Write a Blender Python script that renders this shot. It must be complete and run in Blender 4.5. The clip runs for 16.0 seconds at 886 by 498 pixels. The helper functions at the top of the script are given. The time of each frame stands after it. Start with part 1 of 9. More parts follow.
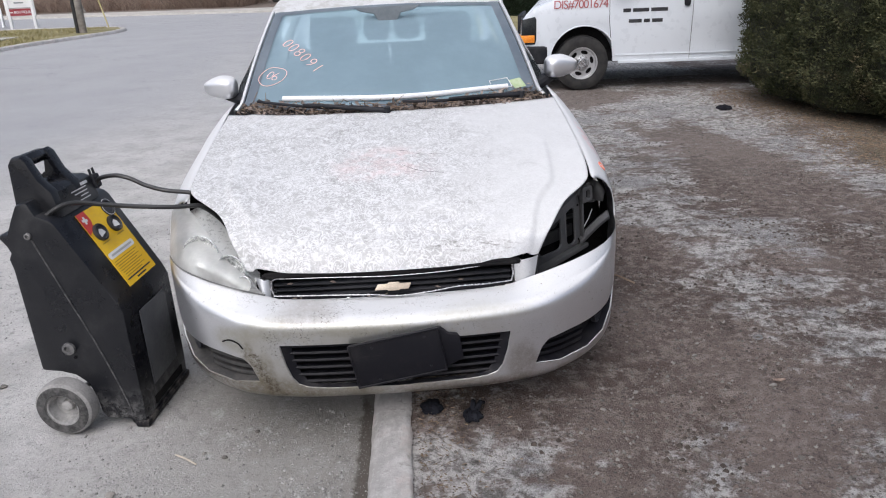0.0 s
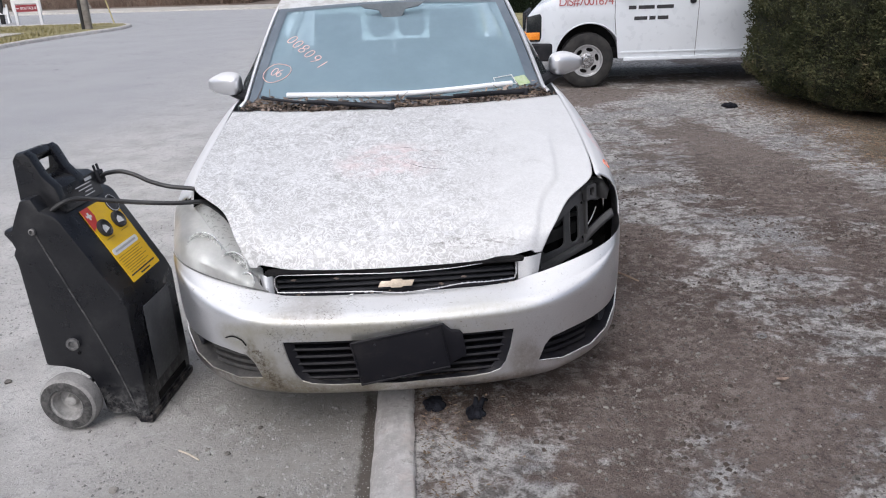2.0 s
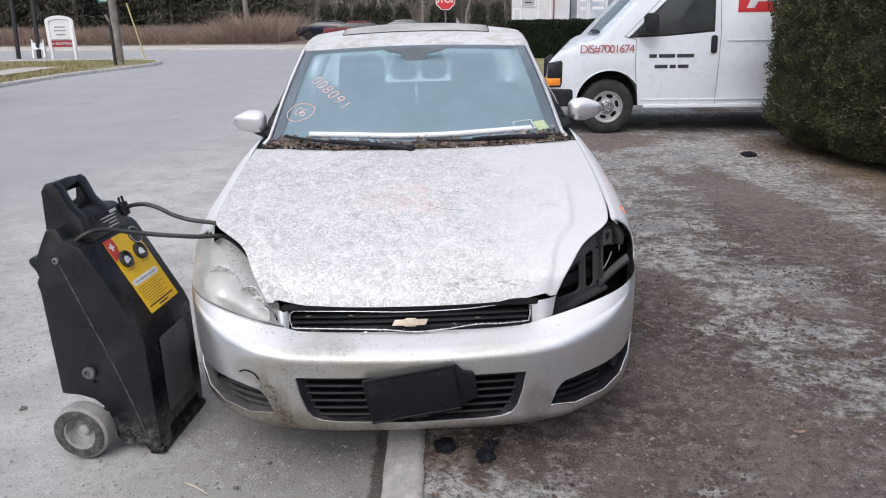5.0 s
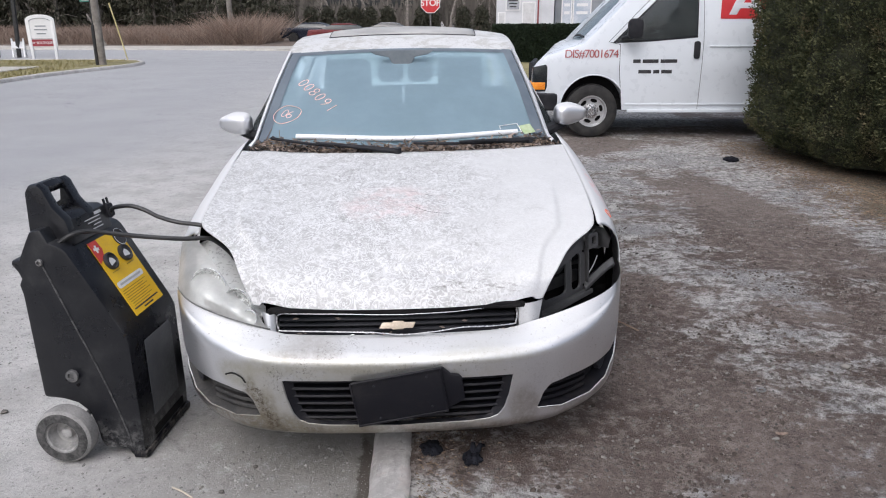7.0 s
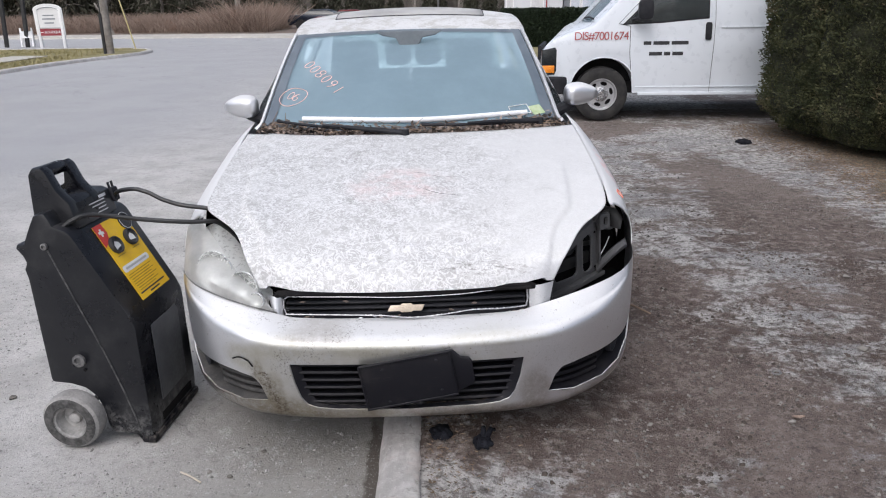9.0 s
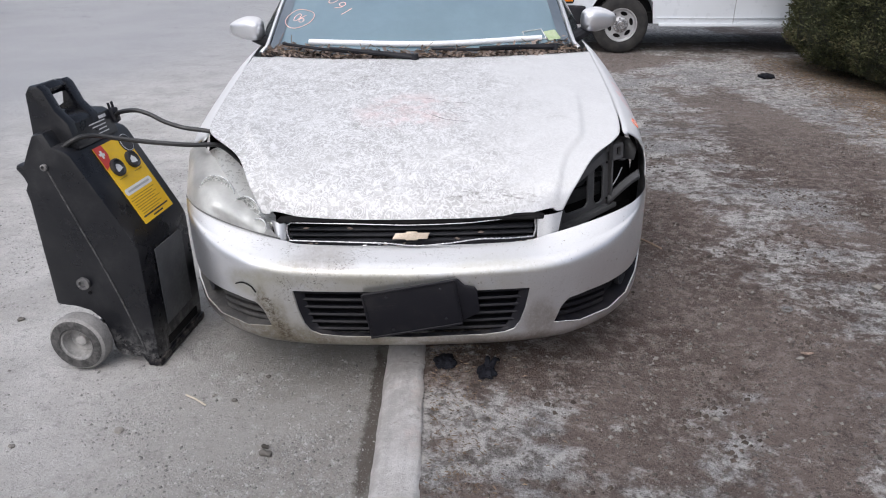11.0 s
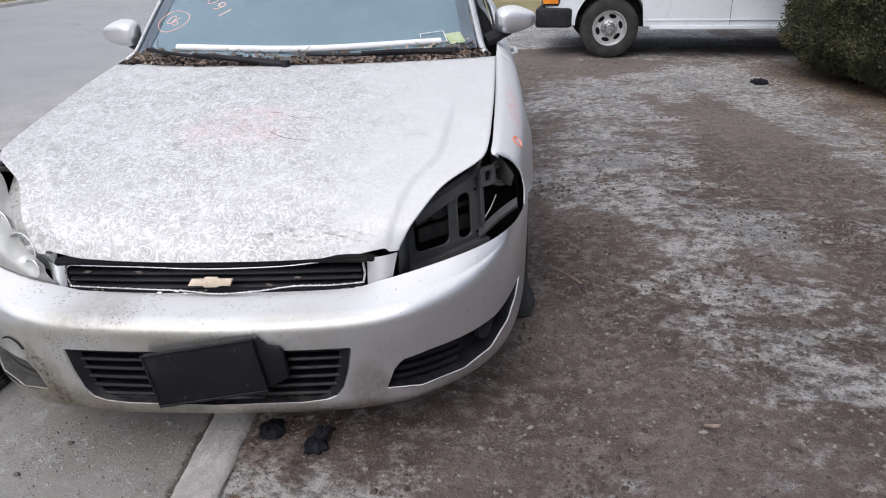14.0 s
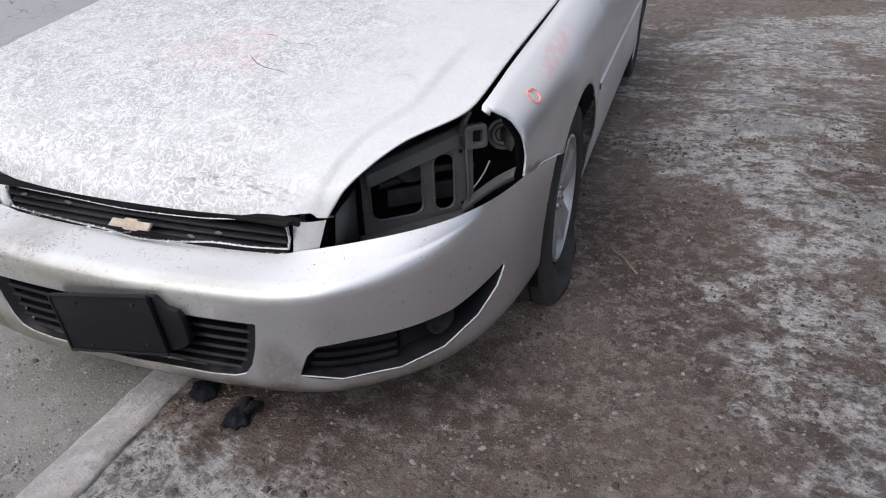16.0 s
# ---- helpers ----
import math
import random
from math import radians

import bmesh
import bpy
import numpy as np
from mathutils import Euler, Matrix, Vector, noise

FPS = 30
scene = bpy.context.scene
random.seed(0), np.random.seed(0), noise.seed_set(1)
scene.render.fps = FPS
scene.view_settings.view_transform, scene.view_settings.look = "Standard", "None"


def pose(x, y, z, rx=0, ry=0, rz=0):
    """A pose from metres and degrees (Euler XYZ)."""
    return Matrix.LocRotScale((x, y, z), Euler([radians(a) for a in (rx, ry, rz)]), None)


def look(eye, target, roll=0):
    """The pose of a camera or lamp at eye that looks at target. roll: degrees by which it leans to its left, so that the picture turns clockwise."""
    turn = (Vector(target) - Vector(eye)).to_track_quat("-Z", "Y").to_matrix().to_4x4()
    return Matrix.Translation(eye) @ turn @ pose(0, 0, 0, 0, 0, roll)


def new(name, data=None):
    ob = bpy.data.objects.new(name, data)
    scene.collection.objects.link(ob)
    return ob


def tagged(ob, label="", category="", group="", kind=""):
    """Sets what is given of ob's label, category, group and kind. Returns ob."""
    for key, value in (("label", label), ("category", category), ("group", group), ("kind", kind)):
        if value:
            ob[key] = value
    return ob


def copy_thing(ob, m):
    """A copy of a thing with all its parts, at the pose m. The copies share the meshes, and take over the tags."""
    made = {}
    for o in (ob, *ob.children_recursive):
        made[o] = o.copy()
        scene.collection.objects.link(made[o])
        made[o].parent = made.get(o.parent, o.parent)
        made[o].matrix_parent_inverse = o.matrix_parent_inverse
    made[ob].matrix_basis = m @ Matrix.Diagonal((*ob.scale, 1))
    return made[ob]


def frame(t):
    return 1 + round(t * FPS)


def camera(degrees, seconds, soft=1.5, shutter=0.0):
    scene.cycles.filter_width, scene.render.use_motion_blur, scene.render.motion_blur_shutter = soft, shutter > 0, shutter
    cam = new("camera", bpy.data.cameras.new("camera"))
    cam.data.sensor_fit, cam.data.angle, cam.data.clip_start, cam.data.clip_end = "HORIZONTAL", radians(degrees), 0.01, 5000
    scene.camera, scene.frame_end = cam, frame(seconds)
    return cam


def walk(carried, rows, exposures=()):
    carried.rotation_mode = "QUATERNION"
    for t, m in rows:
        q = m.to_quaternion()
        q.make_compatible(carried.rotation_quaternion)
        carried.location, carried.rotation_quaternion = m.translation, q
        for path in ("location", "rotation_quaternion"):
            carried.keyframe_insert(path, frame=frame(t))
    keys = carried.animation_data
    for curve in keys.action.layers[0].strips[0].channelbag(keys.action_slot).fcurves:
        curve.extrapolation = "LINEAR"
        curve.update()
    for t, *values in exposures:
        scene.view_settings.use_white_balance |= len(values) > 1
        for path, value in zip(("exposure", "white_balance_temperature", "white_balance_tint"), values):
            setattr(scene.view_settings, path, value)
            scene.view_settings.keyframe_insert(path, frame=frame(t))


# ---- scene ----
cam = camera(63.3, 16.0, 1.1)
PATH = [
    (0, (0.107, -2.224, 1.556), (0.165, -0.36, 0.833), -2.2),
    (0.5, (0.11, -2.225, 1.557), (0.163, -0.363, 0.827), -2.5),
    (1, (0.11, -2.224, 1.556), (0.175, -0.366, 0.821), -2.3),
    (1.5, (0.108, -2.213, 1.551), (0.174, -0.362, 0.797), -1.7),
    (2, (0.11, -2.222, 1.555), (0.156, -0.36, 0.825), -2.1),
    (2.5, (0.11, -2.228, 1.558), (0.147, -0.365, 0.83), -2.6),
    (3, (0.11, -2.237, 1.562), (0.15, -0.37, 0.844), -2.4),
    (3.5, (0.113, -2.235, 1.561), (0.148, -0.354, 0.882), -2.1),
    (4, (0.123, -2.233, 1.56), (0.091, -0.32, 0.977), -2.3),
    (4.5, (0.116, -2.23, 1.559), (0.141, -0.329, 0.938), -0.3),
    (5, (0.116, -2.24, 1.563), (0.118, -0.34, 0.939), -0.9),
    (7.5, (0.1, -2.246, 1.566), (0.159, -0.345, 0.95), -0.4),
    (8, (0.099, -2.228, 1.558), (0.151, -0.331, 0.928), -1.0),
    (10.5, (0.124, -2.19, 1.496), (0.107, -0.339, 0.74), -0.1),
    (11, (0.127, -2.168, 1.488), (0.111, -0.342, 0.672), -0.3),
    (11.5, (0.106, -2.172, 1.485), (0.108, -0.336, 0.693), -0.6),
    (12, (0.088, -2.179, 1.494), (0.048, -0.318, 0.763), -1.4),
    (12.5, (0.198, -2.158, 1.488), (0.075, -0.318, 0.715), -3.8),
    (13, (0.508, -2.074, 1.479), (0.367, -0.196, 0.805), -4.1),
    (13.5, (0.69, -1.973, 1.444), (0.67, -0.135, 0.656), -5.7),
    (14, (0.729, -1.692, 1.409), (0.64, 0.138, 0.608), -1.0),
    (14.5, (0.92, -1.528, 1.4), (0.809, 0.284, 0.562), -2.7),
    (15, (1.154, -1.435, 1.385), (0.723, 0.289, 0.468), -2.4),
    (15.5, (1.21, -1.311, 1.375), (0.701, 0.385, 0.444), 0.2),
    (16, (1.246, -1.182, 1.352), (0.677, 0.467, 0.374), -0.3),
]
walk(cam, [(t, look(eye, target, roll)) for t, eye, target, roll in PATH], [(0, 0.08, 6060, 12), (11.5, 0.07, 6060, 12), (13, 0.01, 6060, 12), (14.5, 0.06, 6060, 12), (16, 0.07, 6060, 12)])

# ---- light: flat winter overcast, a wide weak sun high behind the clouds ----
world = bpy.data.worlds.new("overcast")
scene.world = world
world.use_nodes = True
wn, wl = world.node_tree.nodes, world.node_tree.links
wn.clear()
sky = wn.new("ShaderNodeTexSky")
sky.sky_type, sky.sun_disc = "NISHITA", False
sky.sun_elevation, sky.sun_rotation = radians(48), radians(200)
sky.air_density, sky.dust_density, sky.ozone_density = 1.0, 6.0, 1.0
grey = wn.new("ShaderNodeHueSaturation")
grey.inputs["Saturation"].default_value = 0.5
bg = wn.new("ShaderNodeBackground")
bg.inputs["Strength"].default_value = 0.15
wout = wn.new("ShaderNodeOutputWorld")
wl.new(sky.outputs[0], grey.inputs["Color"])
wl.new(grey.outputs[0], bg.inputs["Color"])
wl.new(bg.outputs[0], wout.inputs["Surface"])

sun_data = bpy.data.lights.new("sun", "SUN")
sun_data.energy, sun_data.angle, sun_data.color = 1.0, radians(60), (1.0, 0.98, 0.95)
sun = new("sun", sun_data)
sun.matrix_world = look((-3, -2, 12), (0, 0, 0))

# ---- helpers for meshes ----
def smooth(xs, ys):
    """A monotone cubic through a table."""
    xs, ys = np.array(xs, float), np.array(ys, float)
    d = np.diff(ys) / np.diff(xs)
    m = np.zeros(len(xs))
    m[0], m[-1] = d[0], d[-1]
    for i in range(1, len(xs) - 1):
        if d[i - 1] * d[i] > 0:
            h0, h1 = xs[i] - xs[i - 1], xs[i + 1] - xs[i]
            w0, w1 = 2 * h1 + h0, h1 + 2 * h0
            m[i] = (w0 + w1) / (w0 / d[i - 1] + w1 / d[i])

    def at(x):
        x = min(max(x, xs[0]), xs[-1])
        i = min(max(int(np.searchsorted(xs, x)) - 1, 0), len(xs) - 2)
        h = xs[i + 1] - xs[i]
        t = (x - xs[i]) / h
        return float((2 * t**3 - 3 * t**2 + 1) * ys[i] + (t**3 - 2 * t**2 + t) * h * m[i] + (3 * t**2 - 2 * t**3) * ys[i + 1] + (t**3 - t**2) * h * m[i + 1])
    return at


def path3(points):
    """A smooth line through points, as a function of 0..1 along its length."""
    p = np.array(points, float)
    s = np.r_[0, np.cumsum(np.linalg.norm(np.diff(p, axis=0), axis=1))]
    s = s / s[-1]
    fs = [smooth(s, p[:, k]) for k in range(p.shape[1])]
    return lambda t: Vector([f(t) for f in fs])


def run(points, n):
    c = path3(points)
    return [c(i / (n - 1)) for i in range(n)]


def thing(name, m, label, category, group="", kind=""):
    ob = new(name)
    ob.matrix_world = m
    ob.empty_display_size = 0.1
    return tagged(ob, label, category, group, kind)


def mesh_from(bm, name, material, sharp=35):
    bmesh.ops.recalc_face_normals(bm, faces=bm.faces)
    me = bpy.data.meshes.new(name)
    bm.to_mesh(me)
    bm.free()
    for p in me.polygons:
        p.use_smooth = True
    if sharp:
        me.set_sharp_from_angle(angle=radians(sharp))
    if material:
        me.materials.append(material)
    return me


def part(name, bm, material, parent, label="", sharp=35, thick=0.0, m=None):
    ob = new(name, mesh_from(bm, name, material, sharp))
    if parent:
        ob.parent = parent
    if m is not None:
        ob.matrix_basis = m
    if thick:
        s = ob.modifiers.new("thickness", "SOLIDIFY")
        s.thickness, s.offset = thick, 0.0
    return tagged(ob, label)


def solo(name, bm, material, label, category, group="", kind="", sharp=35, m=None):
    ob = part(name, bm, material, None, label, sharp, 0, m)
    return tagged(ob, label, category, group, kind)


I4 = Matrix.Identity(4)


def box(bm, size, m=I4, bevel=0.0, segments=2):
    r = bmesh.ops.create_cube(bm, size=1.0, matrix=m @ Matrix.Diagonal((*size, 1)))
    if bevel:
        edges = list({e for v in r["verts"] for e in v.link_edges})
        bmesh.ops.bevel(bm, geom=edges, offset=bevel, segments=segments, profile=0.6, affect="EDGES")
    return bm


def cyl(bm, r1, r2, h, m=I4, seg=24, caps=True):
    bmesh.ops.create_cone(bm, cap_ends=caps, segments=seg, radius1=r1, radius2=r2, depth=h, matrix=m)
    return bm


def ball(bm, r, m=I4, sub=2):
    bmesh.ops.create_icosphere(bm, subdivisions=sub, radius=r, matrix=m)
    return bm


def lathe(bm, profile, m=I4, seg=40, close=False):
    """profile: (radius, height) pairs turned about local z."""
    rings = []
    for k in range(seg):
        a = 2 * math.pi * k / seg
        rings.append([bm.verts.new(m @ Vector((r * math.cos(a), r * math.sin(a), h))) for r, h in profile])
    n = len(profile)
    for k in range(seg):
        p, q = rings[k], rings[(k + 1) % seg]
        for i in range(n if close else n - 1):
            j = (i + 1) % n
            bm.faces.new((p[i], q[i], q[j], p[j]))
    return bm


def tube(bm, points, radius, seg=8, caps=True):
    """A round bar along points; radius may be a list."""
    pts = [Vector(p) for p in points]
    rad = radius if isinstance(radius, (list, tuple)) else [radius] * len(pts)
    rings, up = [], None
    for i, p in enumerate(pts):
        d = (pts[min(i + 1, len(pts) - 1)] - pts[max(i - 1, 0)]).normalized()
        if up is None:
            up = Vector((0, 0, 1)) if abs(d.z) < 0.9 else Vector((1, 0, 0))
        a = d.cross(up).normalized()
        up = a.cross(d).normalized()
        rings.append([bm.verts.new(p + rad[i] * (math.cos(2 * math.pi * k / seg) * a + math.sin(2 * math.pi * k / seg) * up)) for k in range(seg)])
    for p, q in zip(rings, rings[1:]):
        for k in range(seg):
            bm.faces.new((p[k], p[(k + 1) % seg], q[(k + 1) % seg], q[k]))
    if caps:
        bm.faces.new(rings[0][::-1])
        bm.faces.new(rings[-1])
    return bm


def slab(bm, outline, depth, m=I4, bevel=0.0, holes=()):
    """A flat outline (x, y) of that thickness along local z, from 0 to depth."""
    tmp = bmesh.new()
    vs = [tmp.verts.new((x, y, 0)) for x, y in outline]
    edges = [tmp.edges.new((vs[i], vs[(i + 1) % len(vs)])) for i in range(len(vs))]
    for hole in holes:
        hs = [tmp.verts.new((x, y, 0)) for x, y in hole]
        edges += [tmp.edges.new((hs[i], hs[(i + 1) % len(hs)])) for i in range(len(hs))]
    if holes:
        r = bmesh.ops.triangle_fill(tmp, edges=edges, use_beauty=True)
        faces = [g for g in r["geom"] if isinstance(g, bmesh.types.BMFace)]
    else:
        faces = [tmp.faces.new(vs)]
    r = bmesh.ops.extrude_face_region(tmp, geom=faces)
    for g in r["geom"]:
        if isinstance(g, bmesh.types.BMVert):
            g.co.z += depth
    bmesh.ops.recalc_face_normals(tmp, faces=tmp.faces)
    if bevel:
        rim = [e for e in tmp.edges if len(e.link_faces) == 2 and e.calc_face_angle(0) > 0.9]
        bmesh.ops.bevel(tmp, geom=rim, offset=bevel, segments=2, profile=0.6, affect="EDGES")
    tmp.transform(m)
    me = bpy.data.meshes.new("slab")
    tmp.to_mesh(me)
    tmp.free()
    bm.from_mesh(me)
    bpy.data.meshes.remove(me)
    return bm


def rounded(w, h, r, n=5, cx=0.0, cy=0.0):
    """The outline of a rounded rectangle."""
    out = []
    for sx, sy, a0 in ((1, 1, 0), (-1, 1, 90), (-1, -1, 180), (1, -1, 270)):
        for k in range(n + 1):
            a = radians(a0 + 90 * k / n)
            out.append((cx + sx * (w / 2 - r) + r * math.cos(a), cy + sy * (h / 2 - r) + r * math.sin(a)))
    return out


def sheet(bm, rows):
    """A skin over rows of points."""
    vs = [[bm.verts.new(p) for p in row] for row in rows]
    for a, b in zip(vs, vs[1:]):
        for i in range(len(a) - 1):
            bm.faces.new((a[i], a[i + 1], b[i + 1], b[i]))
    return bm


def inside(poly, x, y):
    hit, n = False, len(poly)
    for i in range(n):
        (x1, y1), (x2, y2) = poly[i], poly[(i + 1) % n]
        if (y1 > y) != (y2 > y) and x < (x2 - x1) * (y - y1) / (y2 - y1) + x1:
            hit = not hit
    return hit


def cut_sheet(bm, grid, place, holes, reach):
    """A skin over a grid of flat coordinates, laid into space by place(a, b), with openings whose rims follow the outlines."""
    g = np.array(grid, float)
    for poly in holes:
        p = np.array(poly, float)
        q = np.roll(p, -1, axis=0)
        d = q - p
        flat = g.reshape(-1, 2)
        t = np.clip(((flat[:, None] - p) * d).sum(-1) / ((d * d).sum(-1) + 1e-12), 0, 1)
        near = p + t[..., None] * d
        dist = np.linalg.norm(near - flat[:, None], axis=-1)
        k = dist.argmin(1)
        idx = np.arange(len(flat))
        close = dist[idx, k] < reach
        flat[close] = near[idx, k][close]
        g = flat.reshape(g.shape)
    vs = [[bm.verts.new(place(a, b)) for a, b in row] for row in g]
    for i in range(g.shape[0] - 1):
        for j in range(g.shape[1] - 1):
            c = (g[i, j] + g[i + 1, j] + g[i, j + 1] + g[i + 1, j + 1]) / 4
            if any(inside(poly, *c) for poly in holes):
                continue
            quad = [vs[i][j], vs[i][j + 1], vs[i + 1][j + 1], vs[i + 1][j]]
            try:
                bm.faces.new(quad)
            except ValueError:
                pass
    loose = [v for v in bm.verts if not v.link_faces]
    bmesh.ops.delete(bm, geom=loose, context="VERTS")
    bmesh.ops.dissolve_degenerate(bm, dist=1e-5, edges=bm.edges)
    return bm


def words(text, size, material, parent, m, name="lettering", label="", spread=1.0, depth=0.001, bold=0.0):
    cu = bpy.data.curves.new("t", "FONT")
    cu.body, cu.size, cu.extrude, cu.align_x, cu.align_y = text, size, depth, "CENTER", "CENTER"
    cu.space_character, cu.offset = spread, bold
    tmp = new("t", cu)
    me = bpy.data.meshes.new_from_object(tmp.evaluated_get(bpy.context.evaluated_depsgraph_get()))
    bpy.data.objects.remove(tmp)
    bpy.data.curves.remove(cu)
    me.materials.clear()
    me.materials.append(material)
    ob = new(name, me)
    if parent:
        ob.parent = parent
    ob.matrix_basis = m
    return tagged(ob, label)


def face_on(origin, right, up):
    """A pose whose x runs along right and y along up."""
    r = Vector(right).normalized()
    n = r.cross(Vector(up)).normalized()
    u = n.cross(r)
    return Matrix(((r.x, u.x, n.x, origin[0]), (r.y, u.y, n.y, origin[1]), (r.z, u.z, n.z, origin[2]), (0, 0, 0, 1)))

# ---- materials ----
class Nodes:
    def __init__(self, name):
        self.m = bpy.data.materials.new(name)
        self.m.use_nodes = True
        self.t = self.m.node_tree
        self.t.nodes.clear()
        self.out = self.t.nodes.new("ShaderNodeOutputMaterial")
        self.co = self.t.nodes.new("ShaderNodeTexCoord").outputs["Object"]

    def put(self, kind, **inputs):
        n = self.t.nodes.new(kind)
        for k, v in inputs.items():
            self.set(n, k.replace("_", " "), v)
        return n

    def set(self, n, k, v):
        s = n.inputs[int(k)] if k.isdigit() else n.inputs[k]
        if isinstance(v, bpy.types.NodeSocket):
            self.t.links.new(v, s)
        elif isinstance(v, (tuple, list)) and len(v) == 3 and s.type == "RGBA":
            s.default_value = (*v, 1)
        else:
            s.default_value = v

    def noise(self, scale, detail=4.0, rough=0.55, warp=0.0, co=None):
        n = self.put("ShaderNodeTexNoise", Scale=scale, Detail=detail, Roughness=rough, Distortion=warp)
        self.t.links.new(co or self.co, n.inputs["Vector"])
        return n.outputs["Fac"]

    def stretch(self, sx, sy, sz, rot=0.0):
        n = self.t.nodes.new("ShaderNodeMapping")
        n.inputs["Scale"].default_value = (sx, sy, sz)
        n.inputs["Rotation"].default_value = (0, 0, radians(rot))
        self.t.links.new(self.co, n.inputs["Vector"])
        return n.outputs[0]

    def span(self, v, a, b, lo=0.0, hi=1.0):
        n = self.t.nodes.new("ShaderNodeMapRange")
        n.interpolation_type = "SMOOTHSTEP"
        for k, x in zip(range(5), (v, a, b, lo, hi)):
            self.set(n, str(k), x)
        return n.outputs[0]

    def math(self, op, a, b=0.0):
        n = self.t.nodes.new("ShaderNodeMath")
        n.operation = op
        self.set(n, "0", a)
        self.set(n, "1", b)
        return n.outputs[0]

    def mix(self, fac, a, b):
        n = self.t.nodes.new("ShaderNodeMix")
        n.data_type = "RGBA"
        for s, v in ((n.inputs[0], fac), (n.inputs[6], a), (n.inputs[7], b)):
            if isinstance(v, bpy.types.NodeSocket):
                self.t.links.new(v, s)
            elif isinstance(v, (tuple, list)):
                s.default_value = (*v, 1)
            else:
                s.default_value = v
        return n.outputs[2]

    def bump(self, height, strength, distance):
        n = self.put("ShaderNodeBump", Strength=strength, Distance=distance)
        self.t.links.new(height, n.inputs["Height"])
        return n.outputs[0]

    def axis(self, k):
        n = self.t.nodes.new("ShaderNodeSeparateXYZ")
        self.t.links.new(self.co, n.inputs[0])
        return n.outputs[k]

    def island(self):
        return self.t.nodes.new("ShaderNodeNewGeometry").outputs["Random Per Island"]

    def surface(self, color, rough=0.6, metal=0.0, normal=None, **more):
        p = self.put("ShaderNodeBsdfPrincipled", Base_Color=color, Roughness=rough, Metallic=metal)
        for k, v in more.items():
            self.set(p, k.replace("_", " "), v)
        if normal is not None:
            self.t.links.new(normal, p.inputs["Normal"])
        self.t.links.new(p.outputs[0], self.out.inputs["Surface"])
        return p


def plain(name, a, b, rough=0.6, metal=0.0, scale=6.0, fine=60.0, bump=0.15, depth=0.002, rvar=0.12, **more):
    """Two shades mottled at two scales, with fine relief."""
    n = Nodes(name)
    big, small = n.noise(scale, 5), n.noise(fine, 3)
    f = n.span(n.math("ADD", n.math("MULTIPLY", big, 0.65), n.math("MULTIPLY", small, 0.35)), 0.36, 0.64)
    r = n.span(small, 0.3, 0.7, rough - rvar, rough + rvar)
    n.surface(n.mix(f, a, b), r, metal, n.bump(small, bump, depth), **more)
    return n.m


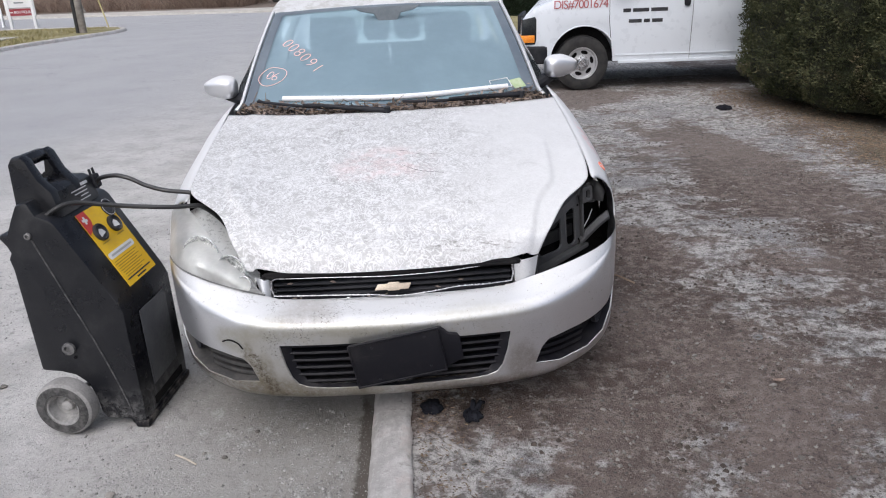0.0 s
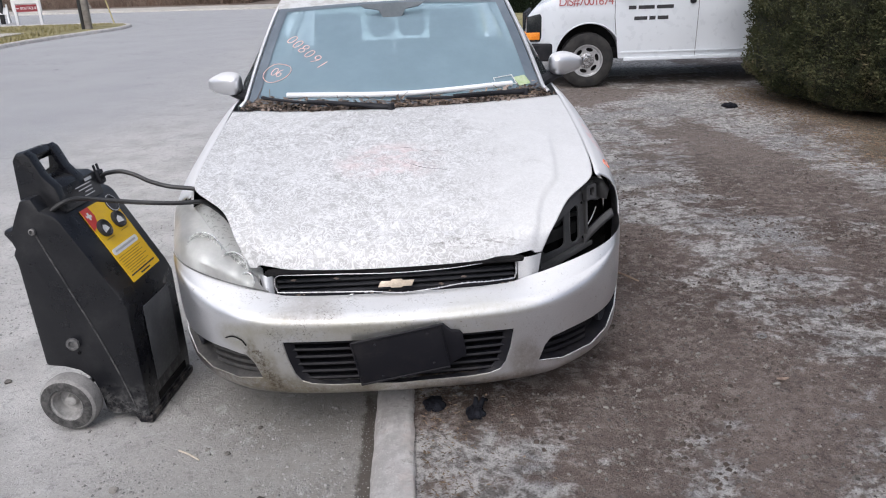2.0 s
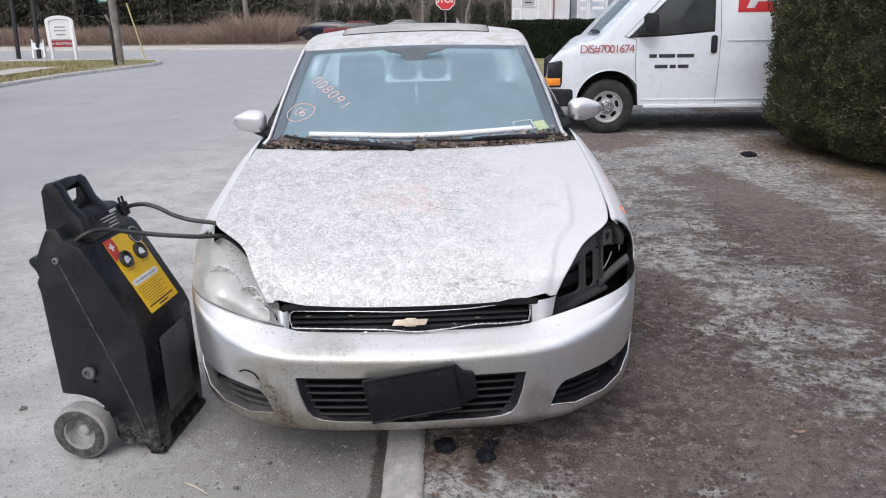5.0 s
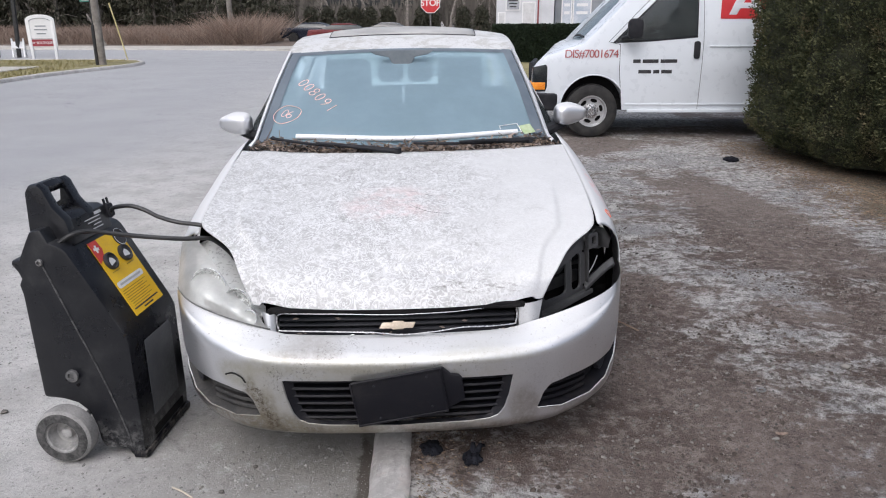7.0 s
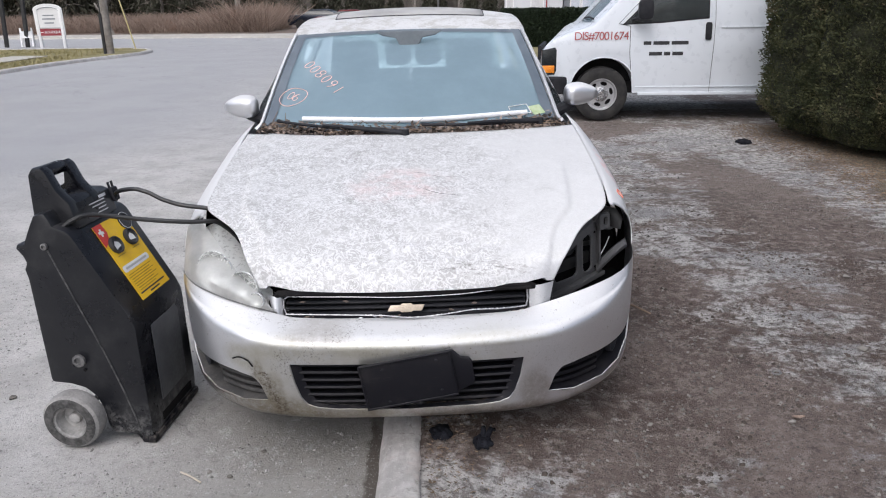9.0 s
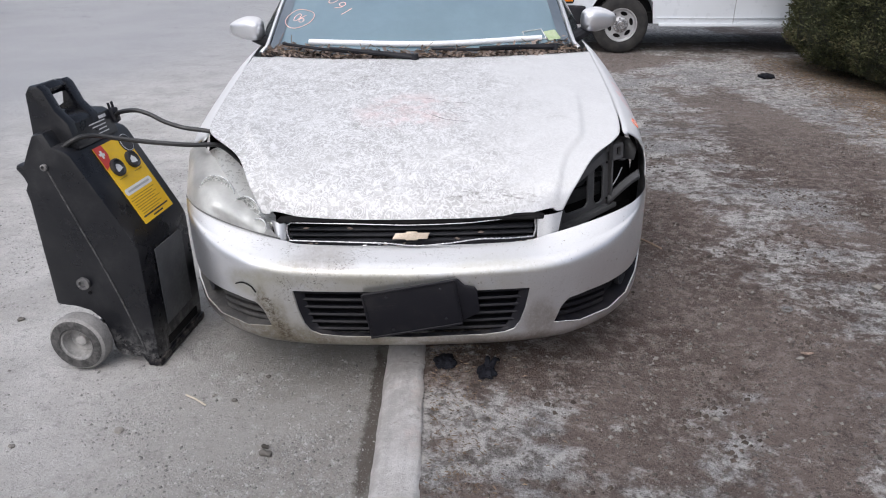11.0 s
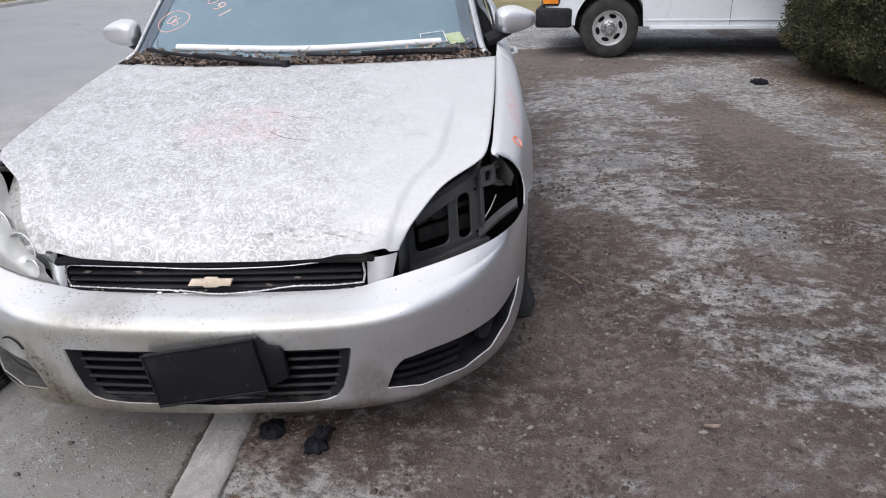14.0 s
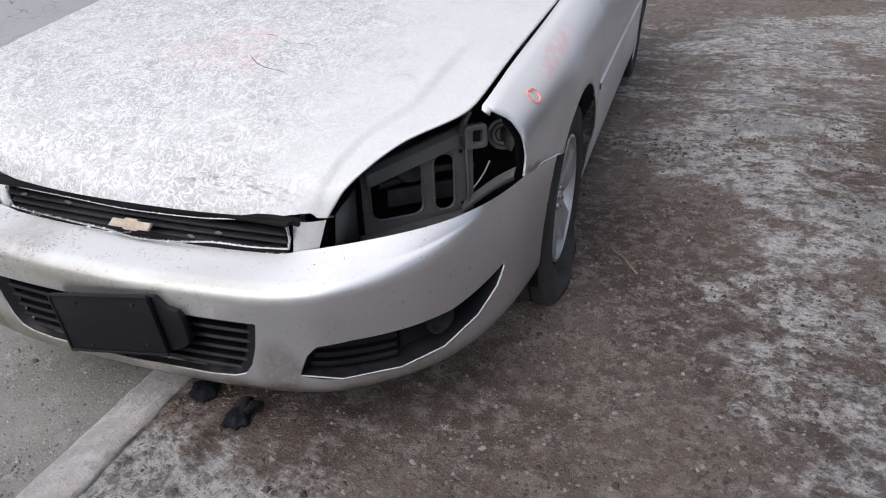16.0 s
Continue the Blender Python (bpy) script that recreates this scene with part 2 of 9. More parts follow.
def car_paint(name, dust, streak=0.0, grime=0.0, shine=0.68, gloss=0.30):
    """Silver metallic paint under dust; streak adds pale curling wash marks over greyer ground."""
    n = Nodes(name)
    flake = n.noise(900, 1)
    base = n.mix(n.span(flake, 0.35, 0.65), (0.62, 0.63, 0.66), (0.72, 0.73, 0.76))
    big = n.noise(3.0, 5, 0.6)
    fine = n.noise(160, 4, 0.7)
    film = n.span(big, 0.25, 0.75, dust * 0.55, min(1.0, dust * 1.15))
    # dust film thickens on upward faces; their brightness under the sky is put in
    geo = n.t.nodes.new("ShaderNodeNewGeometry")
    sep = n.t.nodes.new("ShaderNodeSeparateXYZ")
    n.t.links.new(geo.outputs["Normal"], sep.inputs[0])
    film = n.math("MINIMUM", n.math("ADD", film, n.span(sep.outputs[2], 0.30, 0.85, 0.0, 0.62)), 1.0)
    dustcol = n.mix(fine, (0.56, 0.558, 0.555), (0.68, 0.678, 0.675))
    col = n.mix(film, base, dustcol)
    d = film
    if streak:
        swirl = n.noise(5.0, 3, 0.6, 0.0)
        # worm-like curls: level lines of two smooth fields, broken into short pieces
        def worms(scale, warp, count, seed):
            field = n.noise(scale, 0.6, 0.5, warp, n.stretch(1, 1, 1, seed))
            part_of = n.math("FRACT", n.math("MULTIPLY", field, count))
            line = n.span(n.math("ABSOLUTE", n.math("SUBTRACT", part_of, 0.5)), 0.10, 0.20, 1.0, 0.0)
            return n.math("MULTIPLY", line, n.span(n.noise(scale * 1.3, 3, 0.6, 0.5, n.stretch(1, 1, 1, seed + 50)), 0.33, 0.47))
        lines = worms(21, 1.5, 4.6, 10)
        lines2 = worms(40, 1.3, 3.8, 75)
        # rubbed smooth on one side
        side = n.span(n.math("ADD", n.axis(0), n.math("MULTIPLY", swirl, 0.5)), 0.42, 0.85, 1.0, 0.22)
        worn = n.math("MULTIPLY", n.span(n.noise(3.5, 5, 0.65), 0.28, 0.52, 0.55, 1.0), side)
        # grey film, heavier towards the screen, in ragged patches
        rear = n.span(n.axis(1), 0.20, 1.0, 0.85, 1.0)
        ground = n.span(n.noise(11, 8, 0.80, 0.9), 0.36, 0.56, 0.30, 1.0)
        ground = n.math("MULTIPLY", n.math("MULTIPLY", ground, rear), n.math("MULTIPLY", worn, streak))
        col = n.mix(ground, col, n.mix(n.noise(60, 4, 0.8), (0.26, 0.257, 0.252), (0.48, 0.476, 0.470)))
        spot = n.span(n.noise(8, 6, 0.78, 0.8), 0.57, 0.66, 0.0, 0.55 * streak)
        col = n.mix(n.math("MULTIPLY", n.math("MULTIPLY", spot, rear), worn), col, (0.19, 0.182, 0.168))
        grains = n.math("MULTIPLY", n.span(n.noise(75, 6, 0.85, 0.6), 0.555, 0.63, 0.0, 0.42), worn)
        col = n.mix(n.math("MULTIPLY", grains, streak), col, (0.22, 0.212, 0.20))
        marks = n.math("MULTIPLY", n.math("MAXIMUM", n.math("MULTIPLY", lines, 0.58), n.math("MULTIPLY", lines2, 0.55)), n.math("MULTIPLY", worn, streak))
        col = n.mix(marks, col, (0.80, 0.80, 0.805))
        d = n.math("MAXIMUM", film, marks)
    rusty = n.span(n.noise(60, 6, 0.8), 0.60, 0.68, 0.0, grime)
    patch = n.span(n.noise(5, 5, 0.7), 0.50 - 0.12 * grime, 0.64 - 0.08 * grime)
    col = n.mix(n.math("MULTIPLY", rusty, patch), col, (0.17, 0.14, 0.10))
    if grime > 0.5:
        stain = n.math("MULTIPLY", n.span(n.noise(6, 6, 0.7), 0.50, 0.70), n.span(n.axis(2), 0.36, 0.20, 0.0, 0.55))
        col = n.mix(stain, col, (0.34, 0.29, 0.22))
    rough = n.span(d, 0.0, 0.9, gloss, 0.75)
    metal = n.span(d, 0.0, 0.9, shine, 0.05)
    n.surface(col, rough, metal, n.bump(fine, 0.06, 0.001), Coat_Weight=0.2, Coat_Roughness=0.3)
    return n, col


def finish_hood():
    """The bonnet also carries a pinkish rubbed mark and dark scuffs near its lip."""
    n, col = car_paint("dusty_hood_paint", 0.62, 0.95, 0.3)
    p = n.out.inputs["Surface"].links[0].from_node
    x, y = n.axis(0), n.axis(1)
    dx, dy = n.math("DIVIDE", n.math("ADD", x, 0.02), 0.26), n.math("DIVIDE", n.math("SUBTRACT", y, 0.62), 0.20)
    rr = n.math("ADD", n.math("MULTIPLY", dx, dx), n.math("MULTIPLY", dy, dy))
    pink = n.math("MULTIPLY", n.span(rr, 0.1, 1.0, 0.26, 0.0), n.span(n.noise(9, 5, 0.7), 0.40, 0.64))
    col = n.mix(pink, col, (0.74, 0.42, 0.40))
    sx, sy = n.math("DIVIDE", n.math("SUBTRACT", x, 0.27), 0.20), n.math("DIVIDE", n.math("SUBTRACT", y, 0.122), 0.024)
    sr = n.math("ADD", n.math("MULTIPLY", sx, sx), n.math("MULTIPLY", sy, sy))
    scuff = n.math("MULTIPLY", n.span(sr, 0.3, 1.0, 0.7, 0.0), n.span(n.noise(60, 6, 0.8, 0.3, n.stretch(0.4, 1.6, 1, 5)), 0.50, 0.60))
    col = n.mix(scuff, col, (0.16, 0.15, 0.14))
    n.set(p, "Base Color", col)
    return n.m


def soil(n, col, spots):
    """Brown dried mud in named places: x, z, half width, half height, strength."""
    x, z = n.axis(0), n.axis(2)
    ragged = n.span(n.noise(46, 8, 0.85), 0.30, 0.62, 0.25, 1.0)
    for cx, cz, rx, rz, k, tint in spots:
        dx, dz = n.math("DIVIDE", n.math("SUBTRACT", x, cx), rx), n.math("DIVIDE", n.math("SUBTRACT", z, cz), rz)
        rr = n.math("ADD", n.math("MULTIPLY", dx, dx), n.math("MULTIPLY", dz, dz))
        col = n.mix(n.math("MULTIPLY", n.span(rr, 0.15, 1.0, k, 0.0), ragged), col, tint)
    return col


def finish_bumper():
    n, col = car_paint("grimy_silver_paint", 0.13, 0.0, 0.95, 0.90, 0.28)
    p = n.out.inputs["Surface"].links[0].from_node
    mud, moss = (0.20, 0.165, 0.125), (0.33, 0.31, 0.21)
    col = soil(n, col, ((0.435, 0.27, 0.07, 0.11, 0.50, mud), (-0.62, 0.22, 0.34, 0.11, 0.85, mud), (-0.40, 0.18, 0.20, 0.11, 0.75, mud), (-0.10, 0.455, 0.22, 0.035, 0.5, moss), (-0.42, 0.46, 0.12, 0.05, 0.45, moss), (0.0, 0.17, 0.95, 0.075, 0.75, mud), (0.72, 0.20, 0.2, 0.06, 0.5, mud), (-0.55, 0.42, 0.10, 0.06, 0.5, moss), (-0.455, 0.285, 0.045, 0.10, 0.75, mud), (-0.505, 0.345, 0.025, 0.09, 0.65, mud), (0.30, 0.475, 0.25, 0.03, 0.4, moss), (-0.30, 0.485, 0.15, 0.03, 0.5, mud)))
    # a thin yellow-green film over the middle, dark lichen specks in drifts, brown runs below the crack
    x, z = n.axis(0), n.axis(2)
    film = n.math("MULTIPLY", n.math("MULTIPLY", n.span(n.math("ABSOLUTE", n.math("ADD", x, 0.12)), 0.62, 0.30), n.span(z, 0.50, 0.44)), n.span(n.noise(7, 6, 0.7), 0.34, 0.62, 0.10, 0.42))
    col = n.mix(film, col, (0.46, 0.43, 0.31))
    drift = n.math("MULTIPLY", n.span(n.noise(8, 5, 0.7, 0.4, n.stretch(1, 1, 1, 33)), 0.48, 0.62), n.math("MULTIPLY", n.math("MULTIPLY", n.span(x, 0.36, 0.15, 0.2, 1.0), n.span(x, -0.66, -0.48)), n.span(z, 0.26, 0.34, 0.5, 1.0)))
    speck = n.span(n.noise(130, 5, 0.8), 0.55, 0.61, 0.0, 0.85)
    col = n.mix(n.math("MULTIPLY", drift, speck), col, (0.07, 0.062, 0.045))
    run_x = n.math("ADD", x, n.math("MULTIPLY", n.math("SUBTRACT", n.noise(12, 4, 0.6), 0.5), 0.10))
    run_line = n.math("ADD", n.math("ADD", run_x, 0.47), n.math("MULTIPLY", n.math("SUBTRACT", z, 0.30), 0.55))
    runs = n.math("MULTIPLY", n.span(n.math("ABSOLUTE", run_line), 0.045, 0.012), n.math("MULTIPLY", n.span(z, 0.40, 0.36), n.span(n.noise(70, 5, 0.8), 0.46, 0.58, 0.1, 0.85)))
    col = n.mix(runs, col, (0.12, 0.095, 0.065))
    n.set(p, "Base Color", col)
    return n.m


def finish_wing():
    """The wings carry a rubbed pink crayon smear along the top."""
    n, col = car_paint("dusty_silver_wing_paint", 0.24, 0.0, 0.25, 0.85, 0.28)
    p = n.out.inputs["Surface"].links[0].from_node
    x, y, z = n.axis(0), n.axis(1), n.axis(2)
    dy = n.math("DIVIDE", n.math("SUBTRACT", y, 0.93), 0.26)
    dx = n.math("DIVIDE", n.math("SUBTRACT", x, 0.878), 0.030)
    rr = n.math("ADD", n.math("MULTIPLY", dx, dx), n.math("MULTIPLY", dy, dy))
    pink = n.math("MULTIPLY", n.span(rr, 0.1, 1.0, 0.5, 0.0), n.span(n.noise(22, 5, 0.7), 0.38, 0.6))
    n.set(p, "Base Color", n.mix(pink, col, (0.74, 0.38, 0.36)))
    return n.m


def gravel(n, col, scale, size, amount, dark, light):
    """Tiny stones of many shades strewn over a colour; gives the colour and their height."""
    v = n.t.nodes.new("ShaderNodeTexVoronoi")
    v.inputs["Scale"].default_value = scale
    n.t.links.new(n.co, v.inputs["Vector"])
    sep = n.t.nodes.new("ShaderNodeSeparateColor")
    n.t.links.new(v.outputs["Color"], sep.inputs[0])
    tone = n.mix(sep.outputs[0], dark, light)
    dot = n.span(v.outputs["Distance"], size * 0.7, size, 1.0, 0.0)
    some = n.span(sep.outputs[1], 1 - amount, 1 - amount + 0.02)
    return n.mix(n.math("MULTIPLY", dot, some), col, tone), n.math("MULTIPLY", dot, some)


def dirt_material():
    """Packed damp dirt, with ragged pale dried patches and grit."""
    n = Nodes("packed_dirt")
    wide = n.noise(0.42, 4, 0.6, 0.3)
    patch = n.noise(1.5, 11, 0.70, 0.5, n.stretch(0.9, 1.75, 1, 12))
    speck = n.noise(70, 4, 0.8)
    crumb = n.noise(17, 8, 0.78)
    y, x = n.axis(1), n.axis(0)
    pale = n.math("ADD", n.math("ADD", n.math("MULTIPLY", patch, 0.46), n.math("MULTIPLY", n.noise(5.5, 8, 0.72, 0.6), 0.26)), n.math("ADD", n.math("MULTIPLY", wide, 0.30), n.math("MULTIPLY", crumb, 0.20)))
    # dried grit lies in a strip beside the car and in a long bow round a smooth damp track, and by the kerb
    sway = n.math("ADD", x, n.math("MULTIPLY", n.math("SUBTRACT", n.noise(0.9, 4, 0.6), 0.5), 0.7))
    drift = n.math("ADD", y, n.math("MULTIPLY", n.math("SUBTRACT", n.noise(1.1, 4, 0.6, 0.0, n.stretch(1, 1, 1, 40)), 0.5), 0.7))
    edge = n.span(y, 1.2, 3.2, 1.60, 1.02)
    strip = n.math("MULTIPLY", n.math("MULTIPLY", n.span(n.math("SUBTRACT", sway, edge), -0.35, 0.05), n.span(sway, 2.5, 2.15)), n.math("MULTIPLY", n.span(y, -0.2, 0.6, 0.45, 1.0), n.span(y, 6.0, 5.0)))
    bow = n.math("MULTIPLY", n.math("MULTIPLY", n.span(sway, 2.95, 3.30), n.span(sway, 3.95, 3.60)), n.math("MULTIPLY", n.span(y, 0.4, 1.2), n.span(y, 6.9, 6.4)))
    top = n.math("SUBTRACT", drift, n.math("MULTIPLY", n.math("SUBTRACT", x, 2.1), 0.38))
    bend = n.math("MULTIPLY", n.math("MULTIPLY", n.span(top, 5.35, 5.7), n.span(top, 6.55, 6.2)), n.math("MULTIPLY", n.span(x, 1.0, 1.6), n.span(x, 4.0, 3.5)))
    track = n.math("MULTIPLY", n.math("MULTIPLY", n.span(sway, 2.15, 2.45), n.span(sway, 3.25, 2.95)), n.math("MULTIPLY", n.span(y, 0.9, 1.5), n.span(drift, 5.6, 5.1)))
    lane = n.math("MULTIPLY", n.math("MULTIPLY", n.span(top, 6.45, 6.75), n.span(y, 8.9, 8.5, -3.0, 1.0)), n.span(x, 4.6, 3.9))
    inner = n.math("MULTIPLY", n.math("MULTIPLY", n.span(sway, 0.70, 0.95), n.span(sway, 1.65, 1.35)), n.span(y, -0.45, -0.15))
    front = n.math("MULTIPLY", n.span(sway, 0.70, 0.40), n.span(y, 0.75, 0.35))
    for where, much in ((strip, 0.052), (bow, 0.055), (bend, 0.060), (track, -0.034), (lane, -0.05), (inner, -0.040), (front, 0.030)):
        pale = n.math("ADD", pale, n.math("MULTIPLY", where, much))
    pale = n.math("ADD", pale, n.math("MULTIPLY", n.span(y, 1.6, 3.6), 0.026))
    pale = n.span(pale, 0.612, 0.690)
    brown = n.mix(n.span(n.noise(1.1, 6, 0.65), 0.35, 0.65), (0.086, 0.063, 0.052), (0.172, 0.136, 0.118))
    brown = n.mix(n.span(crumb, 0.46, 0.60), brown, (0.235, 0.196, 0.175))
    light = n.mix(n.span(crumb, 0.40, 0.56), (0.17, 0.160, 0.150), (0.54, 0.525, 0.505))
    grey = n.span(n.noise(2.4, 5, 0.65, 0.4, n.stretch(1, 1, 1, 70)), 0.46, 0.60)
    light = n.mix(n.math("MULTIPLY", grey, 0.75), light, n.mix(n.span(n.noise(120, 5, 0.85), 0.40, 0.60), (0.10, 0.10, 0.10), (0.44, 0.44, 0.44)))
    brown = n.mix(n.span(y, 1.8, 4.2, 0.0, 0.30), brown, (0.250, 0.222, 0.200))
    col = n.mix(n.math("MULTIPLY", pale, 0.92), brown, light)
    damp = n.span(n.noise(1.9, 6, 0.72, 0.5, n.stretch(1, 1.3, 1, 55)), 0.56, 0.68, 0.0, 0.42)
    col = n.mix(damp, col, n.mix(0.72, col, (0.040, 0.031, 0.027)))
    leafy = n.math("MULTIPLY", n.span(n.math("ADD", sway, n.math("MULTIPLY", n.span(y, 4.6, 3.0, 0.0, 0.5), 1.0)), 4.12, 4.40), n.math("MULTIPLY", n.span(y, 2.4, 3.2), n.span(y, 7.4, 6.8)))
    col = n.mix(n.math("MULTIPLY", leafy, n.span(crumb, 0.35, 0.60, 0.5, 0.9)), col, n.mix(speck, (0.075, 0.064, 0.040), (0.20, 0.172, 0.115)))
    col = n.mix(n.span(n.noise(6, 7, 0.75), 0.57, 0.68, 0.0, 0.75), col, (0.055, 0.045, 0.039))
    col = n.mix(n.span(n.noise(26, 7, 0.78, 0.4), 0.56, 0.64, 0.0, 0.7), col, (0.048, 0.039, 0.033))
    col = n.mix(n.span(speck, 0.32, 0.48, 0.7, 0.0), col, (0.045, 0.038, 0.033))
    col, h1 = gravel(n, col, 85, 0.30, 0.05, (0.07, 0.06, 0.053), (0.36, 0.34, 0.31))
    col, h2 = gravel(n, col, 210, 0.36, 0.16, (0.05, 0.045, 0.04), (0.40, 0.38, 0.355))
    h = n.math("ADD", n.math("MULTIPLY", crumb, 1.0), n.math("ADD", n.math("MULTIPLY", h1, 0.35), n.math("MULTIPLY", speck, 0.35)))
    n.surface(col, 0.93, 0.0, n.bump(h, 1.0, 0.026), Specular_IOR_Level=0.3)
    return n.m


def road_material():
    n = Nodes("worn_asphalt")
    wide, mid, fine = n.noise(0.22, 5, 0.6, 0.5), n.noise(2.2, 7, 0.7), n.noise(90, 4, 0.8)
    x, y = n.axis(0), n.axis(1)
    # sand lies along the kerb and thins out towards the crown of the road
    near = n.span(n.math("ADD", x, n.math("MULTIPLY", n.math("SUBTRACT", wide, 0.5), 3.0)), -4.8, -2.6)
    sandy = n.math("MULTIPLY", near, n.span(n.math("ADD", y, n.math("MULTIPLY", n.math("SUBTRACT", mid, 0.5), 4.0)), 4.0, 9.0, 1.0, 0.35))
    tar = n.mix(n.span(n.noise(0.8, 5, 0.6), 0.3, 0.7), (0.362, 0.364, 0.372), (0.396, 0.398, 0.404))
    sand = n.mix(n.span(mid, 0.35, 0.65), (0.415, 0.402, 0.383), (0.570, 0.557, 0.537))
    col = n.mix(sandy, tar, sand)
    col = n.mix(n.span(fine, 0.35, 0.65, 0.0, 0.5), col, n.mix(0.5, col, (0.12, 0.12, 0.12)))
    here = n.span(x, -5.5, -2.5, 0.12, 1.0)
    blot = n.math("MULTIPLY", here, n.span(n.noise(2.3, 8, 0.75, 0.4), 0.53, 0.66, 0.0, 0.3))
    col = n.mix(blot, col, (0.22, 0.218, 0.212))
    pit0 = n.noise(11, 6, 0.7)
    crack = n.span(n.math("ABSOLUTE", n.math("SUBTRACT", n.noise(0.55, 3, 0.6, 0.7), 0.5)), 0.0, 0.004, 0.7, 0.0)
    col = n.mix(n.math("MULTIPLY", crack, n.span(wide, 0.45, 0.6)), col, (0.06, 0.06, 0.06))
    # brown dirt by the kerb, with shade from under the bumper put in
    kerb_dirt_shade = n.math("MULTIPLY", n.span(n.math("ADD", x, n.math("MULTIPLY", n.math("SUBTRACT", pit0, 0.5), 0.5)), -1.6, -0.35), n.span(mid, 0.28, 0.60, 0.30, 0.85))
    col = n.mix(kerb_dirt_shade, col, (0.196, 0.183, 0.166))
    pit = n.noise(24, 7, 0.78)
    col = n.mix(n.math("MULTIPLY", here, n.span(pit, 0.53, 0.63, 0.0, 0.6)), col, n.mix(0.65, col, (0.12, 0.115, 0.11)))
    col = n.mix(n.math("MULTIPLY", here, n.span(n.noise(13, 7, 0.75), 0.56, 0.66, 0.0, 0.45)), col, (0.50, 0.495, 0.485))
    strewn, hs = gravel(n, col, 120, 0.38, 0.40, (0.18, 0.175, 0.17), (0.52, 0.51, 0.495))
    heap = n.math("MULTIPLY", here, n.span(n.noise(3.2, 6, 0.75, 0.5), 0.52, 0.58))
    col = n.mix(heap, col, strewn)
    # narrow dark strip along the kerb's foot, ragged and broken
    damp = n.math("MULTIPLY", n.span(n.math("ADD", x, n.math("MULTIPLY", n.math("SUBTRACT", n.noise(9, 7, 0.75), 0.5), 0.10)), -0.172, -0.150), n.span(n.noise(3, 5), 0.34, 0.46, 0.35, 0.95))
    col = n.mix(damp, col, n.mix(fine, (0.055, 0.047, 0.040), (0.12, 0.105, 0.09)))
    col, h1 = gravel(n, col, 75, 0.30, 0.07, (0.09, 0.085, 0.08), (0.50, 0.49, 0.47))
    col, h2 = gravel(n, col, 210, 0.36, 0.26, (0.11, 0.11, 0.11), (0.58, 0.57, 0.56))
    h = n.math("ADD", n.noise(110, 5, 0.8), n.math("ADD", n.math("MULTIPLY", pit, 1.2), n.math("MULTIPLY", n.math("MULTIPLY", hs, heap), 0.5)))
    n.surface(col, 0.9, 0.0, n.bump(h, 0.75, 0.008), Specular_IOR_Level=0.3)
    return n.m


def concrete_material(name, a, b):
    n = Nodes(name)
    mid, fine = n.noise(7, 7, 0.7), n.noise(120, 4, 0.8)
    col = n.mix(n.span(mid, 0.35, 0.68), a, b)
    chip = n.span(n.noise(14, 7, 0.8, 0.5), 0.58, 0.66, 0.0, 0.6)
    col = n.mix(chip, col, (0.24, 0.22, 0.19))
    grain = n.noise(60, 7, 0.82)
    col = n.mix(n.span(grain, 0.54, 0.64, 0.0, 0.7), col, (0.66, 0.645, 0.625))
    col = n.mix(n.span(grain, 0.44, 0.34, 0.0, 0.45), col, (0.24, 0.22, 0.20))
    col = n.mix(n.span(n.noise(5, 5, 0.7), 0.52, 0.64, 0.0, 0.35), col, (0.56, 0.46, 0.42))
    col = n.mix(n.span(n.noise(2.3, 6, 0.7), 0.54, 0.68, 0.0, 0.45), col, (0.26, 0.24, 0.21))
    n.surface(col, 0.9, 0.0, n.bump(n.math("ADD", mid, n.math("ADD", n.math("MULTIPLY", fine, 0.5), n.math("MULTIPLY", grain, 0.9))), 0.9, 0.009))
    return n.m


def leaf_material(name, a, b, c, rough=0.7):
    n = Nodes(name)
    r = n.island()
    col = n.mix(r, a, b)
    col = n.mix(n.span(n.noise(1.4, 4), 0.56, 0.70), col, c)
    n.surface(col, rough, 0.0, Specular_IOR_Level=0.25)
    return n.m


def hedge_material():
    """Conifer sprays: clumps of dark green, olive and dead brown, each spray a little different."""
    n = Nodes("hedge_leaf")
    clump = n.noise(6.5, 5, 0.65)
    col = n.mix(n.span(clump, 0.36, 0.66), (0.026, 0.033, 0.015), (0.120, 0.120, 0.058))
    col = n.mix(n.span(n.noise(2.6, 5, 0.7), 0.54, 0.66, 0.0, 0.7), col, (0.185, 0.140, 0.085))
    col = n.mix(n.math("MULTIPLY", n.island(), 0.5), col, (0.030, 0.038, 0.018))
    n.surface(col, 0.75, 0.0, Specular_IOR_Level=0.2)
    return n.m


def roof_paint():
    """The roof is mottled with dried grey-beige dirt."""
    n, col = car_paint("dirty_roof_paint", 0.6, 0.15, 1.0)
    p = n.out.inputs["Surface"].links[0].from_node
    col = n.mix(n.span(n.noise(9, 7, 0.75, 0.5), 0.46, 0.60, 0.0, 0.7), col, (0.40, 0.385, 0.355))
    col = n.mix(n.span(n.noise(34, 6, 0.8), 0.57, 0.66, 0.0, 0.6), col, (0.22, 0.205, 0.18))
    n.set(p, "Base Color", col)
    return n.m


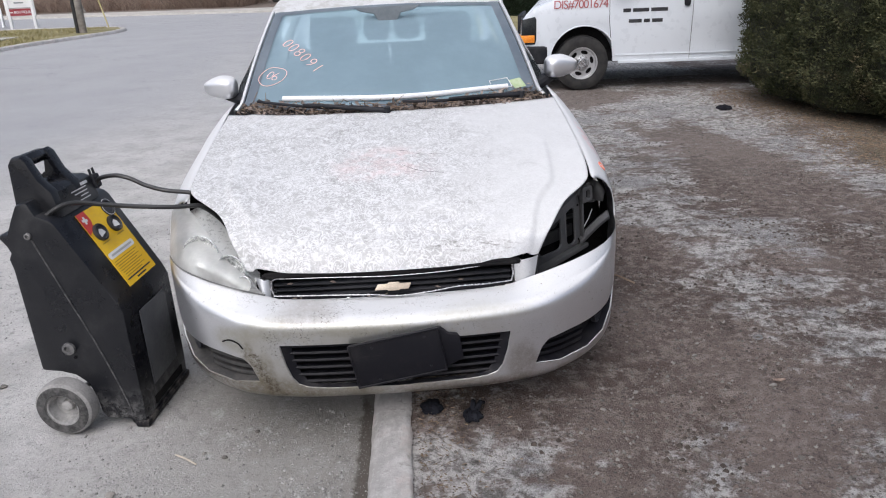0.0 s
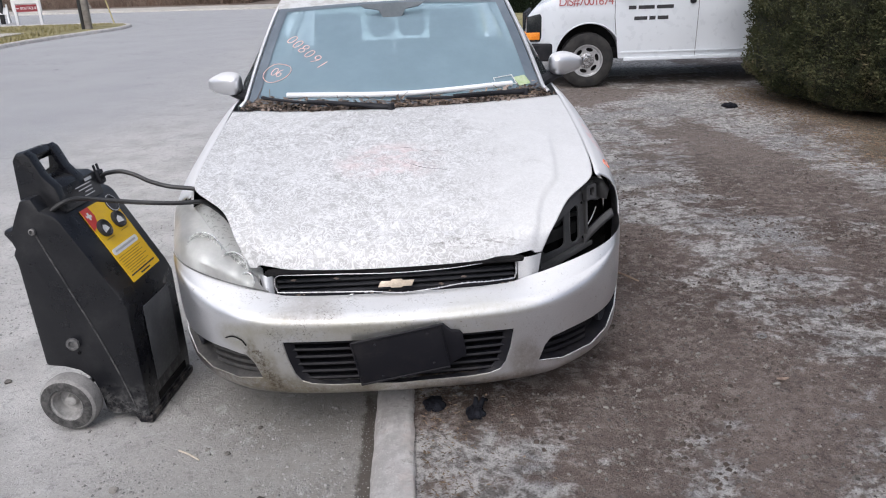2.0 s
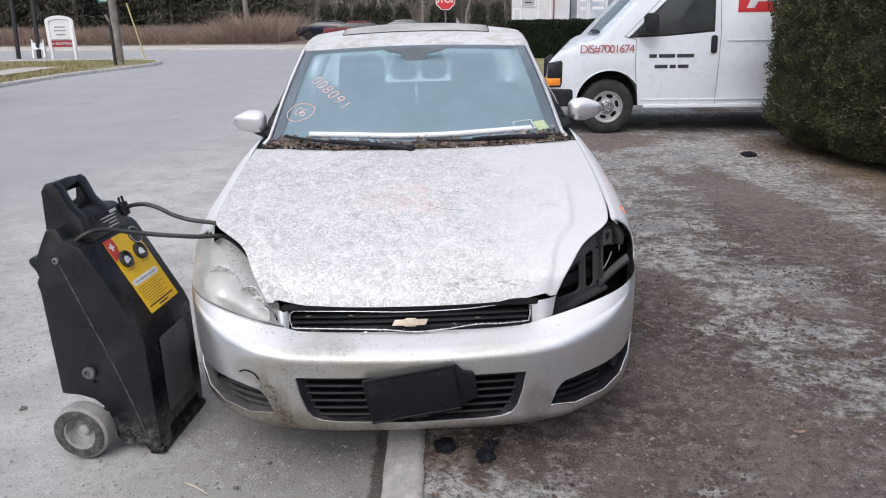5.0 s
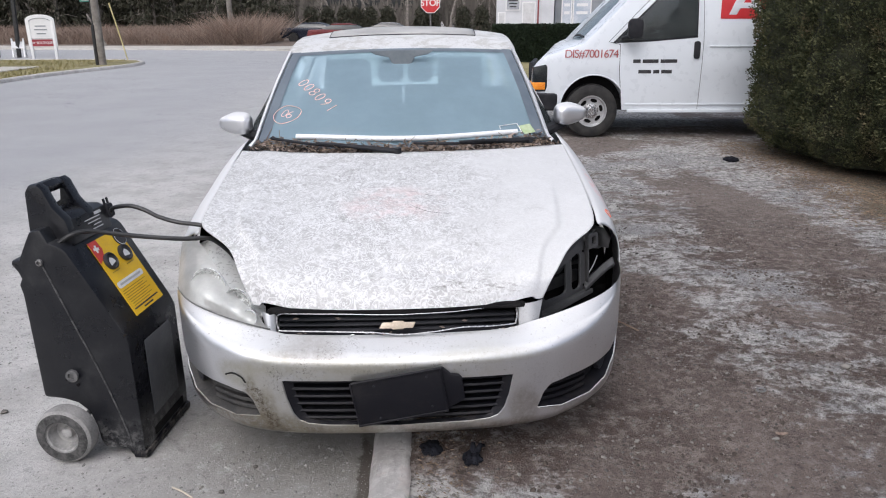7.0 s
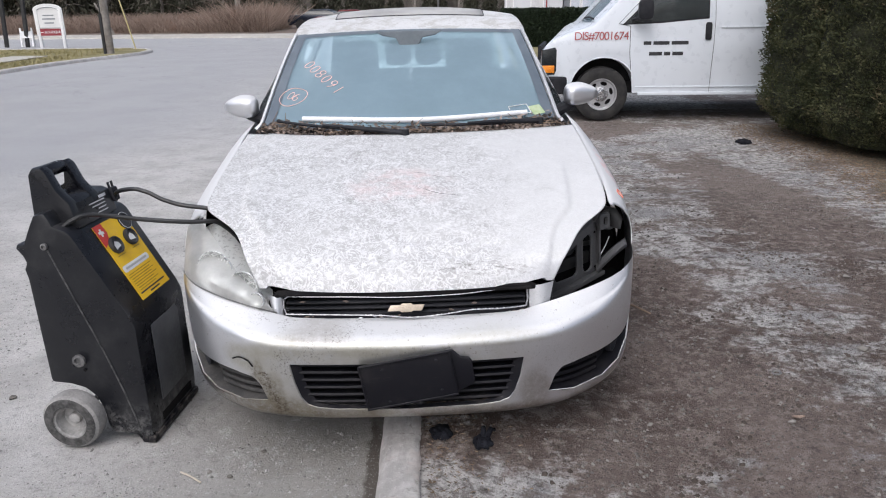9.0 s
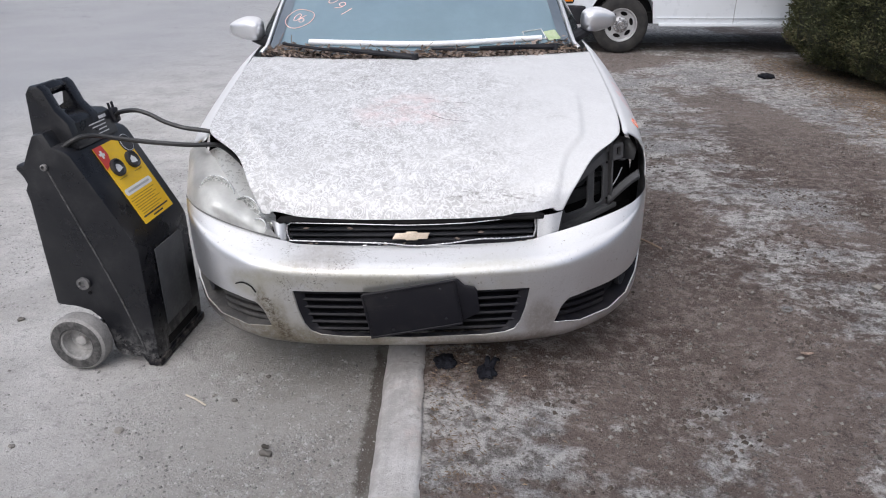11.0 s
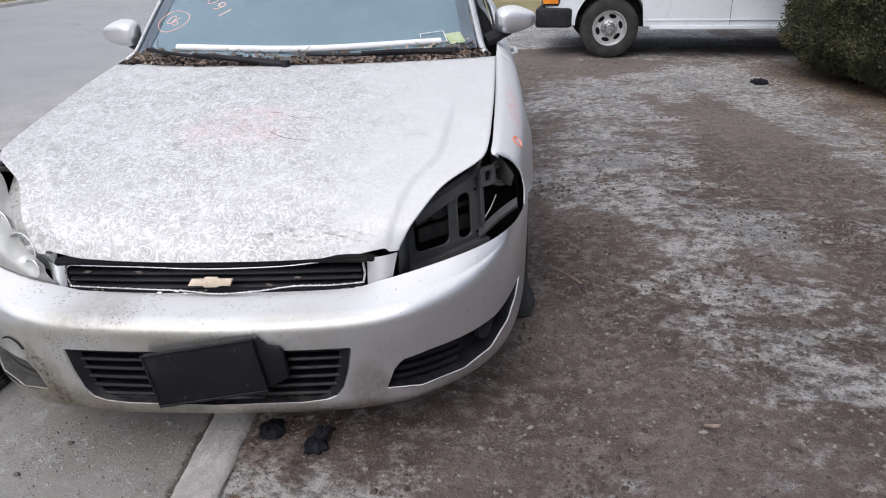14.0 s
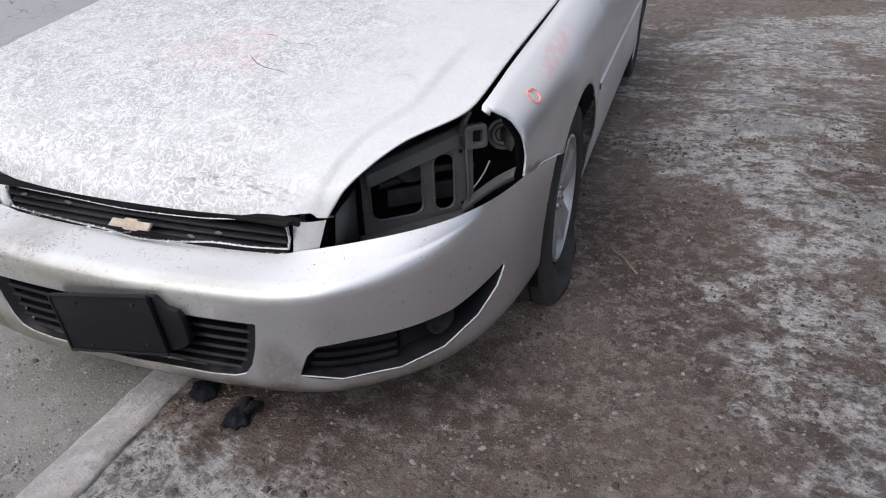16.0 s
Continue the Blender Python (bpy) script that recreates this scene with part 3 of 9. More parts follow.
def glass_material(name, tint, dust, dustcol=(0.55, 0.6, 0.6), rough=0.03, uneven=0.35, through_light=0.25):
    """A pane: tinted, glossy, with a film of dust."""
    n = Nodes(name)
    clear = n.put("ShaderNodeBsdfTransparent", Color=tint)
    gloss = n.put("ShaderNodeBsdfGlossy", Roughness=rough, Color=(1, 1, 1))
    fres = n.put("ShaderNodeFresnel", IOR=1.5)
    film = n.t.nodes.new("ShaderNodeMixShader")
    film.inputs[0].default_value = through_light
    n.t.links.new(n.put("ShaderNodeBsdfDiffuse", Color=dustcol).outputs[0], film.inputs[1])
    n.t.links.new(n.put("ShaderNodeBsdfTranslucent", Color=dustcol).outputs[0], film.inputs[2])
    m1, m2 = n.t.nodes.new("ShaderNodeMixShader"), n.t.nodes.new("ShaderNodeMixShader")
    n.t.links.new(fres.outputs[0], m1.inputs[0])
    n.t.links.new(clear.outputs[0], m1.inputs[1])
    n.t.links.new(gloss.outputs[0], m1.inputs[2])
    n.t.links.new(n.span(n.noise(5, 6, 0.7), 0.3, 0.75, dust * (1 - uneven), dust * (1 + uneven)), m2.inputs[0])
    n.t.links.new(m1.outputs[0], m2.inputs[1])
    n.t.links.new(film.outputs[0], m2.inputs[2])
    n.t.links.new(m2.outputs[0], n.out.inputs["Surface"])
    return n.m


def scuffed_plastic(name, a, dusty, amount, reach=0.22, spec=0.2, gloss=0.42):
    """Black moulded plastic, dusted and scratched."""
    n = Nodes(name)
    big, fine = n.noise(5, 6, 0.7), n.noise(220, 3, 0.6)
    scr = n.span(n.math("ABSOLUTE", n.math("SUBTRACT", n.noise(9, 2, 0.5, 1.2, n.stretch(1, 1, 3.0, 30)), 0.5)), 0.0, 0.006, 0.5, 0.0)
    f = n.math("ADD", n.span(big, 0.48, 0.75, 0.0, amount), n.math("MULTIPLY", scr, amount))
    f = n.math("ADD", f, n.span(n.noise(60, 5, 0.8), 0.60, 0.72, 0.0, amount * 0.8))
    # splashes of dried mud low down, where the ground reaches
    low = n.math("MULTIPLY", n.span(n.axis(2), reach, 0.02), n.span(n.noise(22, 7, 0.78), 0.44, 0.60, 0.0, 0.8))
    f = n.math("MAXIMUM", f, low)
    col = n.mix(n.math("MINIMUM", f, 1.0), a, dusty)
    n.surface(col, n.span(big, 0.3, 0.7, gloss, gloss + 0.20), 0.0, n.bump(fine, 0.2, 0.0015), Specular_IOR_Level=spec)
    return n.m


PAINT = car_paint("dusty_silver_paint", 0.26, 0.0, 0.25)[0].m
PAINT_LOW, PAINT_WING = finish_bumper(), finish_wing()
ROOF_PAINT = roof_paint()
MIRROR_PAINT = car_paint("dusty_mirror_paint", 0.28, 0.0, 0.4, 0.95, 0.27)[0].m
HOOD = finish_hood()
DIRT, ROAD = dirt_material(), road_material()
KERB = concrete_material("kerb_concrete", (0.395, 0.378, 0.360), (0.595, 0.578, 0.560))
PAVING = concrete_material("pavement_concrete", (0.38, 0.36, 0.32), (0.50, 0.48, 0.44))
BLACK = scuffed_plastic("black_moulded_plastic", (0.005, 0.0055, 0.008), (0.15, 0.148, 0.145), 0.13, 0.22, 0.46, 0.22)
BLACK_LOW = scuffed_plastic("dusty_black_plastic", (0.006, 0.006, 0.009), (0.11, 0.10, 0.09), 0.12, 0.32)
FOG_DUSTY = scuffed_plastic("dust_caked_plastic", (0.045, 0.044, 0.044), (0.17, 0.16, 0.145), 0.55, 0.40)
TRIM = plain("dark_grey_trim", (0.010, 0.011, 0.014), (0.026, 0.026, 0.030), 0.6, Specular_IOR_Level=0.22)
# near-black: the darkness of recesses and holes put into colour; also the seal
VOID = plain("void_black", (0.007, 0.007, 0.008), (0.018, 0.017, 0.017), 0.85, Specular_IOR_Level=0.08)
BRACKET = plain("dusty_dark_metal", (0.075, 0.075, 0.078), (0.21, 0.205, 0.20), 0.6, 0.3, 9, 80)
LAMP_STEEL = plain("dull_grey_steel", (0.070, 0.070, 0.073), (0.115, 0.115, 0.118), 0.5, 0.35, 5, 120, 0.06)
RUBBER = plain("tyre_rubber", (0.012, 0.012, 0.013), (0.036, 0.034, 0.032), 0.85, 0, 9, 120, 0.4)
GREY_RUBBER = plain("worn_grey_rubber", (0.16, 0.155, 0.15), (0.30, 0.29, 0.28), 0.85, 0, 9, 120, 0.3)
ALLOY = plain("alloy_wheel", (0.42, 0.42, 0.43), (0.58, 0.58, 0.59), 0.4, 0.7, 9, 90, 0.05)
CHROME = plain("dulled_chrome", (0.45, 0.45, 0.46), (0.66, 0.66, 0.67), 0.22, 0.95, 12, 90, 0.04)
GOLD = plain("faded_gold_emblem", (0.34, 0.285, 0.215), (0.52, 0.44, 0.35), 0.45, 0.3, 30, 200, 0.05)
WHITE_TUBE = plain("white_plastic", (0.72, 0.73, 0.75), (0.82, 0.83, 0.85), 0.45)
YELLOW = plain("yellow_label", (0.72, 0.43, 0.008), (0.82, 0.52, 0.015), 0.5, 0, 8, 90, 0.03)
LABEL_RED = plain("red_print", (0.52, 0.035, 0.03), (0.62, 0.06, 0.05), 0.55, 0, 20, 90, 0.02)
WHITE_PRINT = plain("white_print", (0.66, 0.66, 0.66), (0.76, 0.76, 0.76), 0.6, 0, 20, 90, 0.02)
BLACK_PRINT = plain("black_print", (0.02, 0.02, 0.022), (0.04, 0.04, 0.045), 0.6, 0, 20, 90, 0.02)
GREY_PANEL = plain("dull_grey_panel", (0.060, 0.063, 0.068), (0.10, 0.103, 0.108), 0.5, 0, 7, 70, 0.1)
CRAYON = plain("pink_wax_crayon", (0.92, 0.50, 0.42), (0.94, 0.70, 0.63), 0.8, 0, 90, 300, 0.1)
STICKER = plain("green_yellow_sticker", (0.36, 0.46, 0.24), (0.50, 0.56, 0.38), 0.6, 0, 40, 200, 0.02)
SEAT = plain("grey_seat_cloth", (0.030, 0.034, 0.040), (0.055, 0.060, 0.068), 0.9, 0, 9, 200, 0.2)
DASH = plain("dashboard_plastic", (0.05, 0.055, 0.06), (0.08, 0.085, 0.09), 0.75, 0, 9, 200, 0.1)
VAN_WHITE = plain("white_van_paint", (0.645, 0.68, 0.72), (0.665, 0.70, 0.74), 0.35, 0, 1.2, 9, 0.0, Coat_Weight=0.4)
WHITE_WALL = plain("white_painted_wall", (0.66, 0.66, 0.66), (0.80, 0.80, 0.80), 0.8, 0, 0.8, 30, 0.1)
GREY_SIDING = plain("grey_siding", (0.20, 0.215, 0.235), (0.27, 0.285, 0.305), 0.7, 0, 1.5, 40, 0.1)
AMBER = plain("amber_lamp", (0.75, 0.22, 0.02), (0.85, 0.32, 0.03), 0.25, 0, 20, 90, 0.02)
POLE_WOOD = plain("weathered_pole_wood", (0.14, 0.125, 0.11), (0.26, 0.24, 0.215), 0.9, 0, 5, 60, 0.5)
POLE_BLACK = plain("black_steel_post", (0.012, 0.012, 0.013), (0.03, 0.03, 0.03), 0.6)
BARK = plain("grey_bark", (0.12, 0.105, 0.09), (0.24, 0.215, 0.19), 0.95, 0, 4, 40, 0.6)
SIGN_RED = plain("stop_sign_red", (0.50, 0.025, 0.03), (0.58, 0.04, 0.045), 0.45, 0, 5, 60, 0.02)
SIGN_GREEN = plain("street_sign_green", (0.07, 0.26, 0.20), (0.10, 0.32, 0.25), 0.5)
WIRE_YELLOW = plain("yellow_wire_guard", (0.50, 0.43, 0.20), (0.60, 0.53, 0.28), 0.6)
GRASS = leaf_material("winter_grass", (0.16, 0.145, 0.055), (0.29, 0.25, 0.12), (0.28, 0.24, 0.15))
TURF = plain("winter_turf", (0.16, 0.145, 0.062), (0.29, 0.25, 0.125), 0.95, 0, 1.2, 30, 0.6, 0.02)
HEDGE_LEAF = hedge_material()
HEDGE_SHADE = plain("hedge_depth_shade", (0.010, 0.013, 0.006), (0.042, 0.044, 0.022), 0.95, 0, 9, 45, 0.8, 0.03)
FIR_LEAF = leaf_material("evergreen_leaf", (0.030, 0.032, 0.021), (0.060, 0.058, 0.040), (0.085, 0.066, 0.050))
BOX_LEAF = leaf_material("clipped_hedge_leaf", (0.006, 0.013, 0.006), (0.020, 0.032, 0.014), (0.024, 0.024, 0.014))
BRUSH = leaf_material("dry_brush", (0.15, 0.105, 0.085), (0.36, 0.28, 0.225), (0.25, 0.16, 0.12))
LITTER = leaf_material("dead_leaves", (0.035, 0.026, 0.02), (0.34, 0.275, 0.235), (0.05, 0.036, 0.028))
LITTER_SOIL = plain("leafy_bank_soil", (0.10, 0.075, 0.058), (0.21, 0.165, 0.135), 0.95, 0, 1.5, 25, 0.6, 0.03)
TWIG = plain("dry_twig", (0.15, 0.10, 0.07), (0.28, 0.21, 0.15), 0.9)
STONE = leaf_material("grey_grit", (0.055, 0.049, 0.043), (0.24, 0.225, 0.205), (0.13, 0.115, 0.10), 0.9)
GLOVE = plain("dark_blue_black_cloth", (0.006, 0.006, 0.009), (0.016, 0.017, 0.022), 0.9, 0, 25, 200, 0.5, Specular_IOR_Level=0.15)
# darker, bluer copy of the wall white; the building's shade is in it
SHOP_WALL = plain("shaded_white_wall", (0.50, 0.51, 0.53), (0.62, 0.63, 0.65), 0.8, 0, 0.8, 30, 0.1)
# blue in the dust film stands for sky reflected and hazed in the screen
WINDSHIELD = glass_material("dusty_sky_hazed_windshield", (0.76, 0.93, 0.97), 0.40, (0.47, 0.645, 0.755), 0.03, 0.06, 0.12)
# rear pane's dust film is paled to hold reflections of sky and road too
REAR_GLASS = glass_material("rear_window_glass", (0.66, 0.80, 0.74), 0.46, (0.62, 0.72, 0.67), 0.05, 0.5, 0.9)
SCREEN_BAND = plain("dusty_screen_band", (0.095, 0.118, 0.145), (0.135, 0.162, 0.190), 0.4, 0, 3, 12, 0.0)
SIDE_GLASS = glass_material("tinted_side_glass", (0.42, 0.52, 0.50), 0.14, (0.60, 0.66, 0.66), 0.03, 0.3, 0.6)
VAN_GLASS = glass_material("van_window_glass", (0.35, 0.44, 0.46), 0.10)
LENS = glass_material("hazed_lamp_lens", (0.97, 0.98, 0.97), 0.60, (0.80, 0.80, 0.78), 0.06, 0.22, 0.5)
REFLECTOR = plain("lamp_reflector", (0.60, 0.61, 0.60), (0.74, 0.75, 0.74), 0.25, 0.5, 6, 80, 0.05)
DARK_GLASS = plain("dark_window", (0.012, 0.015, 0.017), (0.03, 0.034, 0.036), 0.08)

# ---- ground, road, kerbs ----
def step(x, a, b):
    t = min(max((x - a) / (b - a), 0.0), 1.0)
    return t * t * (3 - 2 * t)


def dirt_height(x, y):
    """The yard rises a little away from the kerb and falls towards the van."""
    z = 0.022 + 0.055 * step(x, 0.9, 1.9) - 0.0285 * min(max(y - 0.3, 0.0), 4.6)
    if y > 9:
        z += (-0.06 - z) * step(y, 9, 14)
    if x > 9:
        z += (-0.06 - z) * step(x, 9, 14)
    z += 0.034 * math.exp(-(((x - 0.98) / 0.30) ** 2) - (((y - 0.95) / 0.38) ** 2))
    near = step(y, 8.0, 4.0) * step(x, 7.0, 4.0) if y > -6 else 0.0
    p = Vector((x, y, 0))
    z += near * (0.016 * noise.noise(p * 1.7) + 0.007 * noise.noise(p * 5.3) + 0.004 * noise.noise(p * 13.0))
    return z


def fall(x, y):
    """How far the road dips towards its far gutter and the junction."""
    return 0.065 * max(step(x, -4.0, -10.5), step(y, 18.0, 27.0)) * (1 - step(y, 33.0, 37.0))


def spread(*runs):
    out = []
    for a, b, n in runs:
        out += list(np.linspace(a, b, n, endpoint=False))
    return out


def build_ground():
    xs = spread((-900, -60, 8), (-60, -12, 8), (-12, -0.12, 6)) + [-0.10, -0.02] + spread((0.035, 3.2, 76), (3.2, 6.5, 34), (6.5, 14, 14), (14, 60, 10), (60, 901, 9)) + [900]
    ys = spread((-900, -40, 8), (-40, -4, 8), (-4, -1.2, 16), (-1.2, 3.0, 100), (3.0, 8.0, 70), (8, 16, 20), (16, 80, 14), (80, 901, 9)) + [900]
    bm = bmesh.new()
    sheet(bm, [[(x, y, dirt_height(x, y) if x > 0 else -0.16) for x in xs] for y in ys])
    solo("ground", bm, DIRT, "packed brown dirt yard with pale dusty patches", "ground", kind="structure", sharp=0)

    def asphalt(name, x0, x1, y0, y1, z, label, nx=40, ny=90):
        b = bmesh.new()
        rows = []
        for j in range(ny + 1):
            y = y0 + (y1 - y0) * j / ny
            row = []
            for i in range(nx + 1):
                x = x0 + (x1 - x0) * i / nx
                row.append((x, y, z - fall(x, y) + 0.004 * noise.noise(Vector((x, y, 3)) * 0.25)))
            rows.append(row)
        sheet(b, rows)
        return solo(name, b, ROAD, label, "road", kind="structure", sharp=0)

    asphalt("road", -11.65, -0.098, -40, 27.9, -0.055, "worn grey asphalt road dusted with sand")
    asphalt("cross_road", -120, 120, 27.9, 44.0, -0.062, "grey asphalt cross street at the junction", 60, 24)

    # the near kerb, one long cast bar with worn, uneven edges
    bm = bmesh.new()
    section = ((-0.112, -0.12), (-0.110, -0.05), (-0.106, -0.005), (-0.098, 0.020), (-0.080, 0.034), (-0.03, 0.040), (0.02, 0.038), (0.036, 0.030), (0.043, 0.012), (0.045, -0.10))
    rows = []
    fine = []
    for (xa, za), (xb, zb) in zip(section, section[1:]):
        cut = 4 if xb - xa > 0.03 else 2
        fine += [(xa + (xb - xa) * i / cut, za + (zb - za) * i / cut) for i in range(cut)]
    fine.append(section[-1])
    for y in spread((-6, -1.2, 40), (-1.2, 2.6, 380), (2.6, 26.01, 120)):
        row = []
        for x, z in fine:
            ragged = 1.0 + 1.3 * step(x, 0.015, 0.04) + 0.5 * step(x, -0.085, -0.105)
            p = Vector((x * 9, y, z * 9))
            w = 0.002 * noise.noise(p * 4) + 0.0035 * ragged * noise.noise(p * 13) + 0.0022 * ragged * noise.noise(p * 34)
            h = 0.005 * noise.noise(p * 3 + Vector((0, 7, 0))) + 0.003 * noise.noise(p * 15 + Vector((3, 0, 0))) + 0.0016 * noise.noise(p * 40)
            row.append((x + w, y, z + h - (0.02 if y > 20 else 0)))
        rows.append(row)
    sheet(bm, rows)
    solo("kerb", bm, KERB, "pale worn concrete kerb between road and dirt", "kerb", kind="structure", sharp=60)

    # across the road: verge with kerb, grass and pavement, rounding off at the junction
    def verge_line(inset):
        pts = [(-11.6 - inset, -30.0), (-11.45 - inset, 10.0), (-11.36 - inset, 16.5), (-11.25 - inset, 20.0), (-10.75 - inset, 22.7), (-10.3 - inset * 0.9, 25.2), (-10.8 - inset * 0.6, 26.9 - inset * 0.4), (-12.2, 27.9 - inset), (-16, 28.3 - inset), (-60, 28.3 - inset)]
        return run([(x, y, 0) for x, y in pts], 90)
    rows = []
    for inset, z in ((-0.02, -0.18), (0.0, -0.05), (0.03, -0.02), (0.17, -0.018), (0.18, -0.04)):
        rows.append([(p.x, p.y, z) for p in verge_line(inset)])
    solo("far_kerb", sheet(bmesh.new(), rows), KERB, "grey concrete kerb round the grass corner", "kerb", kind="structure", sharp=60)
    rows = []
    edge = verge_line(0.16)
    for k in range(9):
        f = k / 8
        rows.append([(p.x + (-60 - p.x) * f**2, p.y - 0.4 * f**2, -0.035 + 0.02 * noise.noise(Vector((p.x, p.y, f * 3)))) for p in edge])
    solo("verge", sheet(bmesh.new(), rows), TURF, "pale green and straw winter grass verge", "grass", kind="structure", sharp=0)
    bm = bmesh.new()
    for j in range(36):
        y = -30 + j * 1.5
        box(bm, (1.25, 1.485, 0.06), pose(-13.6 + 0.02 * (j % 2), y, -0.035), 0.008, 1)
    solo("pavement", bm, PAVING, "pale concrete slab pavement across the grass", "pavement", kind="structure")
    # blades of grass on the verge
    rng = random.Random(3)
    vs, fs = [], []
    for _ in range(9000):
        x, y = -11.3 - abs(rng.gauss(0, 1)) * 4 - 0.25, rng.uniform(8, 27.3)
        if -14.25 < x < -12.95 and y < 23.8:
            continue
        if y > 26 and x > -11.6:
            continue
        a, h, w = rng.uniform(0, 6.28), rng.uniform(0.03, 0.09), rng.uniform(0.01, 0.025)
        dx, dy = math.cos(a) * w, math.sin(a) * w
        k = len(vs)
        vs += [(x - dx, y - dy, -0.045), (x + dx, y + dy, -0.045), (x + rng.uniform(-0.04, 0.04), y + rng.uniform(-0.04, 0.04), h - 0.035)]
        fs.append((k, k + 1, k + 2))
    me = bpy.data.meshes.new("grass")
    me.from_pydata(vs, [], fs)
    me.materials.append(GRASS)
    tagged(new("grass", me), "short dry winter grass blades on the verge", "grass", kind="stuff")
    # thin winter lawn behind the yard, up to the clipped hedge
    rows = []
    for j in range(50):
        y = 12.2 + 14.0 * j / 49
        rows.append([(0.55 + 8.0 * i / 24 + 0.25 * noise.noise(Vector((y, i, 2))), y + 0.5 * noise.noise(Vector((i * 0.7, y, 5))), dirt_height(0.55 + 8.0 * i / 24, y) + 0.012 + 0.02 * noise.noise(Vector((i, y, 0)))) for i in range(25)])
    solo("lawn", sheet(bmesh.new(), rows), TURF, "thin yellow-green winter lawn behind the yard", "grass", kind="structure", sharp=0)
    # sandy strip and pavement beyond the junction
    bm = bmesh.new()
    rows = [[(x, 36.4 - 0.2 * min(max(x + 11, -25), 8) + 0.2 * noise.noise(Vector((x * 0.5, k, 0))) + (0, 0.05, 0.25, 2.6, 2.8)[k], (-0.12, 0.0, 0.02, 0.05, 0.0)[k]) for x in np.linspace(-70, 60, 160)] for k in range(5)]
    solo("far_pavement", sheet(bm, rows), PAVING, "sandy pale pavement along the far side of the junction", "pavement", kind="structure")


def build_far_bank():
    rows = [[(x, 38.9 - 0.2 * min(max(x + 11, -25), 8) + d + 0.3 * noise.noise(Vector((x * 0.4, d, 4))), z + 0.05 * noise.noise(Vector((x * 0.7, d, 1)))) for x in np.linspace(-70, 60, 140)] for d, z in ((0, 0.03), (1.0, 0.05), (3.0, 0.06), (8.0, 0.06), (20.0, 0.0), (40.0, -0.02))]
    solo("far_bank", sheet(bmesh.new(), rows), LITTER_SOIL, "leaf-strewn brown bank under the dry brush", "ground", kind="structure", sharp=0)


build_ground()
build_far_bank()

# ---- the silver saloon ----
CAR = pose(0.006, 0, -0.007, 0, -0.6, 0.4)
HUB_F, HUB_R = 1.07, 3.86
side_w = smooth((0.40, 0.447, 0.49, 0.60, 0.80, 1.0, 1.43, 2.0, 2.8, 3.6, 4.2, 4.7, 5.0, 5.09), (0.862, 0.876, 0.890, 0.906, 0.925, 0.936, 0.942, 0.940, 0.938, 0.938, 0.928, 0.895, 0.81, 0.73))
side_zt = smooth((0.40, 0.447, 0.70, 1.0, 1.43, 1.7, 2.5, 3.5, 4.1, 4.6, 5.0, 5.09), (0.772, 0.787, 0.838, 0.876, 0.924, 0.940, 0.955, 0.968, 0.985, 0.985, 0.955, 0.90))
side_xt = smooth((0.40, 0.447, 0.70, 1.0, 1.43, 1.7, 2.5, 3.4, 4.0, 4.5, 5.0, 5.09), (0.752, 0.778, 0.798, 0.812, 0.828, 0.842, 0.854, 0.852, 0.832, 0.795, 0.70, 0.63))
low_w = smooth((0.10, 0.16, 0.25, 0.40, 0.52), (0.90, 0.955, 0.982, 0.996, 1.0))


def side_point(y, z, s=1.0):
    """The skin of the flank at length y and height z."""
    zt, xt, w = side_zt(y), side_xt(y), side_w(y)
    q = (zt - z) / 0.22
    if q < 1:
        x = xt + (w - xt) * (1 - (1 - max(q, 0)) ** 3.6)
    else:
        x = w * low_w(z) if z < 0.52 else w
    # the flared lip over the front wheel
    rr = math.hypot(y - HUB_F, z - 0.30)
    if z > 0.30:
        x += 0.016 * math.exp(-(((rr - 0.385) / 0.055) ** 2)) * step(z, 0.32, 0.45) * step(y, 0.60, 0.80)
    # a soft crease along the door at mid height
    x += 0.006 * math.exp(-(((z - 0.66) / 0.035) ** 2)) * step(y, 1.2, 1.6)
    if s < 0:
        x *= 1 - 0.016 * step(y, 1.75, 0.95)
    return Vector((s * x, y, z))


def arc(cy, cz, r, n=40):
    return [(cy + r * math.cos(2 * math.pi * k / n), cz + r * math.sin(2 * math.pi * k / n)) for k in range(n)]


ARCH_F, ARCH_R = arc(HUB_F, 0.30, 0.380), arc(HUB_R, 0.30, 0.365)
LAMP_EDGE = [(0.489, 0.608), (0.502, 0.655), (0.506, 0.71), (0.498, 0.752), (0.475, 0.778), (0.447, 0.789)]
SEAM = [(0.925, 0.545), (0.80, 0.562), (0.65, 0.586), (0.489, 0.608)]


def flank(bm, y0, y1, z0, top, holes, step_y=0.02, s=1.0):
    ny = max(4, int((y1 - y0) / step_y))
    nz = 36
    grid = []
    for i in range(ny + 1):
        y = y0 + (y1 - y0) * i / ny
        zt = top(y)
        grid.append([(y, z0 + (zt - z0) * j / nz) for j in range(nz + 1)])
    return cut_sheet(bm, grid, lambda a, b: side_point(a, b, s), holes, 0.0115)


# hood: ribs from the centre line to the edge
HOOD_EDGE = path3([(0.516, 0.122, 0.612), (0.558, 0.150, 0.680), (0.646, 0.275, 0.745), (0.766, 0.447, 0.796), (0.791, 0.70, 0.849), (0.808, 1.0, 0.887), (0.826, 1.43, 0.931)])
crease_u = smooth((0, 0.06, 0.14, 0.25, 0.45, 0.7, 1.0), (0.935, 0.895, 0.845, 0.805, 0.812, 0.83, 0.85))
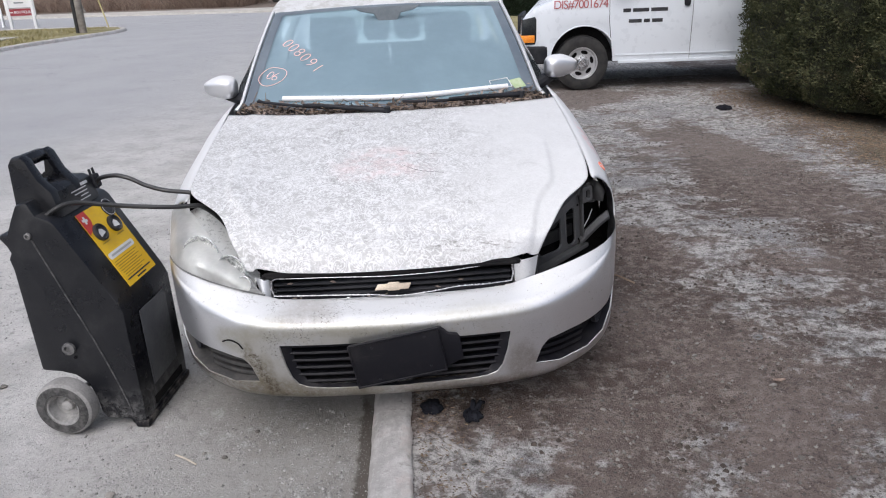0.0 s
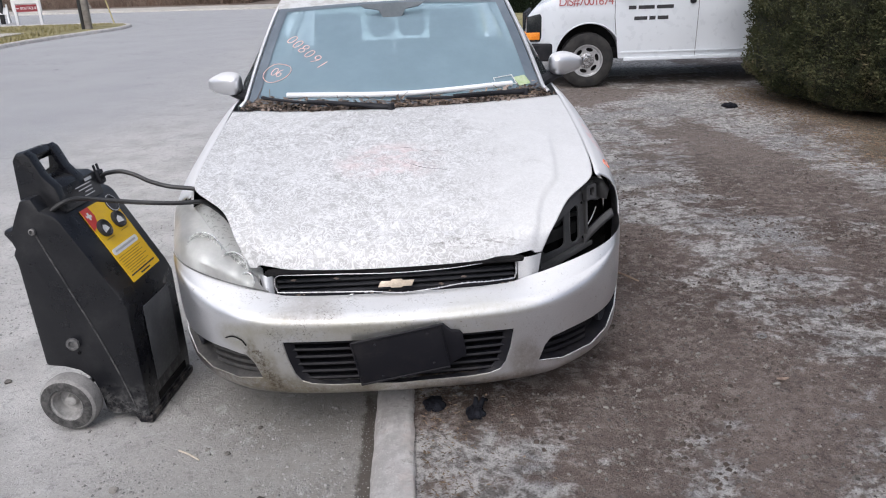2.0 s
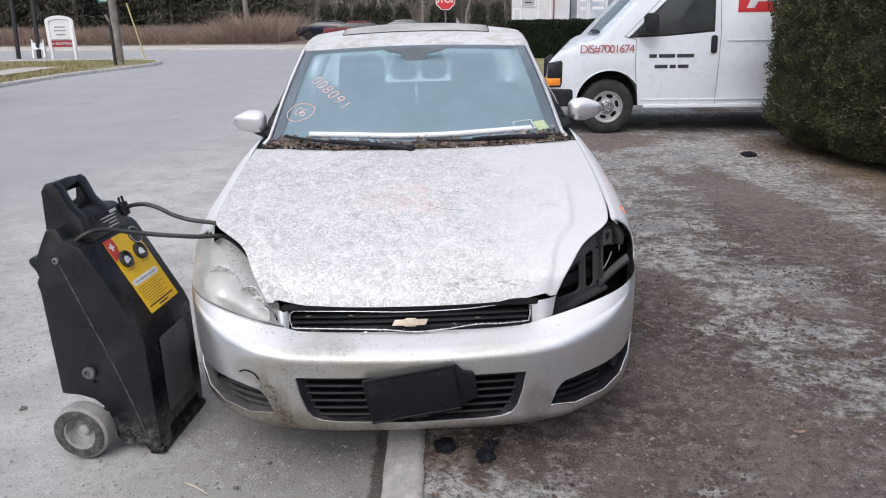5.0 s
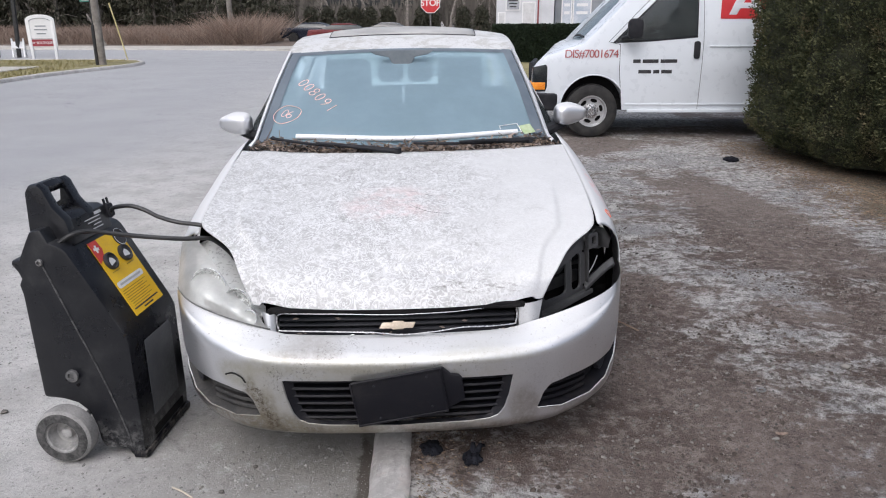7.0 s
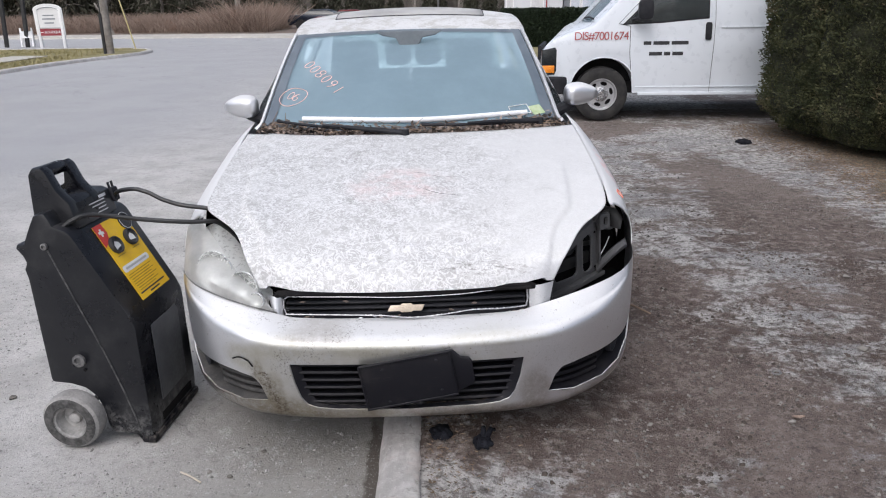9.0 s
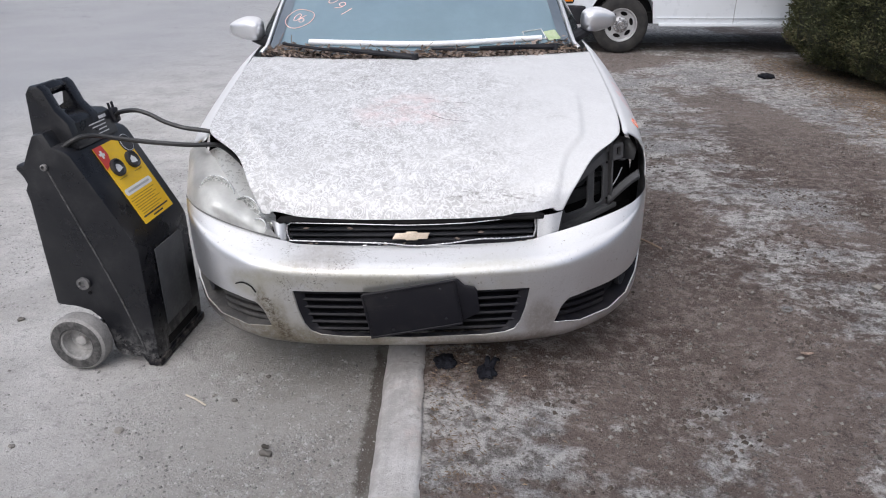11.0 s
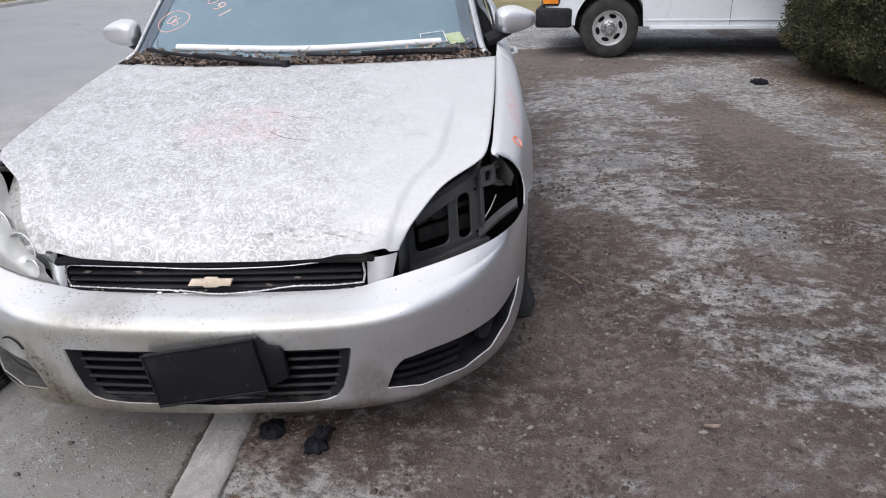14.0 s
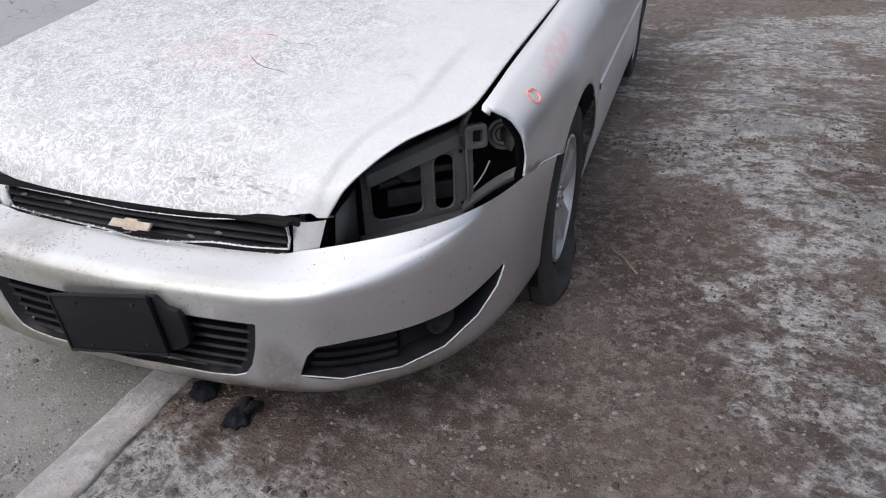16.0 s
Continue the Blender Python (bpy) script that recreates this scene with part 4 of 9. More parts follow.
HOOD_MID = path3([(0.0, 0.072, 0.604), (0.0, 0.105, 0.652), (0.0, 0.26, 0.735), (0.0, 0.45, 0.800), (0.0, 0.68, 0.852), (0.0, 0.92, 0.900), (0.0, 1.21, 0.946)])


def hood_point(u, v, lift=0.0):
    e, c = HOOD_EDGE(v), HOOD_MID(v)
    k = abs(u)
    y = c.y + (e.y - c.y) * k**2.4
    z = c.z + (e.z - c.z) * k**2.6
    # the bent front corners stand a little inboard, the left one more
    x = u * (e.x * (0.985 if u < 0 else 1.004) - (0.026 if u < 0 else 0.010) * math.exp(-(((v - 0.17) / 0.09) ** 2)) * k**3)
    k0 = crease_u(v)
    z += 0.012 * step(k, k0 - 0.22, k0) * (1 - step(k, k0 - 0.008, k0 + 0.022)) * (1 - (step(v, 0.40, 0.68) if u > 0 else 0.6 * step(v, 0.6, 1.0)))
    crush = math.exp(-(((x - 0.18) / 0.22) ** 2) - (((y - 0.2) / 0.06) ** 2))
    z += crush * (0.020 * noise.noise(Vector((x * 15, y * 26, 0))) + 0.006 * noise.noise(Vector((x * 40, y * 50, 3))) - 0.005)
    z += lift * math.exp(-(((v - 0.26) / 0.17) ** 2)) * step(-u, 0.2, 1.0)
    return Vector((x, y, z))


# bumper: a plan curve, and how far the face stands back from it at each height
PLAN = path3([(0, -0.066, 0), (0.2, -0.061, 0), (0.4, -0.046, 0), (0.53, -0.020, 0), (0.65, 0.045, 0), (0.75, 0.138, 0), (0.82, 0.25, 0), (0.866, 0.38, 0), (0.899, 0.55, 0), (0.920, 0.75, 0), (0.932, 0.94, 0)])
back_off = smooth((0.140, 0.152, 0.172, 0.21, 0.27, 0.36, 0.44, 0.60), (0.100, 0.055, 0.026, 0.010, 0.003, 0.0, -0.003, -0.003))
PLAN_S = [PLAN(i / 200) for i in range(201)]
PLAN_L = np.r_[0, np.cumsum([(PLAN_S[i + 1] - PLAN_S[i]).length for i in range(200)])]
PLAN_LEN = float(PLAN_L[-1])
top_line = smooth((0, 0.40, 0.51, 0.60, 0.75, 0.92, 1.02, PLAN_LEN - 0.452, PLAN_LEN - 0.29, PLAN_LEN - 0.14, PLAN_LEN), (0.502, 0.510, 0.540, 0.558, 0.582, 0.599, 0.607, 0.6055, 0.5835, 0.5595, 0.541))
ridge_line = smooth((0, 0.40, 0.60, 0.80, 1.02, 1.2, PLAN_LEN), (0.491, 0.499, 0.524, 0.553, 0.590, 0.576, 0.526))
top_back = smooth((0, 0.40, 0.51, 0.60, 0.75, 0.92, 1.02, 1.2, PLAN_LEN), (0.150, 0.142, 0.118, 0.098, 0.062, 0.022, 0.006, 0.002, 0.0))


def plan_at(s):
    t = float(np.interp(abs(s), PLAN_L, np.linspace(0, 1, 201)))
    p, q, r = PLAN(t), PLAN(max(t - 0.01, 0)), PLAN(min(t + 0.01, 1))
    d = (r - q).normalized()
    nrm = Vector((d.y, -d.x, 0))
    return p, nrm


def bumper_point(s, z):
    """The skin of the bumper; its lower edge rises a little towards the sides."""
    p, nrm = plan_at(s)
    raised = z + (0.016 + 0.024 * step(abs(s), 0.25, 0.80)) * max(0.0, 0.25 - z) / 0.108
    zr, zt = ridge_line(abs(s)), top_line(abs(s))
    back = back_off(z)
    roll = min(0.034, 0.4 * top_back(abs(s)))
    d = min(max((z - zr) / 0.046 + 1.0, 0.0), 1.0)
    back += roll * (1 - math.sqrt(1 - 0.96 * d * d)) / 0.8
    if z > zr:
        w = min((z - zr) / max(zt - zr, 1e-4), 1.0)
        back = back_off(zr) + roll + (top_back(abs(s)) - roll) * (0.8 * w + 0.2 * w**2)
    q = p - nrm * back
    # the left corner is pushed in a little
    dent = 1 - 0.016 * step(-s, 0.35, 0.95)
    return Vector((math.copysign(1, s) * q.x * dent if s else q.x, q.y, raised))


def s_of_x(x):
    return float(np.interp(x, [p.x for p in PLAN_S], PLAN_L))


GRILLE_LOW = [(s_of_x(0.397), 0.402), (s_of_x(0.385), 0.330), (s_of_x(0.368), 0.275), (s_of_x(0.348), 0.246), (s_of_x(0.315), 0.230), (s_of_x(0.25), 0.222), (0, 0.216)]
GRILLE_LOW = GRILLE_LOW + [(-a, b) for a, b in GRILLE_LOW[-2::-1]]
FOG = [(s_of_x(0.483), 0.258), (s_of_x(0.505), 0.318), (s_of_x(0.530), 0.347), (s_of_x(0.60), 0.358), (s_of_x(0.70), 0.362), (s_of_x(0.79), 0.366), (s_of_x(0.835), 0.385), (s_of_x(0.868), 0.405), (s_of_x(0.868) + 0.012, 0.392), (s_of_x(0.862), 0.345), (s_of_x(0.835), 0.300), (s_of_x(0.78), 0.262), (s_of_x(0.70), 0.245), (s_of_x(0.58), 0.243)]


def rim_strip(bm, place, outline, width, depth, nrm_back):
    """A lip that turns inward round an opening."""
    n = len(outline)
    c = np.mean(outline, axis=0)
    a = [place(*p) for p in outline]
    b = [place(p[0] + (c[0] - p[0]) * width, p[1] + (c[1] - p[1]) * width) + nrm_back(p) * depth for p in outline]
    va, vb = [bm.verts.new(p) for p in a], [bm.verts.new(p) for p in b]
    for i in range(n):
        j = (i + 1) % n
        bm.faces.new((va[i], va[j], vb[j], vb[i]))


def inward(p):
    _, nrm = plan_at(p[0])
    return Vector((-nrm.x * (math.copysign(1, p[0]) if p[0] else 1), -nrm.y, 0))


def build_wheel(car, x, y, z, flat, name="wheel"):
    """A road wheel: tyre, five-spoked rim, nuts. The axle lies along x."""
    side = 1 if x > 0 else -1
    m = pose(x, y, z) @ Matrix.Rotation(radians(90 * side), 4, "Y")
    bm = bmesh.new()
    prof = [(0.215, -0.085), (0.235, -0.100), (0.285, -0.112), (0.318, -0.104), (0.335, -0.085), (0.338, -0.05), (0.331, -0.048), (0.331, -0.042), (0.338, -0.04), (0.338, -0.004), (0.331, -0.002), (0.331, 0.004), (0.338, 0.006), (0.338, 0.04), (0.331, 0.042), (0.331, 0.048), (0.338, 0.05), (0.335, 0.085), (0.318, 0.104), (0.285, 0.112), (0.235, 0.100), (0.215, 0.085)]
    lathe(bm, prof, m, 56)
    ground = z - 0.338 + flat
    for v in bm.verts:
        if v.co.z < ground + 0.02:
            under = ground + 0.02 - v.co.z
            v.co.z = max(v.co.z, ground)
            v.co.x += (v.co.x - x) * min(under, 0.08) * 4.5
            v.co.y += (v.co.y - y) * min(under, 0.08) * 1.2
        if flat > 0.04 and v.co.z < ground + 0.12 and v.co.y < y:
            # the slack tread folds out in front
            fold = 1 - max(v.co.z - ground, 0) / 0.12
            v.co.y -= 0.075 * fold**1.5 + 0.012 * fold * noise.noise(v.co * 14)
            v.co.x += side * 0.014 * fold
    tyre = part("tyre", bm, RUBBER, car, "black tyre gone flat" if flat > 0.04 else "black road tyre", 40)
    bm = bmesh.new()
    lathe(bm, [(0.219, 0.088), (0.222, 0.098), (0.212, 0.100), (0.200, 0.085), (0.190, 0.03), (0.186, -0.07), (0.205, -0.085)], m, 48)
    lathe(bm, [(0.001, 0.072), (0.055, 0.070), (0.062, 0.055), (0.062, 0.02)], m, 30)
    for k in range(5):
        a = 2 * math.pi * k / 5 + 0.3
        r = m @ Matrix.Rotation(a, 4, "Z")
        out = [(-0.036, 0.045), (0.036, 0.045), (0.048, 0.12), (0.062, 0.205), (-0.062, 0.205), (-0.048, 0.12)]
        slab(bm, out, 0.022, r @ pose(0, 0, 0.050) @ pose(0, 0, 0, 6), 0.004)
    rim = part("rim", bm, ALLOY, tyre, "dull silver five-spoke rim")
    for k in range(5):
        a = 2 * math.pi * k / 5
        bm = bmesh.new()
        cyl(bm, 0.010, 0.009, 0.02, m @ pose(0.036 * math.cos(a), 0.036 * math.sin(a), 0.078), 6)
        part("wheel_nut", bm, CHROME, tyre)
    bm = bmesh.new()
    cyl(bm, 0.15, 0.15, 0.02, m @ pose(0, 0, -0.03), 32)
    part("brake_disc", bm, BRACKET, tyre)


def build_car():
    car = thing("car", CAR, "dusty damaged silver saloon with a missing headlamp", "car")

    # bonnet
    bm = bmesh.new()
    nu, nv = 160, 64
    rows = []
    for j in range(nv + 1):
        v = (j / nv) ** 1.25
        rows.append([hood_point(-1 + 2 * i / nu, v, 0.030) for i in range(nu + 1)])
    lip = [p + Vector((0, 0.030, -0.012)) for p in rows[0]]
    sheet(bm, [lip] + rows)
    part("hood", bm, HOOD, car, "silver bonnet under white dried wash marks and dust", 50, 0.004)
    # a long scratch through the dust, and a shorter one beside it
    def hood_at(x, y):
        lo, hi = 0.0, 1.0
        for _ in range(24):
            v = (lo + hi) / 2
            u = x / HOOD_EDGE(v).x
            if hood_point(u, v).y < y:
                lo = v
            else:
                hi = v
        return hood_point(u, v) + Vector((0, 0, 0.0012))
    for pts, r in (([(0.035, 0.625), (0.075, 0.580), (0.110, 0.552), (0.150, 0.535), (0.195, 0.525), (0.235, 0.505)], 0.0022), ([(0.12, 0.575), (0.15, 0.560), (0.175, 0.556)], 0.0015), ([(-0.02, 0.445), (0.04, 0.452), (0.09, 0.458)], 0.0009)):
        bm = bmesh.new()
        line = run([hood_at(x, y) for x, y in pts], 20)
        tube(bm, line, [r * (0.35 + 0.65 * math.sin(math.pi * (k + 0.5) / 20)) for k in range(20)], 5)
        part("scratch", bm, BRACKET, car, "dark scratch in the bonnet's dust")
    # under-hood darkness: near-black boxes stand for inner wings, slam panel, bulkhead
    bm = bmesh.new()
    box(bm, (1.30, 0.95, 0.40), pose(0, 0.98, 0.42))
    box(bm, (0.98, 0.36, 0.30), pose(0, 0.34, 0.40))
    part("bay_darkness", bm, VOID, car)

    # bumper skin with the lower grille and the fog-lamp openings
    bm = bmesh.new()
    n = 250
    grid = []
    for i in range(n + 1):
        s = -PLAN_LEN + 2 * PLAN_LEN * i / n
        zr, zt = ridge_line(abs(s)), top_line(abs(s))
        zs = list(np.linspace(0.142, 0.20, 8)) + list(np.linspace(0.211, 0.42, 26)) + list(zr - (zr - 0.425) * np.linspace(1, 0, 15) ** 1.5) + list(zr + (zt - zr) * np.linspace(0.1, 1, 14))
        grid.append([(s, z) for z in zs])
    holes = [GRILLE_LOW, FOG, [(-a, b) for a, b in FOG]]

    def arch_hole(sign):
        out = []
        for k in range(40):
            y, z = HUB_F + 0.380 * math.cos(2 * math.pi * k / 40), 0.30 + 0.380 * math.sin(2 * math.pi * k / 40)
            out.append((sign * (PLAN_LEN + (y - 0.94) / 0.98), z))
        return out
    holes += [arch_hole(1), arch_hole(-1)]
    cut_sheet(bm, grid, bumper_point, holes, 0.0075)
    # the narrow cheeks that rise between grille and lamps
    for sx in (1, -1):
        rows = []
        for j in range(7):
            f = j / 6
            rows.append([Vector((sx * (0.430 + ((0.500 if sx > 0 else 0.464) + 0.016 * f - 0.430) * i / 6), 0.090 + 0.022 * f - 0.008 * math.sin(math.pi * i / 6) + 0.004 * i / 6, 0.486 + (0.050 * i / 6) + f * ((0.108 if sx > 0 else 0.092) - 0.036 * i / 6))) for i in range(7)])
        sheet(bm, rows)
        sheet(bm, [[rows[j][0] for j in range(7)], [rows[j][0] + Vector((0, 0.06, 0)) for j in range(7)]])
    for outline in (GRILLE_LOW, FOG, [(-a, b) for a, b in FOG]):
        rim_strip(bm, bumper_point, outline, 0.008, 0.004, inward)
    bumper = part("front_bumper", bm, PAINT_LOW, car, "scuffed silver bumper cover with dirt stains", 32)

    # lower grille: near-black sheet for the dark depth, slats, frame
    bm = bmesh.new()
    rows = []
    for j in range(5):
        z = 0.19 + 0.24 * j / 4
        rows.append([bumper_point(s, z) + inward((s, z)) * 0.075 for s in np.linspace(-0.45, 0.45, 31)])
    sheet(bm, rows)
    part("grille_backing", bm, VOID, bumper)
    for k in range(6):
        bm = bmesh.new()
        z = 0.246 + 0.0285 * k
        half = 0.335 + 0.012 * k
        line = [bumper_point(s, z) + inward((s, z)) * 0.020 for s in np.linspace(-half, half, 33)]
        sheet(bm, [[p + Vector((0, d, h)) for p in line] for d, h in ((0.03, 0.004), (0.0, 0.006), (-0.004, 0.0), (0.0, -0.006), (0.03, -0.006))])
        part("grille_slat", bm, BLACK_LOW, bumper, "", 60)
    bm = bmesh.new()
    rim_strip(bm, lambda a, b: bumper_point(a, b) + inward((a, b)) * 0.003, GRILLE_LOW, 0.085, 0.02, inward)
    part("grille_frame", bm, BLACK_LOW, bumper)
    # fog-lamp recesses with three ribs and a lamp bowl each
    for sg in (1, -1):
        bm = bmesh.new()
        fog = [(sg * a, b) for a, b in FOG]
        c = np.mean(fog, axis=0)
        ring = [bm.verts.new(bumper_point(*p) + inward(p) * 0.003) for p in fog]
        ring2 = [bm.verts.new(bumper_point(p[0] + (c[0] - p[0]) * 0.10, p[1] + (c[1] - p[1]) * 0.16) + inward(p) * 0.060) for p in fog]
        for i in range(len(fog)):
            j = (i + 1) % len(fog)
            bm.faces.new((ring[i], ring[j], ring2[j], ring2[i]))
        mid = bm.verts.new(bumper_point(*c) + inward(c) * 0.075)
        for i in range(len(fog)):
            bm.faces.new((ring2[i], ring2[(i + 1) % len(fog)], mid))
        fog_mat = BLACK_LOW if sg > 0 else FOG_DUSTY
        fogp = part("fog_lamp_recess", bm, fog_mat, car, "black fog-lamp surround" if sg > 0 else "dusty grey-black fog-lamp surround")
        for k in range(3):
            bm = bmesh.new()
            z = 0.272 + 0.027 * k
            ss = np.linspace(s_of_x(0.505 + 0.012 * k), s_of_x(0.70), 14)
            line = [bumper_point(sg * s, z) + inward((sg * s, z)) * 0.030 for s in ss]
            sheet(bm, [[p + Vector((0, d, h)) for p in line] for d, h in ((0.03, 0.007), (0.0, 0.008), (-0.003, 0.0), (0.0, -0.006), (0.03, -0.006))])
            part("rib", bm, fog_mat, fogp, "", 60)
        bm = bmesh.new()
        s0 = sg * s_of_x(0.785)
        p, nrm = plan_at(s0)
        nrm = Vector((sg * nrm.x, nrm.y, 0))
        o = bumper_point(s0, 0.325) - nrm * 0.045
        lathe(bm, [(0.040, 0.0), (0.040, 0.018), (0.034, 0.018), (0.026, 0.006), (0.001, 0.0)], face_on(o, Vector((-nrm.y, nrm.x, 0)), (0, 0, 1)), 24)
        part("lamp_socket", bm, TRIM, fogp)

    # upper grille: recess, bars, bent chrome lips, emblem
    bm = bmesh.new()
    rows = [[(x, 0.155 + 0.03 * (x / 0.43) ** 2, z) for x in np.linspace(-0.43, 0.43, 13)] for z in (0.46, 0.62)]
    sheet(bm, rows)
    box(bm, (0.87, 0.10, 0.006), pose(0, 0.125, 0.600))
    box(bm, (0.87, 0.06, 0.006), pose(0, 0.115, 0.483))
    grille = part("grille", bm, VOID, car, "broken black upper grille")
    for k in range(3):
        bm = bmesh.new()
        z = 0.520 + 0.021 * k
        line = [Vector((x, 0.086 + 0.014 * (x / 0.42) ** 2, z)) for x in np.linspace(-0.415, 0.415, 25)]
        sheet(bm, [[p + Vector((0, d, h)) for p in line] for d, h in ((0.035, 0.003), (0.0, 0.005), (-0.004, 0.0), (0.0, -0.005), (0.035, -0.005))])
        part("grille_bar", bm, TRIM, grille, "", 60)
    bm = bmesh.new()
    tube(bm, run([(-0.422, 0.100, 0.578), (-0.410, 0.097, 0.588), (-0.2, 0.082, 0.586), (0.0, 0.074, 0.582), (0.18, 0.078, 0.585), (0.30, 0.087, 0.593), (0.405, 0.097, 0.602), (0.420, 0.100, 0.596)], 40), 0.0020, 8)
    tube(bm, [(-0.422, 0.099, 0.580), (-0.425, 0.098, 0.550), (-0.418, 0.098, 0.524)], 0.0035, 8)
    tube(bm, [(0.420, 0.099, 0.598), (0.424, 0.098, 0.555), (0.418, 0.098, 0.526)], 0.0035, 8)
    part("grille_surround", bm, CHROME, grille, "thin chrome grille surround")
    bm = bmesh.new()
    tube(bm, run([(-0.455, 0.122, 0.578), (-0.442, 0.110, 0.594), (-0.40, 0.102, 0.599), (-0.2, 0.090, 0.596), (0.0, 0.084, 0.592), (0.2, 0.089, 0.596), (0.38, 0.100, 0.602), (0.432, 0.108, 0.599), (0.455, 0.122, 0.584)], 40), [0.0125 - 0.002 * math.sin(math.pi * k / 39) for k in range(40)], 8)
    part("seal", bm, VOID, grille, "black rubber bonnet seal")
    rng = random.Random(8)
    for _ in range(4):
        bm = bmesh.new()
        x = rng.uniform(-0.38, 0.38)
        o = Vector((x, 0.082 + 0.012 * (x / 0.4) ** 2, 0.526 + 0.021 * rng.choice((0, 1, 1, 2))))
        slab(bm, [(-0.010, -0.002), (0.004, -0.004), (0.011, 0.001), (0.0, 0.005), (-0.007, 0.002)], 0.0015, face_on(o, (1, 0.1, rng.uniform(-0.5, 0.5)), (0, 0.8, 0.6)))
        part("debris", bm, LITTER, grille, "dead leaf caught in the grille")
    bm = bmesh.new()
    tube(bm, run([(-0.420, 0.096, 0.523), (-0.28, 0.078, 0.524), (-0.1, 0.064, 0.522), (0.02, 0.060, 0.512), (0.12, 0.060, 0.519), (0.24, 0.068, 0.531), (0.33, 0.080, 0.527), (0.420, 0.098, 0.526)], 60), 0.0030, 8)
    part("chrome_strip", bm, CHROME, grille, "bent chrome strip hanging loose")
    # the torn lower lip below the strip, with chips of paint and old leaves on it
    bm = bmesh.new()
    sheet(bm, [[Vector((x, 0.084 + 0.016 * (x / 0.42) ** 2 + d, z + 0.003 * noise.noise(Vector((x * 14, 0, d * 40))))) for x in np.linspace(-0.42, 0.42, 60)] for d, z in ((0.03, 0.514), (0.0, 0.516), (-0.003, 0.508), (-0.001, 0.498), (0.02, 0.492))])
    lip_bar = part("lower_lip", bm, BLACK_LOW, grille, "torn black lower grille lip")
    for _ in range(26):
        bm = bmesh.new()
        x = rng.choice((rng.uniform(-0.40, 0.08), rng.uniform(-0.40, 0.08), rng.uniform(0.33, 0.41)))
        o = Vector((x, 0.080 + 0.016 * (x / 0.42) ** 2, rng.uniform(0.497, 0.513)))
        w = rng.uniform(0.004, 0.012)
        slab(bm, [(-w, -0.0018), (w * 0.4, -0.003), (w, 0.001), (0.0, 0.003)], 0.0015, face_on(o, (1, 0.1, rng.uniform(-0.3, 0.3)), (0, 0.5, 0.9)))
        part("paint_chip", bm, rng.choice((WHITE_PRINT, LITTER, LITTER, CHROME)), lip_bar)
    bm = bmesh.new()
    slab(bm, [(-0.064, -0.010), (-0.020, -0.010), (-0.017, -0.014), (0.020, -0.014), (0.023, -0.010), (0.054, -0.010), (0.064, 0.011), (0.023, 0.011), (0.020, 0.016), (-0.014, 0.016), (-0.019, 0.011), (-0.052, 0.011)], 0.010, face_on((0.0, 0.066, 0.544), (1, 0, 0), (0, 0.45, 0.9)), 0.002)
    part("emblem", bm, GOLD, grille, "faded gold emblem")

    # the number-plate holder, hanging crooked over the lower grille
    hang = face_on((0.018, -0.074, 0.350), (math.cos(radians(9.5)), 0.0, math.sin(radians(9.5))), (-0.13, 0.01, 1))
    bm = bmesh.new()
    slab(bm, rounded(0.312, 0.166, 0.010, 3, -0.014, 0.001), 0.010, hang @ pose(0, 0, 0.008), 0.003)
    plate = part("plate_holder", bm, BLACK_LOW, car, "empty black plate holder hanging crooked")
    bm = bmesh.new()
    slab(bm, [(-0.120, -0.076), (0.150, -0.074), (0.190, -0.062), (0.204, -0.050), (0.206, 0.022), (0.198, 0.036), (0.170, 0.046), (0.148, 0.076), (-0.120, 0.076)], 0.022, hang @ pose(0, 0, -0.016), 0.006)
    part("holder_bracket", bm, BLACK_LOW, plate, "black bracket behind the plate holder")
    bm = bmesh.new()
    for w, h, x, y in ((0.312, 0.007, -0.014, 0.0805), (0.312, 0.007, -0.014, -0.0785), (0.007, 0.152, -0.1665, 0.001), (0.007, 0.152, 0.1385, 0.001)):
        box(bm, (w, h, 0.004), hang @ pose(x, y, 0.0195), 0.0012, 1)
    part("holder_rim", bm, BLACK_LOW, plate)
    for x, y in ((-0.09, -0.062), (0.09, -0.052), (-0.09, 0.060), (0.09, 0.060)):
        bm = bmesh.new()
        cyl(bm, 0.005, 0.004, 0.005, hang @ pose(x, y, 0.0195), 10)
        part("screw", bm, TRIM, plate)

    # flanks
    edge_front = [(0.30, 0.0), (0.30, 0.82), (0.44, 0.82)] + [(y, z) for y, z in LAMP_EDGE[::-1]] + [(y, z) for y, z in SEAM[::-1][1:]] + [(0.93, 0.40), (0.93, 0.0)]
    top = lambda y: side_zt(y) - 0.001
    for s, nm in ((1, ""), (-1, "")):
        bm = flank(bmesh.new(), 0.43, 1.545, 0.17, top, [edge_front, ARCH_F], 0.014, s)
        fender = part("fender", bm, PAINT_WING, car, "silver front wing with orange crayon mark" if s > 0 else "silver front wing", 40, 0.004)
        bm = bmesh.new()
        tube(bm, [side_point(y, z + 0.003, s) + Vector((s * 0.0015, 0, 0)) for y, z in [tuple(p) for p in SEAM[::-1]][:-1]], 0.0022, 5)
        tube(bm, [side_point(y + 0.002, min(z, side_zt(y) - 0.004), s) + Vector((s * 0.0015, 0, 0)) for y, z in LAMP_EDGE[:4]], 0.0022, 5)
        part("panel_edge", bm, WHITE_PRINT, fender, "chipped pale panel edge")
        bm = flank(bmesh.new(), 1.553, 2.60, 0.20, top, [], 0.04, s)
        door = part("door", bm, PAINT, car, "", 40, 0.004)
